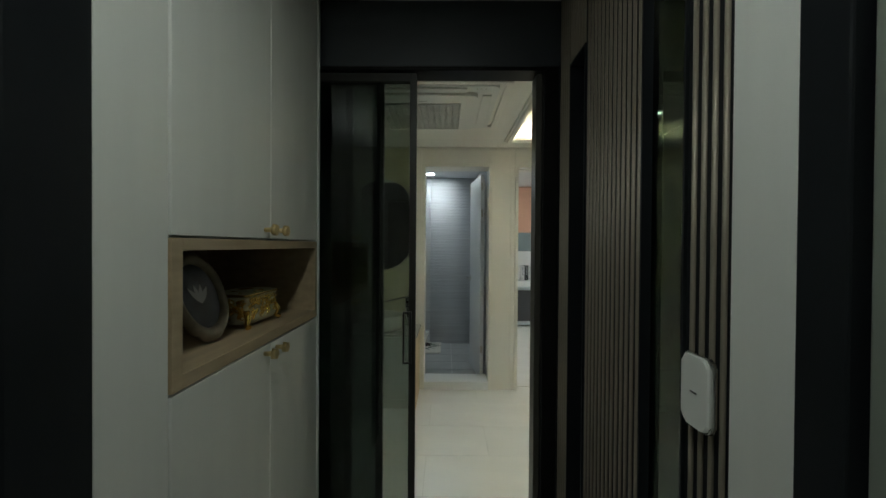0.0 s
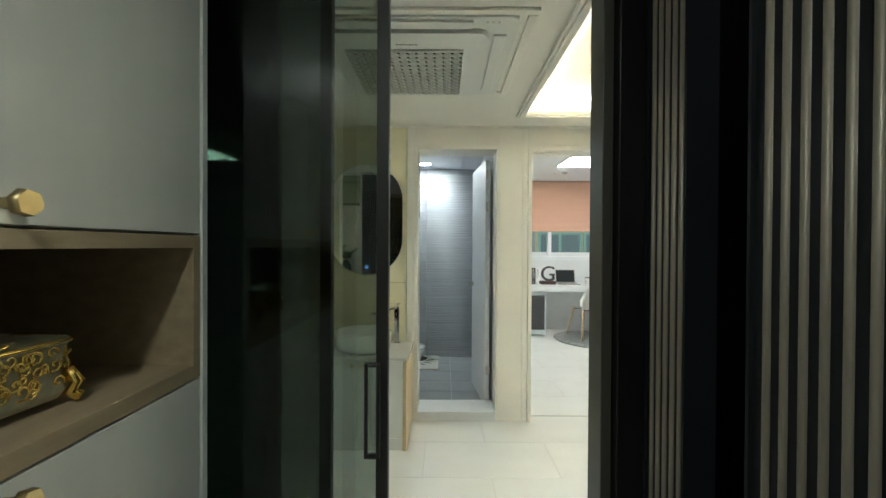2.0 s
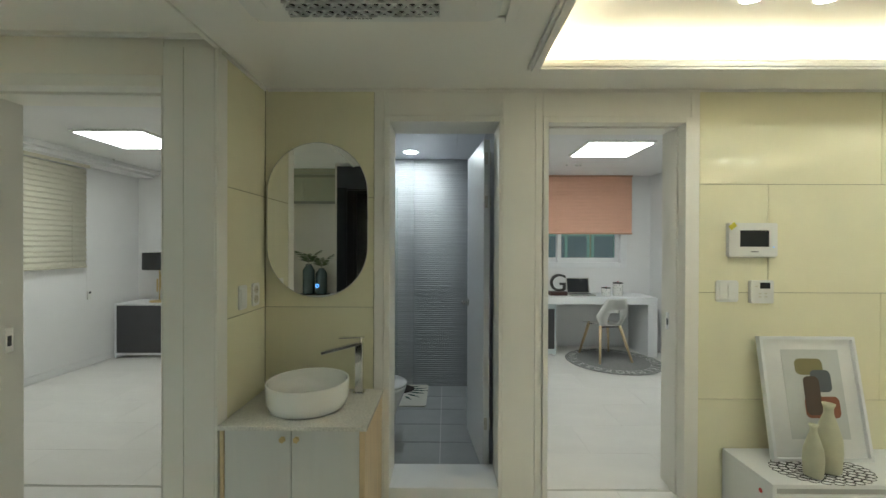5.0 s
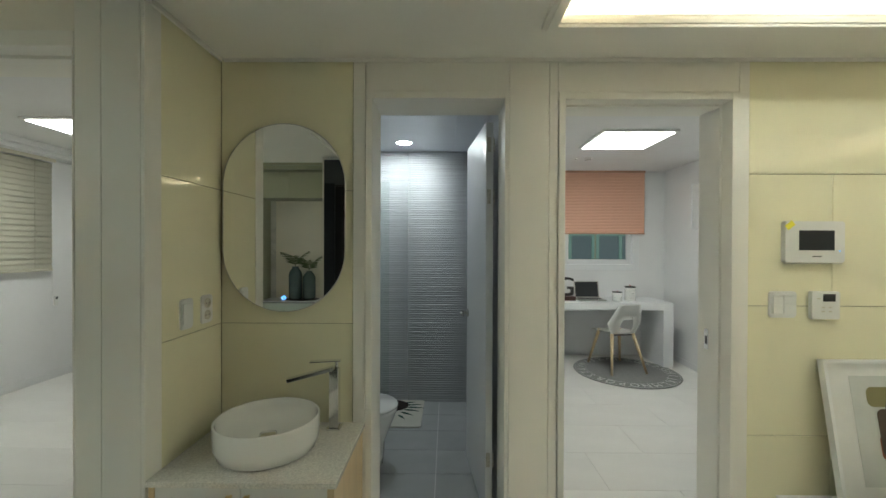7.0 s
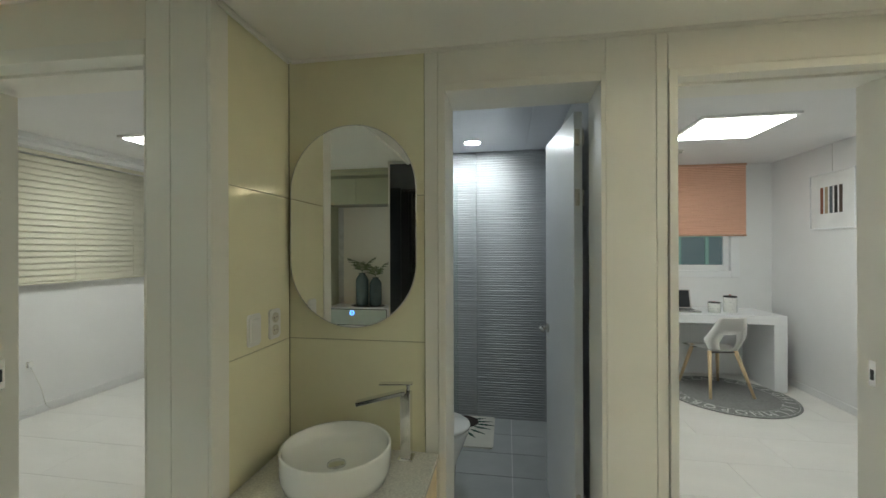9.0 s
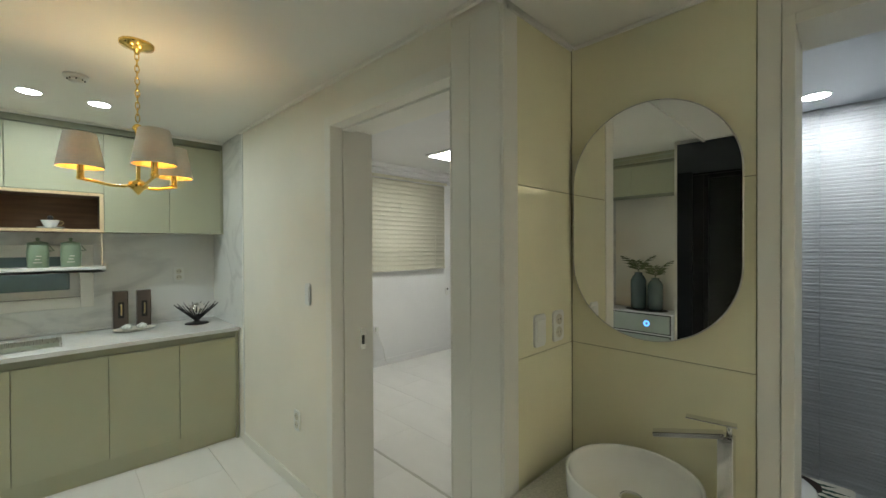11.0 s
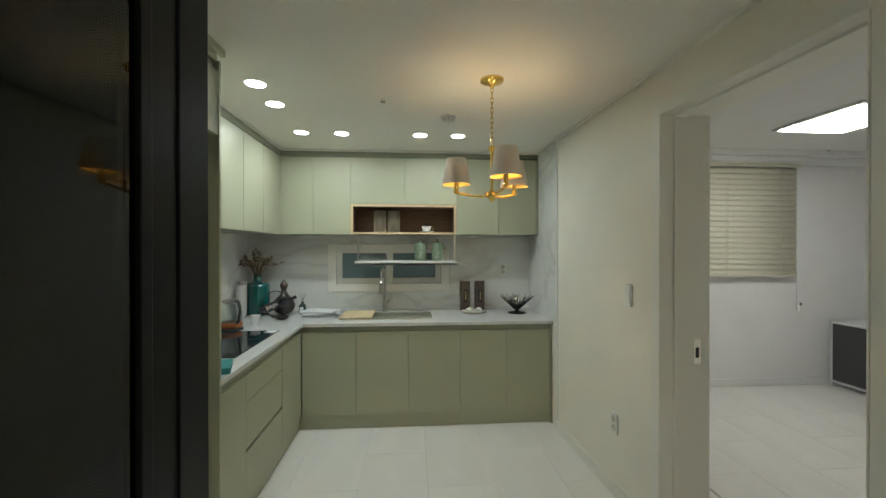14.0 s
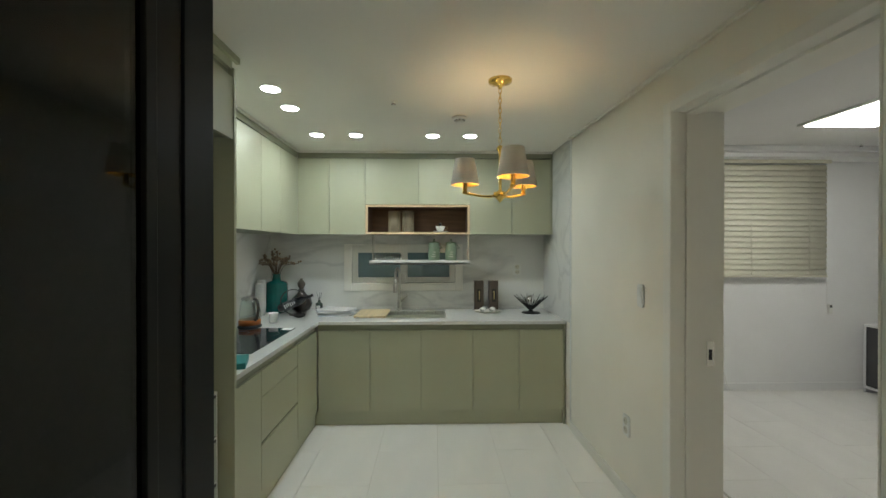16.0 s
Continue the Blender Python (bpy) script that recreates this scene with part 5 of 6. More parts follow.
def hob():
    h = thing("induction_hob", (0, 0, 0), "black glass induction hob let into the worktop", "hob")
    part("glass", box(-2.93, -2.22, 1.19, 1.66, CT + 0.0005, CT + 0.006, 0.002), SCREEN, h)
    part("marking", joined([tube([(x + 0.085 * math.cos(a), y + 0.085 * math.sin(a), CT + 0.0065) for a in (2 * math.pi * k / 32 for k in range(32))], 0.0008, 4, closed=True) for x, y in ((-2.72, 1.32), (-2.72, 1.53), (-2.40, 1.42))]), GREYP, h)
    part("sticker", box(-2.92, -2.85, 1.58, 1.655, CT + 0.0062, CT + 0.0068), PAPERW, h)


hob()


def kettle():
    k = thing("kettle", (-3.0, 1.29, CT), "glass kettle with steel lid and orange base", "kettle")
    part("stand", lathe([(0.085, 0.0), (0.085, 0.012), (0.078, 0.02)], n=32), BLK, k)
    part("base", lathe([(0.078, 0.021), (0.079, 0.05), (0.077, 0.06)], n=32), ORANGE, k, "burnt orange base band")
    part("body", lathe([(0.077, 0.061), (0.076, 0.11), (0.064, 0.19), (0.058, 0.205), (0.056, 0.205), (0.061, 0.19), (0.073, 0.11), (0.074, 0.062)], n=32), CGLASS, k, "clear glass jug")
    part("lid", lathe([(0.059, 0.206), (0.058, 0.222), (0.03, 0.232), (0.001, 0.234)], n=32), STEEL, k)
    part("handle", tube([(0.045, 0.05, 0.22), (0.07, 0.085, 0.215), (0.08, 0.10, 0.15), (0.07, 0.085, 0.075), (0.055, 0.065, 0.06)], 0.01, 8), BLK, k)
    part("spout", rod((-0.045, -0.045, 0.19), (-0.06, -0.06, 0.21), 0.018, 0.01, 10), STEEL, k)


kettle()


def cup_stack(x, y, n, label):
    c = thing("paper_cups", (x, y, CT), label, "cups")
    for i in range(n):
        part("cup", lathe([(0.027, 0.0), (0.0365, 0.078), (0.038, 0.08), (0.0355, 0.08), (0.026, 0.004)], (0, 0, 0.013 * i), 24), PAPERW, c)


cup_stack(-3.47, 1.16, 17, "tall stack of white paper cups on the worktop")
cup_stack(-3.56, 1.14, 19, "second tall stack of white paper cups")
cup_stack(-3.17, 1.40, 1, "single white paper cup on the worktop")


def teal_vase():
    v = thing("teal_vase", (-3.68, 1.225, CT), "ribbed teal glass vase with cotton twigs", "vase")
    n = 48
    prof = [(0.08, 0), (0.096, 0.015), (0.101, 0.12), (0.100, 0.262), (0.088, 0.285), (0.04, 0.298), (0.032, 0.345), (0.042, 0.36), (0.037, 0.36), (0.025, 0.34)]
    loops = [[(r * (1 + 0.022 * math.cos(16 * a) * (r > 0.06)) * math.cos(a), r * (1 + 0.022 * math.cos(16 * a) * (r > 0.06)) * math.sin(a), z) for a in (2 * math.pi * i / n for i in range(n))] for r, z in prof]
    part("body", rings(bmesh.new(), loops), TEAL, v)
    rnd = random.Random(4)
    tw, co = bmesh.new(), bmesh.new()
    for i in range(20):
        a, s = rnd.uniform(0, 6.28), rnd.uniform(0.05, 0.24)
        top = Vector((s * math.cos(a), s * math.sin(a), rnd.uniform(0.44, 0.58)))
        mid = Vector((top.x * 0.35, top.y * 0.35, 0.44))
        tube([(0, 0, 0.31), mid, top], 0.0032, 5, tw)
        for k in range(6):
            q = mid.lerp(top, rnd.uniform(0.3, 1.0)) + Vector((rnd.uniform(-0.02, 0.02), rnd.uniform(-0.02, 0.02), rnd.uniform(0, 0.02)))
            r = rnd.uniform(0.007, 0.013)
            lathe([(r * 0.3, -r), (r * 0.9, -r * 0.5), (r, 0.1 * r), (r * 0.6, r * 0.8), (0.001, r)], q, 8, co)
    part("twigs", tw, TWIG, v, "thin brown twigs")
    part("cotton", co, COTTON, v, "small pinkish cotton bolls")


teal_vase()


def bottle_holder():
    h = thing("wine_bottle_holder", (-3.55, 1.45, CT), "round wire holder with a dark wine bottle", "bottle holder")
    part("hoop", tube([(0.02 * math.cos(a), -0.02 + 0.125 * math.cos(a), 0.115 + 0.112 * math.sin(a)) for a in (2 * math.pi * i / 36 for i in range(36))], 0.004, 8, closed=True), DARKM, h)
    part("foot", lathe([(0.06, 0), (0.06, 0.006), (0.02, 0.012)], n=24), BRONZE, h)
    b = thing("wine_bottle", (-3.55, 1.43, CT + 0.105), "dark wine bottle with a printed label lying in the holder", "bottle")
    bm = lathe([(0.03, -0.14), (0.037, -0.13), (0.0375, 0.05), (0.03, 0.085), (0.015, 0.11), (0.013, 0.17), (0.015, 0.172), (0.015, 0.185), (0.001, 0.186)], n=28)
    m = Matrix.Rotation(radians(-68), 4, "X")
    bm.transform(m)
    part("glass", bm, WINE, b)
    lab = rings(bmesh.new(), [[(0.0382 * math.cos(a), 0.0382 * math.sin(a), z) for a in (radians(-80 + 10 * i) for i in range(17))] for z in (-0.09, 0.035)], False, False)
    lab.transform(m)
    lb = part("label", lab, DGREY, b, "dark printed label")
    bars = boxes([(0.0385, 0.0392, -0.018 + 0.004 * (i % 2), 0.02 - 0.005 * (i % 3), -0.075 + 0.018 * i, -0.066 + 0.018 * i) for i in range(6)])
    bars.transform(m)
    part("lettering_bar", bars, PAPERW, lb)
    d = thing("decanter", (-3.70, 1.45, CT), "round smoky glass decanter with an ornate stopper", "decanter")
    part("body", lathe([(0.05, 0), (0.085, 0.03), (0.10, 0.08), (0.085, 0.13), (0.045, 0.17), (0.025, 0.20), (0.028, 0.215), (0.02, 0.215)], n=32), mat("smoky_brown_glass", (0.05, 0.04, 0.035), 0.1, coat=0.5), d)
    part("stopper", lathe([(0.018, 0.216), (0.024, 0.23), (0.034, 0.25), (0.036, 0.27), (0.026, 0.29), (0.014, 0.30), (0.012, 0.315), (0.001, 0.32)], n=14), BROWNT, d)
    o = thing("reed_diffuser", (-3.72, 1.61, CT), "small glass reed diffuser with dark sticks", "diffuser")
    part("bottle", lathe([(0.03, 0), (0.032, 0.005), (0.032, 0.075), (0.014, 0.09), (0.012, 0.108), (0.001, 0.108)], n=24), mat("green_grey_bottle", (0.06, 0.085, 0.07), 0.12), o)
    part("label", box(0.0315, 0.033, -0.017, 0.017, 0.018, 0.06), PAPERW, o)
    part("stick", joined([rod((0, 0, 0.1), (dx, dy, 0.185), 0.0018, n=6) for dx, dy in ((0.01, -0.02), (-0.01, 0.025), (0.012, 0.012))]), BLK, o)
    f = thing("small_dish", (-3.40, 1.53, CT), "small dark bowl with trinkets on the worktop", "dish")
    part("bowl", lathe([(0.02, 0), (0.045, 0.012), (0.052, 0.03), (0.049, 0.03), (0.04, 0.014), (0.001, 0.006)], n=28), DARKM, f)


bottle_holder()


def papers():
    rnd = random.Random(2)
    for i in range(8):
        a = rnd.uniform(-16, 16)
        b = box(-0.105, 0.105, -0.15, 0.15, 0, 0.006, 0.001)
        b.transform(Matrix.Translation((-3.56 + rnd.uniform(-0.012, 0.012), 1.815 + rnd.uniform(-0.01, 0.02), CT + 0.0005 + 0.0064 * i)) @ Matrix.Rotation(radians(a), 4, "Z"))
        solid("paper_folder", b, PAPERW if i % 2 else mat("pale_blue_paper", (0.55, 0.58, 0.63), 0.8), "white paper folder in a loose stack", "papers", group="stacked papers")
    b = box(-0.09, 0.09, -0.07, 0.07, 0, 0.03, 0.002)
    b.transform(Matrix.Translation((-2.0, 1.66, CT + 0.0005)) @ Matrix.Rotation(radians(20), 4, "Z"))
    solid("notebook", b, mat("teal_cover", (0.02, 0.20, 0.20), 0.5), "teal notebook on the worktop", "book")


papers()


def counter_right():
    for y in (3.13, 3.27):
        c = thing("tin_canister", (-3.74, y, CT), "tall brown canister with an embossed handle", "canister", "brown canisters")
        part("body", prism(rrect(0.088, 0.088, 0.012), 0.29, None, 0.002), BROWNT, c)
        part("plate", box(0.0445, 0.0465, -0.018, 0.018, 0.09, 0.21, 0.0008), DARKM, c)
        part("handle", tube([(0.046, 0, 0.19), (0.06, 0, 0.185), (0.062, 0, 0.15), (0.058, 0, 0.12), (0.046, 0, 0.115)], 0.005, 8), BRASS, c)
    p = thing("plate", (-3.62, 3.20, CT), "pale oval plate with two white rosettes", "plate")
    part("dish", lathe([(0.07, 0.0), (0.12, 0.012), (0.13, 0.02), (0.127, 0.022), (0.07, 0.006), (0.001, 0.005)], n=40, sx=0.6), BEIGE, p)
    for y in (-0.045, 0.045):
        bm = bmesh.new()
        for k in range(9):
            a = k * 2.4
            r = 0.004 * k ** 0.8
            lathe([(0.006, -0.016), (0.017, -0.005), (0.016, 0.008), (0.006, 0.016)], (r * math.cos(a), y + r * math.sin(a), 0.026 + 0.012 * (1 - k / 9)), 8, bm)
        part("rosette", bm, CERAM, p, "white ceramic rosette")
    b = thing("twig_bowl", (-3.60, 3.60, CT), "black bowl of radiating spikes with a mirror ball", "bowl")
    sp = bmesh.new()
    for i in range(30):
        a = 2 * math.pi * i / 30
        k = 1.0 if i % 2 else 0.86
        rod((0.02 * math.cos(a), 0.02 * math.sin(a), 0.035), (0.155 * k * math.cos(a), 0.155 * k * math.sin(a), 0.15 * k + 0.01), 0.0045, 0.0028, 6, sp)
    part("spikes", sp, BLK, b, "black metal spikes")
    part("foot", lathe([(0.085, 0.0), (0.08, 0.008), (0.03, 0.014), (0.012, 0.035), (0.02, 0.05)], n=24), BLK, b)
    part("ball", lathe([(0.06 * math.sin(math.pi * k / 12) + 0.0005, 0.11 - 0.06 * math.cos(math.pi * k / 12)) for k in range(13)], n=28), CHROME, b, "mirrored ball")
    for y in (2.325, 2.455):
        t = thing("cane_canister", (-3.70, y, 1.6065), "woven cane canister on the open shelf", "canister", "cane canisters")
        part("body", lathe([(0.05, 0), (0.05, 0.17), (0.046, 0.17)], n=32), INKD, t)
        t.scale = (1.05, 1.05, 1.2)
        wv = bmesh.new()
        for r in range(6):
            for k in range(14):
                a = 2 * math.pi * (k + 0.5 * (r % 2)) / 14
                ca, sa = math.cos(a), math.sin(a)
                tube([(0.0515 * ca - sa * 0.009 * math.cos(q), 0.0515 * sa + ca * 0.009 * math.cos(q), 0.017 + r * 0.0275 + 0.011 * math.sin(q)) for q in (2 * math.pi * j / 8 for j in range(8))], 0.0021, 4, wv, True)
        part("weave", wv, WICK, t, "pale woven cane rings")
    s = thing("teacup", (-3.70, 2.76, 1.6065), "white teacup and saucer with a gold rim", "cup")
    part("saucer", lathe([(0.03, 0), (0.06, 0.008), (0.072, 0.014), (0.07, 0.016), (0.001, 0.006)], n=36), CERAM, s)
    cu = part("cup", lathe([(0.022, 0.012), (0.035, 0.025), (0.045, 0.055), (0.048, 0.062), (0.046, 0.062), (0.033, 0.027), (0.001, 0.018)], n=36), CERAM, s)
    part("handle", tube([(0, 0.044, 0.055), (0, 0.062, 0.055), (0, 0.066, 0.042), (0, 0.055, 0.03), (0, 0.036, 0.028)], 0.003, 6), BRASS, cu)
    part("infuser", lathe([(0.012, 0.06), (0.016, 0.075), (0.012, 0.09), (0.001, 0.095)], n=16), DARKM, s)


counter_right()

# ---- study ----


def desk():
    d = thing("desk", (0, 0, 0), "thick white lacquer desk with a slab leg", "desk")
    part("top", box(1.30, 3.03, 7.22, 7.785, 0.685, 0.775, 0.003), DESK, d)
    part("slab_leg", box(2.91, 3.03, 7.22, 7.785, 0.0, 0.684, 0.003), DESK, d)
    part("back_panel", box(1.30, 2.909, 7.765, 7.785, 0.02, 0.684), DESK, d)
    c = thing("desk_cabinet", (0, 0, 0), "white cabinet with a charcoal door under the desk", "cabinet")
    part("body", box(1.32, 1.745, 7.27, 7.76, 0.03, 0.68, 0.003), mat("pale_blue_white", (0.62, 0.68, 0.71), 0.35), c)
    part("door", box(1.345, 1.72, 7.255, 7.269, 0.10, 0.62, 0.002), DGREY, c, "charcoal door")
    part("foot", boxes([(1.33, 1.36, 7.29, 7.32, 0, 0.03), (1.71, 1.74, 7.29, 7.32, 0, 0.03), (1.33, 1.36, 7.72, 7.75, 0, 0.03), (1.71, 1.74, 7.72, 7.75, 0, 0.03)]), DESK, c)


desk()
DT = 0.7755


def desk_things():
    for i, (x, w, h, m, s, c) in enumerate(((1.50, 0.05, 0.25, PAPERW, "BOOK 1", BLK), (1.56, 0.055, 0.255, BLK, "BOOK 2", PAPERW), (1.622, 0.05, 0.25, PAPERW, "BOOK !", BLK))):
        b = thing("book", (x, 7.42, DT), "upright %s book on the desk" % ("black" if m is BLK else "white"), "book", "upright books")
        part("cover", box(0, w, 0, 0.17, 0, h, 0.002), m, b)
        part("pages", box(0.004, w - 0.004, 0.003, 0.171, 0.004, h + 0.0005), PAPERW, b)
        for k, ch in enumerate(s):
            if ch != " ":
                lt = lettering(ch, 0.042)
                lt.transform(Matrix.Translation((w / 2 - 0.015, -0.0012, h - 0.05 - 0.038 * k)) @ FRONT_Y)
                part("lettering", lt, c, b)
    k = solid("book", box(1.70, 1.925, 7.38, 7.54, DT, DT + 0.05, 0.003), mat("maroon_cover", (0.06, 0.025, 0.02), 0.5), "thick dark maroon book lying flat", "book")
    g = lettering("G", 0.33, 0.02)
    g.transform(Matrix.Translation((1.70, 7.47, DT + 0.053)) @ FRONT_Y)
    zs = min(v.co.z for v in g.verts)
    g.transform(Matrix.Translation((0, 0, DT + 0.0505 - zs)))
    solid("letter_ornament", g, mat("black_letter", (0.03, 0.028, 0.026), 0.5), "large black letter G ornament on a book", "ornament")
    l = thing("laptop", (2.13, 7.47, DT), "open silver laptop with a dark screen", "laptop")
    part("base", box(-0.16, 0.16, -0.13, 0.10, 0.0, 0.016, 0.004), STEEL, l)
    part("keyboard", box(-0.14, 0.14, -0.03, 0.08, 0.0155, 0.0175), DGREY, l)
    t = Matrix.Translation((0, 0.10, 0.014)) @ Matrix.Rotation(radians(-14), 4, "X")
    for nm, bm, m in (("lid", box(-0.16, 0.16, 0, 0.008, 0, 0.215, 0.003), STEEL), ("screen", box(-0.145, 0.145, -0.0015, 0.0002, 0.012, 0.203), SCREEN)):
        bm.transform(t)
        part(nm, bm, m, l)
    for x, y, h, r in ((2.44, 7.40, 0.12, 0.058), (2.61, 7.43, 0.19, 0.062)):
        j = thing("patterned_jar", (x, y, DT), "white jar with a black speckled pattern and dark lid", "jar", "patterned jars")
        part("body", lathe([(r * 0.92, 0), (r, 0.006), (r, h * 0.82), (r * 0.95, h * 0.85)], n=28), CERAM, j)
        part("lid", lathe([(r * 1.02, h * 0.85), (r * 1.02, h * 0.92), (r * 0.3, h * 0.94), (r * 0.12, h * 0.95)], n=28), BLK, j)
        part("lid_knob", lathe([(0.008, h * 0.95), (0.012, h * 0.98), (0.008, h), (0.001, h * 1.01)], n=16), RED, j)
        rnd = random.Random(int(x * 100))
        bm = bmesh.new()
        for q in range(60):
            a, z = rnd.uniform(0, 6.28), rnd.uniform(0.012, h * 0.78)
            ca, sa = math.cos(a), math.sin(a)
            e = rnd.uniform(0.003, 0.007)
            vs = [bm.verts.new(((r + 0.0006) * ca - sa * u, (r + 0.0006) * sa + ca * u, z + w)) for u, w in ((-e, 0), (0, -e * 0.6), (e, 0), (0, e * 0.6))]
            bm.faces.new(vs)
        part("speckles", bm, BLK, j)


desk_things()


def shell_chair():
    c = thing("shell_chair", (2.345, 7.20, 0), "white moulded shell chair with a cut-out back and wooden legs", "chair", "", 9)
    bm = bmesh.new()
    lerp = lambda pts, s: next(b0 + (b1 - b0) * (s - a0) / (a1 - a0) for (a0, b0), (a1, b1) in zip(pts, pts[1:]) if s <= a1 + 1e-9)
    rows = [(0, 0.0), (0, 0.12), (0, 0.4), (0, 0.7), (0, 0.9)] + [(1, s) for s in (0.0, 0.06, 0.13, 0.26, 0.36, 0.5, 0.64, 0.74, 0.88, 0.97, 1.0)]
    grid = []
    for up, s in rows:
        if up:
            w = lerp(((0, 0.15), (0.36, 0.21), (0.97, 0.135), (1.0, 0.12)), s)
            hw = lerp(((0, 0.06), (0.06, 0.06), (0.26, 0.082), (0.5, 0.062), (1, 0.05)), s)
            y, z = -0.17 - 0.03 * math.sin(s * 1.6) - 0.08 * s, 0.445 + 0.35 * s
        else:
            w, hw = lerp(((0, 0.18), (0.12, 0.205), (0.4, 0.22), (1, 0.15)), s), lerp(((0, 0.08), (1, 0.055)), s)
            y, z = 0.24 - 0.40 * s, 0.455 - 0.018 * math.sin(math.pi * s) - 0.02 * (1 - s) ** 3
        row = []
        for u in (-w, -(w + hw) / 2, -hw, -hw / 3, hw / 3, hw, (w + hw) / 2, w):
            k = abs(u) / 0.235
            row.append(bm.verts.new((u, y + (0.09 * k * k * (1 - 0.5 * s) if up else 0), z + (0 if up else 0.05 * k ** 3 * s))))
        grid.append(row)
    for j in range(len(rows) - 1):
        for i in range(7):
            if rows[j][0] and 0.06 <= rows[j][1] < 0.5 and 2 <= i <= 4:
                continue
            f = bm.faces.new((grid[j][i], grid[j][i + 1], grid[j + 1][i + 1], grid[j + 1][i]))
            f.smooth = True
    bmesh.ops.solidify(bm, geom=bm.faces[:], thickness=0.011)
    part("shell", bm, PLAST, c, "white plastic shell")
    for sx in (-1, 1):
        for y0, y1 in ((0.15, 0.262), (-0.12, -0.262)):
            part("leg", rod((sx * 0.13, y0, 0.44), (sx * 0.215, y1, 0.0), 0.020, 0.0125, 12), LOAK, c, "tapered ash leg")
    part("leg_bracket", box(-0.14, 0.14, -0.13, -0.10, 0.418, 0.431), GREYP, c)
    part("leg_bracket", box(-0.14, 0.14, 0.13, 0.16, 0.415, 0.428), GREYP, c)


shell_chair()


def alphabet_rug():
    r = thing("alphabet_rug", (2.40, 7.08, 0.001), "round grey rug with pale alphabet letters round its edge", "rug")
    part("rug_base", lathe([(0.565, 0), (0.57, 0.005), (0.565, 0.009), (0.001, 0.009)], n=96), RUG, r)
    for i, ch in enumerate("ABCDEFGHIJKLMNOPQRSTUVWXYZ"):
        a = 90 - i * 360 / 26
        b = lettering(ch, 0.125, 0.0008)
        xs = [v.co.x for v in b.verts]
        b.transform(Matrix.Rotation(radians(a - 90), 4, "Z") @ Matrix.Translation((-(min(xs) + max(xs)) / 2, 0.445, 0.0102)))
        part("letter", b, RUGL, r)
    part("ring", joined([tube([(q * math.cos(a), q * math.sin(a), 0.009) for a in (2 * math.pi * k / 72 for k in range(72))], 0.002, 4, closed=True) for q in (0.43, 0.55)]), RUGL, r)


alphabet_rug()


def pleated_blind():
    b = thing("pleated_blind", (0, 0, 0), "salmon pleated blind, lowered half over the window", "blind")
    x0, x1, z0, z1, y = 1.08, 2.945, 1.625, 2.415, 7.76
    part("head_rail", box(x0 - 0.002, x1 + 0.002, y - 0.02, y + 0.035, z1, z1 + 0.025, 0.002), mat("salmon_rail", (0.55, 0.32, 0.22), 0.4), b)
    bm = bmesh.new()
    n = 80
    prev = None
    for k in range(n + 1):
        z = z1 - (z1 - z0) * k / n
        yy = y + (0.0045 if k % 2 else -0.0045)
        cur = [bm.verts.new((x0, yy, z)), bm.verts.new((x1, yy, z))]
        if prev:
            bm.faces.new((prev[0], prev[1], cur[1], cur[0]))
        prev = cur
    part("fabric", bm, PINK, b)
    part("bottom_rail", box(x0, x1, y - 0.013, y + 0.013, z0 - 0.02, z0 - 0.001, 0.003), bpy.data.materials["salmon_rail"], b)


pleated_blind()


def study_window():
    w = tagged(thing("window_2", (0, SY, 0), "white sliding window looking on to a building", "window"), kind="structure")
    x0, x1, z0, z1 = SW0, SW1, SWZ0, SWZ1
    part("window_frame", boxes([(x0 - 0.03, x0 + 0.06, -0.014, 0.15, z0 - 0.03, z1), (x1 - 0.06, x1 + 0.03, -0.014, 0.15, z0 - 0.03, z1), (x0 + 0.06, x1 - 0.06, -0.014, 0.15, z0 - 0.03, z0 + 0.05), (x0 + 0.06, x1 - 0.06, -0.014, 0.15, z1 - 0.05, z1)], 0.004), DESK, w)
    xm = 1.94
    for a, b, y in ((x0 + 0.06, xm + 0.03, 0.08), (xm - 0.03, x1 - 0.06, 0.03)):
        s = part("sash", boxes([(a, a + 0.06, y, y + 0.035, z0 + 0.05, z1 - 0.05), (b - 0.06, b, y, y + 0.035, z0 + 0.05, z1 - 0.05), (a + 0.06, b - 0.06, y, y + 0.035, z0 + 0.05, z0 + 0.115), (a + 0.06, b - 0.06, y, y + 0.035, z1 - 0.11, z1 - 0.05)], 0.003), DESK, w)
        p = part("pane", box(a + 0.06, b - 0.06, y + 0.015, y + 0.02, z0 + 0.115, z1 - 0.11), CGLASS, s, "clear pane")
        p.visible_shadow = False


study_window()


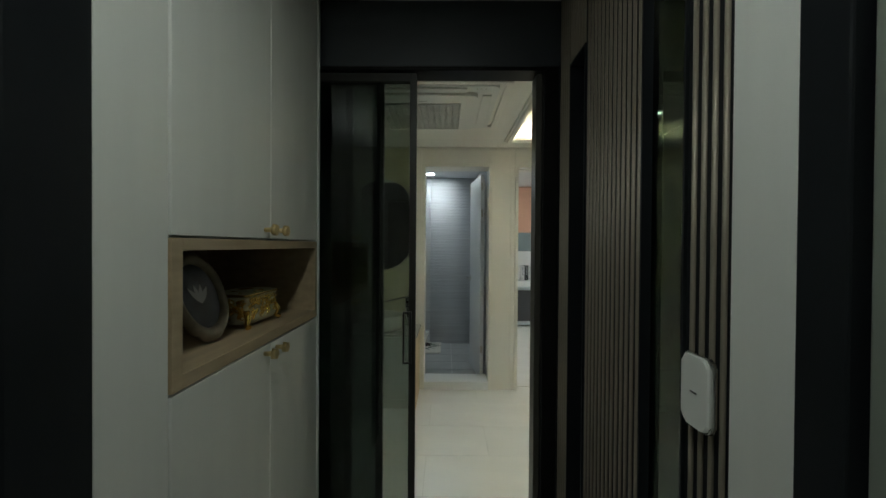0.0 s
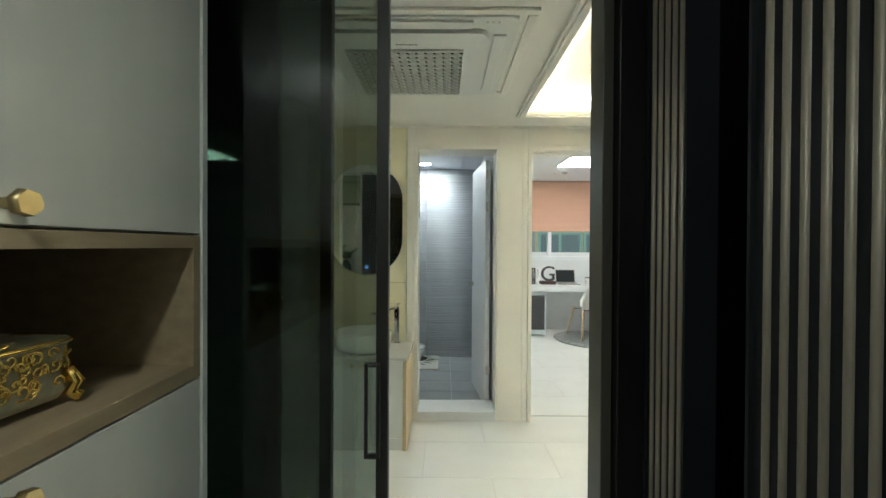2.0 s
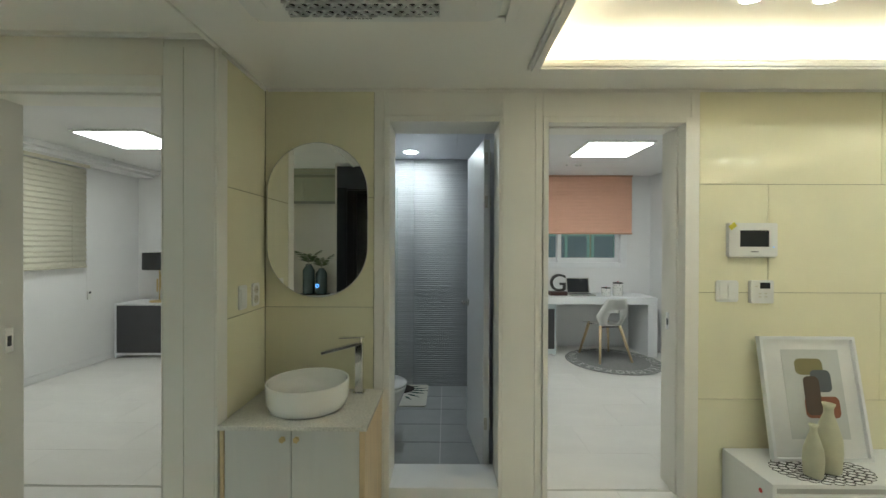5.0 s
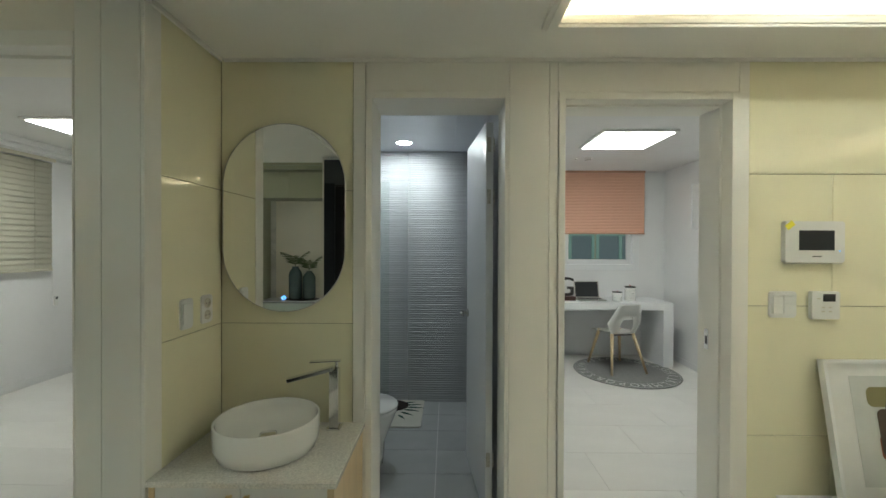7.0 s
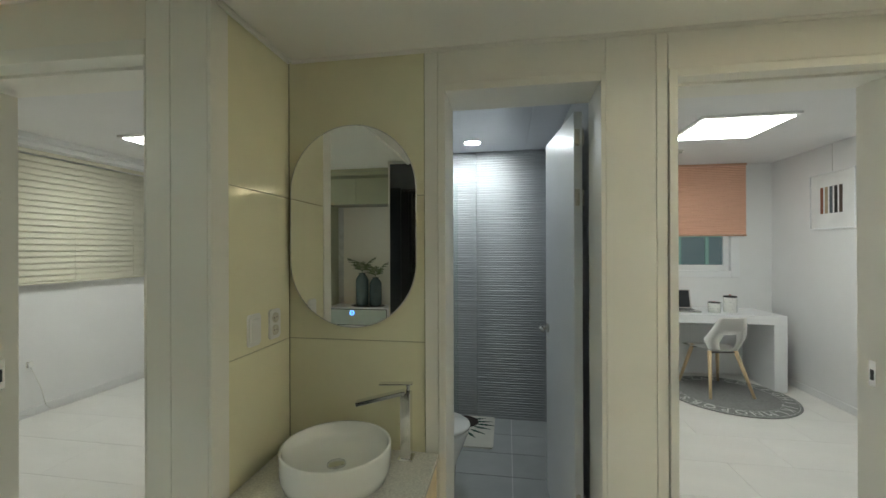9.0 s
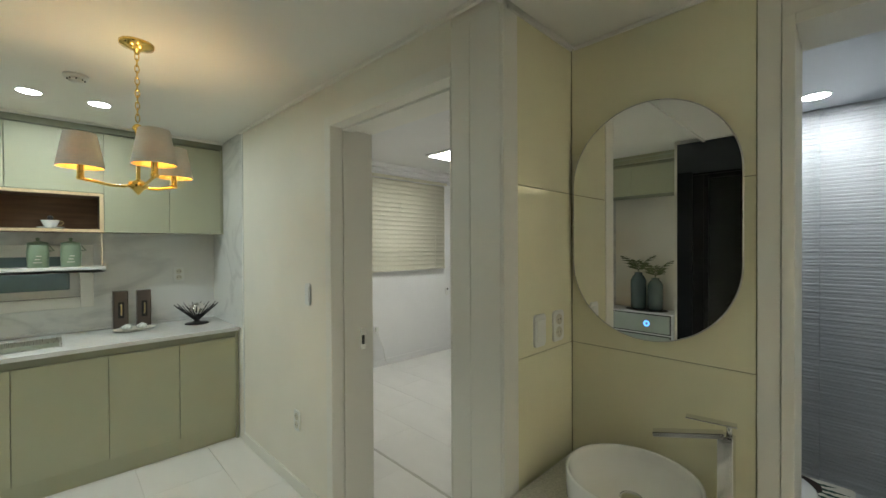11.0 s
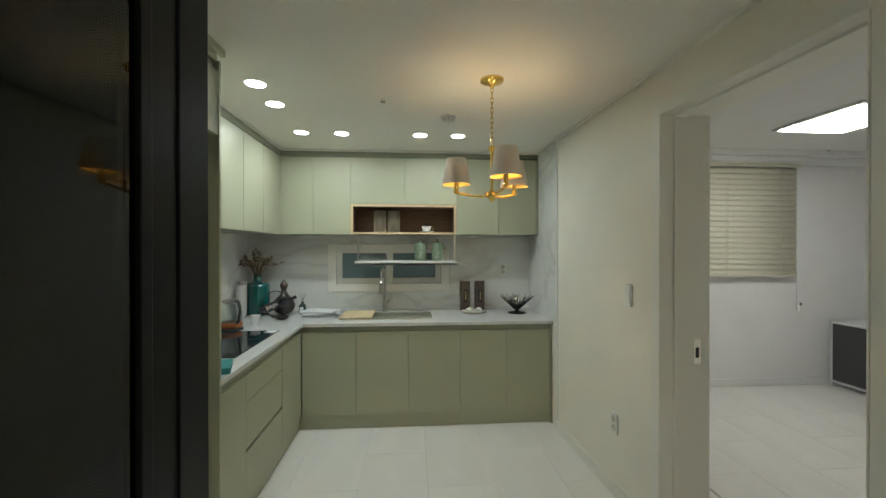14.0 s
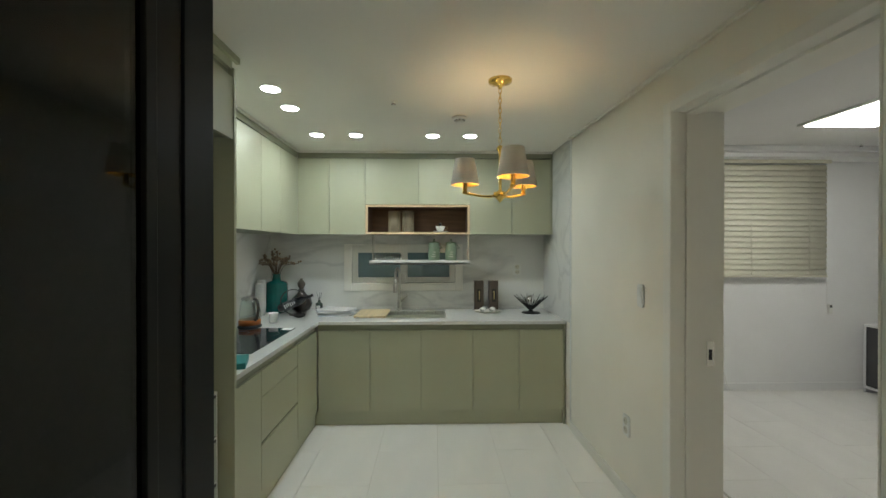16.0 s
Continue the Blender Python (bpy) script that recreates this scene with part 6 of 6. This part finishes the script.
def neighbour_building():
    h = thing("neighbour_building", (2.5, 14.0, -4), "ochre and grey plastered apartment building outside the window", "building")
    part("wall", boxes([(-8, 0.6, 0, 0.3, 0, 12)]), mat("grey_render", (0.28, 0.31, 0.30), 0.9, var=0.08), h, "grey plaster wall")
    part("wall", boxes([(0.6, 9, 0, 0.3, 0, 12)]), mat("ochre_render", (0.46, 0.42, 0.27), 0.9, var=0.08), h, "ochre plaster wall")
    part("roof", box(-8.1, 9.1, -0.1, 4, 12, 12.3), GREYP, h)
    fm, gm = mat("green_window_frame", (0.22, 0.40, 0.33), 0.5), mat("dim_pane", (0.14, 0.20, 0.22), 0.1)
    for zz in (1.2, 4.55, 7.9):
        for xx in (-6.5, -4.0, -2.0, 0.7, 2.15, 5.5):
            f = part("window", boxes([(xx, xx + 1.4, -0.05, 0.0, zz, zz + 0.08), (xx, xx + 1.4, -0.05, 0, zz + 1.2, zz + 1.28), (xx, xx + 0.08, -0.05, 0, zz + 0.08, zz + 1.2), (xx + 1.32, xx + 1.4, -0.05, 0, zz + 0.08, zz + 1.2), (xx + 0.66, xx + 0.74, -0.05, 0, zz + 0.08, zz + 1.2)]), fm, h)
            part("pane", box(xx + 0.08, xx + 1.32, -0.02, -0.005, zz + 0.08, zz + 1.2), gm, f)


neighbour_building()
struct("ground", box(-300, 300, 9, 600, -4.3, -4.0), mat("asphalt", (0.05, 0.05, 0.05), 0.9), "asphalt street outside")


def wall_picture():
    p = thing("framed_picture", (SX1, 6.93, 1.91), "white framed print of coloured bars hanging on the wall", "picture")
    part("backing", box(-0.012, -0.001, -0.25, 0.25, -0.255, 0.255), PAPERW, p)
    for r in ((-0.022, -0.001, -0.265, -0.25, -0.27, 0.27), (-0.022, -0.001, 0.25, 0.265, -0.27, 0.27), (-0.022, -0.001, -0.25, 0.25, 0.255, 0.27), (-0.022, -0.001, -0.25, 0.25, -0.27, -0.255)):
        part("frame_bar", box(*r, 0.002), DESK, p)
    for k, m in enumerate((INKR, OAK, INKB, BLK, INKD)):
        part("bar", box(-0.0135, -0.0122, 0.10 - 0.055 * k, 0.135 - 0.055 * k, -0.12, 0.13), m, p)
    part("cord", tube([(-0.006, 0, 0.27), (-0.006, 0, 0.52)], 0.0015, 5), STEEL, p)


wall_picture()

# ---- bathroom ----


def bath_door():
    d = thing("bathroom_door", (0.578, 4.585, 0), "white bathroom door standing open on steel hinges", "door", "", 96.5)
    # leaf runs along local x
    part("leaf", box(0.0, 0.60, 0.0, 0.038, 0.02, 2.085, 0.002), BWHITE, d)
    hd = part("handle", joined([rod((0.545, 0.0, 1.0), (0.545, -0.008, 1.0), 0.026, n=24), rod((0.545, -0.008, 1.0), (0.545, -0.05, 1.0), 0.01, n=16), rod((0.55, -0.048, 1.0), (0.44, -0.05, 1.0), 0.009, 0.008, 14)]), STEEL, d, "steel lever handle")
    hd2 = part("handle", joined([rod((0.545, 0.038, 1.0), (0.545, 0.046, 1.0), 0.026, n=24), rod((0.545, 0.046, 1.0), (0.545, 0.088, 1.0), 0.01, n=16), rod((0.55, 0.086, 1.0), (0.44, 0.088, 1.0), 0.009, 0.008, 14)]), STEEL, d, "steel lever handle")
    for z in (0.28, 1.66, 1.93):
        part("hinge", joined([box(-0.0015, 0.0005, 0.012, 0.032, z, z + 0.075), rod((-0.003, -0.003, z), (-0.003, -0.003, z + 0.075), 0.004, n=12)]), STEEL, d, "steel hinge")


bath_door()


def toilet():
    t = thing("toilet", (-0.30, 5.20, TF), "white ceramic toilet with a rounded bowl", "toilet")
    prof = [(0.12, 0.0), (0.125, 0.05), (0.13, 0.15), (0.17, 0.28), (0.195, 0.36), (0.198, 0.385), (0.17, 0.385), (0.14, 0.3), (0.05, 0.22)]
    part("bowl", lathe(prof, (0.05, 0, 0), 40, sx=1.28), CERAM, t)
    part("seat", lathe([(0.20, 0.388), (0.202, 0.40), (0.195, 0.408), (0.02, 0.414), (0.001, 0.414)], (0.05, 0, 0), 40, sx=1.28), CERAM, t, "closed white seat lid")
    part("tank", box(-0.44, -0.22, -0.18, 0.18, 0.30, 0.78, 0.02), CERAM, t)
    m = thing("bath_mat", (-0.10, 5.99, TF), "cream bath mat with a brown and green pineapple motif", "mat")
    part("rug_base", prism(rrect(0.46, 0.55, 0.02), 0.012, None, 0.003), mat("cream_mat", (0.62, 0.60, 0.52), 0.95, bump=0.5, bscale=300), m)
    part("motif", prism([(0.155 * math.cos(a) - 0.065, 0.125 * math.sin(a) + 0.145) for a in (2 * math.pi * k / 40 for k in range(40))], 0.004, Matrix.Translation((0, 0, 0.0122))), mat("dark_brown_pile", (0.025, 0.015, 0.012), 0.95, var=0.3, scale=60), m, "dark brown oval motif")
    for k, (y, ang, ln) in enumerate(((0.20, 16, 0.11), (0.155, 6, 0.145), (0.11, -6, 0.15), (0.06, -16, 0.14), (0.0, -30, 0.13), (-0.06, -50, 0.10))):
        pts = [(ln * q / 8, 0.011 * math.sin(math.pi * min(1, q / 8 + 0.15)) * (1 + 0.35 * (-1) ** q)) for q in range(9)]
        b = prism(pts + [(x, -w) for x, w in reversed(pts)], 0.003)
        b.transform(Matrix.Translation((0.083 - 0.02 * abs(k - 2), y, 0.0122)) @ Matrix.Rotation(radians(ang), 4, "Z"))
        part("leaf_motif", b, mat("dark_green_pile", (0.012, 0.06, 0.04), 0.95) if k == 0 else bpy.data.materials["dark_green_pile"], m)
    g = thing("shower_screen", (TXL, 5.72, TF), "clear glass shower screen", "shower screen")
    part("pane", box(0.0, 0.62, 0, 0.008, 0.0, 2.0, 0.001), CGLASS, g)
    part("clip", boxes([(0.0, 0.03, -0.006, 0.014, 0.3, 0.36), (0.0, 0.03, -0.006, 0.014, 1.6, 1.66)]), CHROME, g)


toilet()

# ---- second bedroom ----


def venetian_blind():
    b = thing("venetian_blind", (0, 0, 0), "ivory venetian blind closed over the window", "blind")
    y0, y1, z0, z1, x = 5.10, 6.70, 1.165, 2.335, QX + 0.05
    part("head_rail", boxes([(x - 0.03, x + 0.035, y0, y1, z1 - 0.008, z1 + 0.035), (x + 0.0352, x + 0.042, y0 - 0.01, y1 + 0.01, z1 - 0.02, z1 + 0.04)], 0.002), BLINDW, b)
    prof = [(-0.031 + 0.062 * k / 8, 0.006 * math.sin(math.pi * k / 8)) for k in range(9)]
    bm = rings(bmesh.new(), [[(u, y, w) for u, w in prof] + [(u, y, w - 0.0026) for u, w in reversed(prof)] for y in (y0 + 0.004, y1 - 0.004)])
    bm.transform(Matrix.Rotation(radians(71), 4, "Y"))
    me = mesh_of("slat", bm, BLINDW)
    n = 20
    for i in range(n):
        o = new("slat", me)
        o.parent = b
        o.location = (x, 0, z0 + 0.05 + (z1 - z0 - 0.105) * i / (n - 1))
    part("bottom_rail", box(x - 0.02, x + 0.02, y0 + 0.003, y1 - 0.003, z0, z0 + 0.018, 0.003), BLINDW, b)
    for y in (y0 + 0.2, (y0 + y1) / 2, y1 - 0.2):
        part("cord", tube([(x + 0.027, y, z0 + 0.015), (x + 0.027, y, z1)], 0.0015, 5), BLINDW, b)
    part("pull_cord", tube([(x + 0.035, y1 - 0.03, 0.85), (x + 0.035, y1 - 0.03, z1)], 0.0015, 5), PLAST, b)
    w = tagged(thing("window_3", (QX, 0, 0), "white framed bedroom window behind the blind", "window"), kind="structure")
    part("window_frame", boxes([(-0.15, 0.01, QW0 - 0.03, QW0 + 0.05, QZ0 - 0.03, QZ1), (-0.15, 0.01, QW1 - 0.05, QW1 + 0.03, QZ0 - 0.03, QZ1), (-0.15, 0.01, QW0 + 0.05, QW1 - 0.05, QZ0 - 0.03, QZ0 + 0.05), (-0.15, 0.01, QW0 + 0.05, QW1 - 0.05, QZ1 - 0.05, QZ1)]), DESK, w)
    part("pane", box(-0.08, -0.075, QW0 + 0.05, QW1 - 0.05, QZ0 + 0.05, QZ1 - 0.05), mat("frosted_pane", (0.30, 0.33, 0.34), 0.3), w)
    wd = thing("cord_holder", (QX, 6.78, 0.83), "small white cord holder on the wall", "holder")
    part("body", box(0.0, 0.02, -0.02, 0.02, -0.05, 0.05, 0.004), PLAST, wd)
    part("pin", box(0.02, 0.024, -0.012, 0.012, 0.02, 0.045), DGREY, wd)


venetian_blind()


def wall_cable():
    c = thing("power_cable", (QX + 0.016, 5.6, 0), "thin white cable hanging down and lying along the baseboard", "cable")
    part("cord", tube([(0.006, -0.03, 0.46), (0.006, -0.01, 0.40), (0.02, 0.045, 0.24), (0.03, 0.075, 0.07), (0.03, 0.13, 0.012), (0.022, 0.3, 0.005), (0.02, 0.77, 0.005), (0.02, 1.46, 0.005)], 0.004, 6), PLAST, c)
    part("plug", box(-0.005, 0.02, -0.055, -0.01, 0.44, 0.49, 0.004), PLAST, c, "white plug")


wall_cable()


def dresser():
    d = thing("dresser", (-3.86, 7.07, 0), "white dresser with a black door and louvred drawers", "dresser")
    L, D, H = 1.5, 0.45, 0.69
    part("top", box(0, L, 0, D, H - 0.022, H, 0.002), DESK, d)
    part("side_panel", box(0, 0.02, 0.0, D, 0.0, H - 0.022), DESK, d)
    part("side_panel", box(L - 0.02, L, 0.0, D, 0.0, H - 0.022), DESK, d)
    part("bottom", box(0.02, L - 0.02, 0.0, D, 0.045, 0.066), DESK, d)
    part("back", box(0.02, L - 0.02, D - 0.012, D, 0.066, H - 0.022), DESK, d)
    part("divider", box(0.585, 0.605, 0.004, D - 0.012, 0.066, H - 0.022), DESK, d)
    part("door", box(0.024, 0.582, 0.002, 0.02, 0.07, H - 0.026, 0.001), DGREY, d, "flat black door")
    for i in range(7):
        z = 0.08 + i * 0.084
        bm = box(0.607, L - 0.022, 0.0, 0.016, 0, 0.05, 0.002)
        bm.transform(Matrix.Translation((0, 0.002, z)) @ Matrix.Rotation(radians(-9), 4, "X"))
        part("drawer_slat", bm, DESK, d)
    # same shade grey behind the louvres
    part("drawer_back", box(0.607, L - 0.022, 0.03, 0.04, 0.07, H - 0.024), bpy.data.materials["slat_shade_grey"], d)
    l = thing("table_lamp", (-3.42, 7.25, 0.6905), "gold table lamp with a black drum shade, unlit", "lamp")
    part("base", lathe([(0.125, 0), (0.125, 0.012), (0.11, 0.02), (0.012, 0.026)], n=40, sy=0.7), BRASS, l)
    part("stem", rod((0, 0, 0.02), (0, 0, 0.46), 0.008), BRASS, l)
    part("fin", joined([rod((0.022 * math.cos(a) + dx, 0.022 * math.sin(a), z0), (0.022 * math.cos(a) + dx, 0.022 * math.sin(a), z1), 0.009, n=8) for a, dx, z0, z1 in ((0, 0, 0.17, 0.36), (1.3, -0.02, 0.15, 0.32), (2.6, -0.02, 0.13, 0.28), (3.9, 0, 0.16, 0.30), (5.1, 0.01, 0.2, 0.39))]), BRASS, l, "stepped gold rods")
    part("shade", rings(bmesh.new(), [[(r * math.cos(t), 0.75 * r * math.sin(t), z) for t in (2 * math.pi * k / 48 for k in range(48))] for r, z in ((0.205, 0.42), (0.20, 0.64), (0.197, 0.64), (0.202, 0.42))], False, False), BLK, l, "black drum shade")
    b = solid("small_box", box(-3.02, -2.95, 7.2, 7.27, 0.6905, 0.76, 0.003), DESK, "small white box on the dresser", "box")
    s = thing("wall_socket", (QX + 0.001, 5.35, 0.42), "white socket with a trailing cable", "socket", "", 90)
    part("plate", prism(rrect(0.12, 0.075, 0.01), 0.009, FRONT_Y, 0.002), PLAST, s)
    part("plug", rod((0.02, -0.009, 0), (0.02, -0.04, 0), 0.018, 0.015, 16), PLAST, s)
    part("cable", tube([(0.02, -0.04, 0), (0.03, -0.05, -0.1), (0.05, -0.03, -0.25), (0.10, -0.03, -0.36), (0.25, -0.03, -0.408), (0.9, -0.03, -0.412)], 0.003, 6), PLAST, s)


dresser()


def jewel_box():
    j = thing("jewel_box", (-0.392, 1.737, 1.1365), "ornate ivory and gold rococo jewel box on the niche shelf", "jewel box", "", 88)
    IVORY = mat("antique_ivory", (0.38, 0.35, 0.25), 0.35, var=0.35, scale=40)
    w, d = 0.172, 0.108
    loops = []
    for s, z in ((0.9, 0.012), (1.0, 0.024), (0.93, 0.05), (0.96, 0.082), (1.02, 0.088)):
        loops.append([(x * s, y * s, z) for x, y in rrect(w, d, 0.012, 4)])
    part("body", rings(bmesh.new(), loops), IVORY, j)
    loops = []
    for s, z in ((1.04, 0.089), (1.05, 0.093), (1.0, 0.097), (0.80, 0.101), (0.5, 0.103)):
        loops.append([(x * s, y * s, z) for x, y in rrect(w, d, 0.012, 4)])
    lid = part("lid", rings(bmesh.new(), loops), IVORY, j)
    part("lid_rim", tube([(x * 1.05, y * 1.05, 0.0925) for x, y in rrect(w, d, 0.012, 4)], 0.0032, 6, closed=True), GOLD, lid)
    for sx in (-1, 1):
        for sy in (-1, 1):
            part("foot", tube([(sx * (w / 2 - 0.004), sy * (d / 2 - 0.004), 0.05), (sx * (w / 2 + 0.004), sy * (d / 2 + 0.004), 0.03), (sx * (w / 2 - 0.002), sy * (d / 2 - 0.002), 0.016), (sx * (w / 2 + 0.006), sy * (d / 2 + 0.006), 0.008)], 0.0085, 8), GOLD, j, "scrolled gold foot")
    rnd = random.Random(9)
    bm = bmesh.new()
    for q in range(190):
        u = rnd.uniform(-1, 1)
        side = rnd.randrange(4)
        z = rnd.uniform(0.03, 0.085)
        cx, cy = ((u * w * 0.42, -d / 2 * 0.98), (u * w * 0.42, d / 2 * 0.98), (-w / 2 * 0.98, u * d * 0.4), (w / 2 * 0.98, u * d * 0.4))[side]
        nx, ny = ((1, 0), (1, 0), (0, 1), (0, 1))[side]
        r = rnd.uniform(0.006, 0.012)
        a0 = rnd.uniform(0, 6.28)
        pts = [(cx + nx * r * (1 - k / 9) * math.cos(a0 + k * 0.9), cy + ny * r * (1 - k / 9) * math.cos(a0 + k * 0.9), z + r * (1 - k / 9) * math.sin(a0 + k * 0.9)) for k in range(8)]
        tube(pts, 0.0021, 5, bm)
    for q in range(110):
        x, y = rnd.uniform(-w * 0.42, w * 0.42), rnd.uniform(-d * 0.4, d * 0.4)
        r = rnd.uniform(0.006, 0.013)
        tube([(x + r * (1 - k / 9) * math.cos(k * 0.9 + q), y + r * (1 - k / 9) * math.sin(k * 0.9 + q), 0.1025 - 0.007 * (abs(x) / w + abs(y) / d)) for k in range(8)], 0.0024, 5, bm)
    part("scrollwork", bm, GOLD, j, "raised gold scrollwork")


jewel_box()

# ---- tiles, as pieces of floors and walls ----


def floor_tiles(parent, x0, x1, y0, y1, skip=None):
    L, H, gap = 0.82, 0.425, 0.0022
    cache = {}
    j = math.floor((y0 - 4.0) / H)
    while 4.0 + j * H < y1:
        ya, yb = max(y0, 4.0 + j * H), min(y1, 4.0 + (j + 1) * H)
        off = 0.485 if j % 2 == 0 else 0.075
        i = math.floor((x0 - off) / L)
        while off + i * L < x1:
            xa, xb = max(x0, off + i * L), min(x1, off + (i + 1) * L)
            if xb - xa > 0.02 and yb - ya > 0.02 and not (skip and skip(xa, xb, ya, yb)):
                key = (round(xb - xa, 3), round(yb - ya, 3))
                if key not in cache:
                    cache[key] = mesh_of("floor_tile", box(gap / 2, key[0] - gap / 2, gap / 2, key[1] - gap / 2, -0.01, 0.0), FTILE)
                o = new("floor_tile", cache[key])
                o.parent = parent
                o.location = (xa, ya, 0)
            i += 1
        j += 1


floor_tiles(floor_ob, -4.0, 4.4, KY, WY + 0.1)
floor_tiles(floor_ob, -0.7, 4.4, -0.6, KY)
floor_tiles(floor_ob, -3.93, -0.96, WY + 0.1, QY)
floor_tiles(floor_ob, SX0, SX1, WY + 0.1, SY)


def wall_tiles(parent, face, at, u0, u1, zs, joints):
    """Cream tiles on a wall. face 'y': at is the wall's y, u runs along x; face 'x': at is the wall's x, u runs along y."""
    g = 0.0015
    for r, (za, zb) in enumerate(zip(zs, zs[1:])):
        us = [u0] + sorted(j for j in joints[r % len(joints)] if u0 < j < u1) + [u1]
        for a, b in zip(us, us[1:]):
            bm = box(a + g, b - g, at - 0.009, at, za + g, zb - g, 0.001) if face == "y" else box(at, at + 0.009, a + g, b - g, za + g, zb - g, 0.001)
            part("wall_tile", bm, YTILE, parent)


part("grout_bed", boxes([(NX, -0.097, WY - 0.004, WY, 0, HC), (1.714, 3.6, WY - 0.004, WY, 0, HC)]), GROUT, wall_n)
part("grout_bed", box(NX, NX + 0.004, BY + 0.086, WY - 0.005, 0, HC), GROUT, wall_k)
wall_tiles(wall_n, "y", WY, NX + 0.010, -0.097, (0.0, 0.47, 1.078, 1.692, HC - 0.002), ((), ()))
wall_tiles(wall_k, "x", NX, BY + 0.149, WY - 0.010, (0.0, 0.47, 1.078, 1.692, HC - 0.002), ((), ()))
wall_tiles(wall_n, "y", WY, 1.714, 4.4, (0.0, 0.574, 1.169, 1.771, HC - 0.002), ((2.096, 3.296), (2.72,)))


def bath_tiles():
    fl = bpy.data.objects["floor_bath"]
    me = {}
    y = TYB
    k = 0
    xs = [TXL, -0.19, 0.27, TXR - 0.005]
    while y > WY2 + 0.02:
        yb, ya = y, max(WY2, y - 0.30)
        for a, b in zip(xs, xs[1:]):
            o = part("floor_tile", box(a + 0.003, b - 0.003, ya + 0.003, yb - 0.003, TF - 0.01, TF), GFLOOR, fl)
        y -= 0.30


bath_tiles()
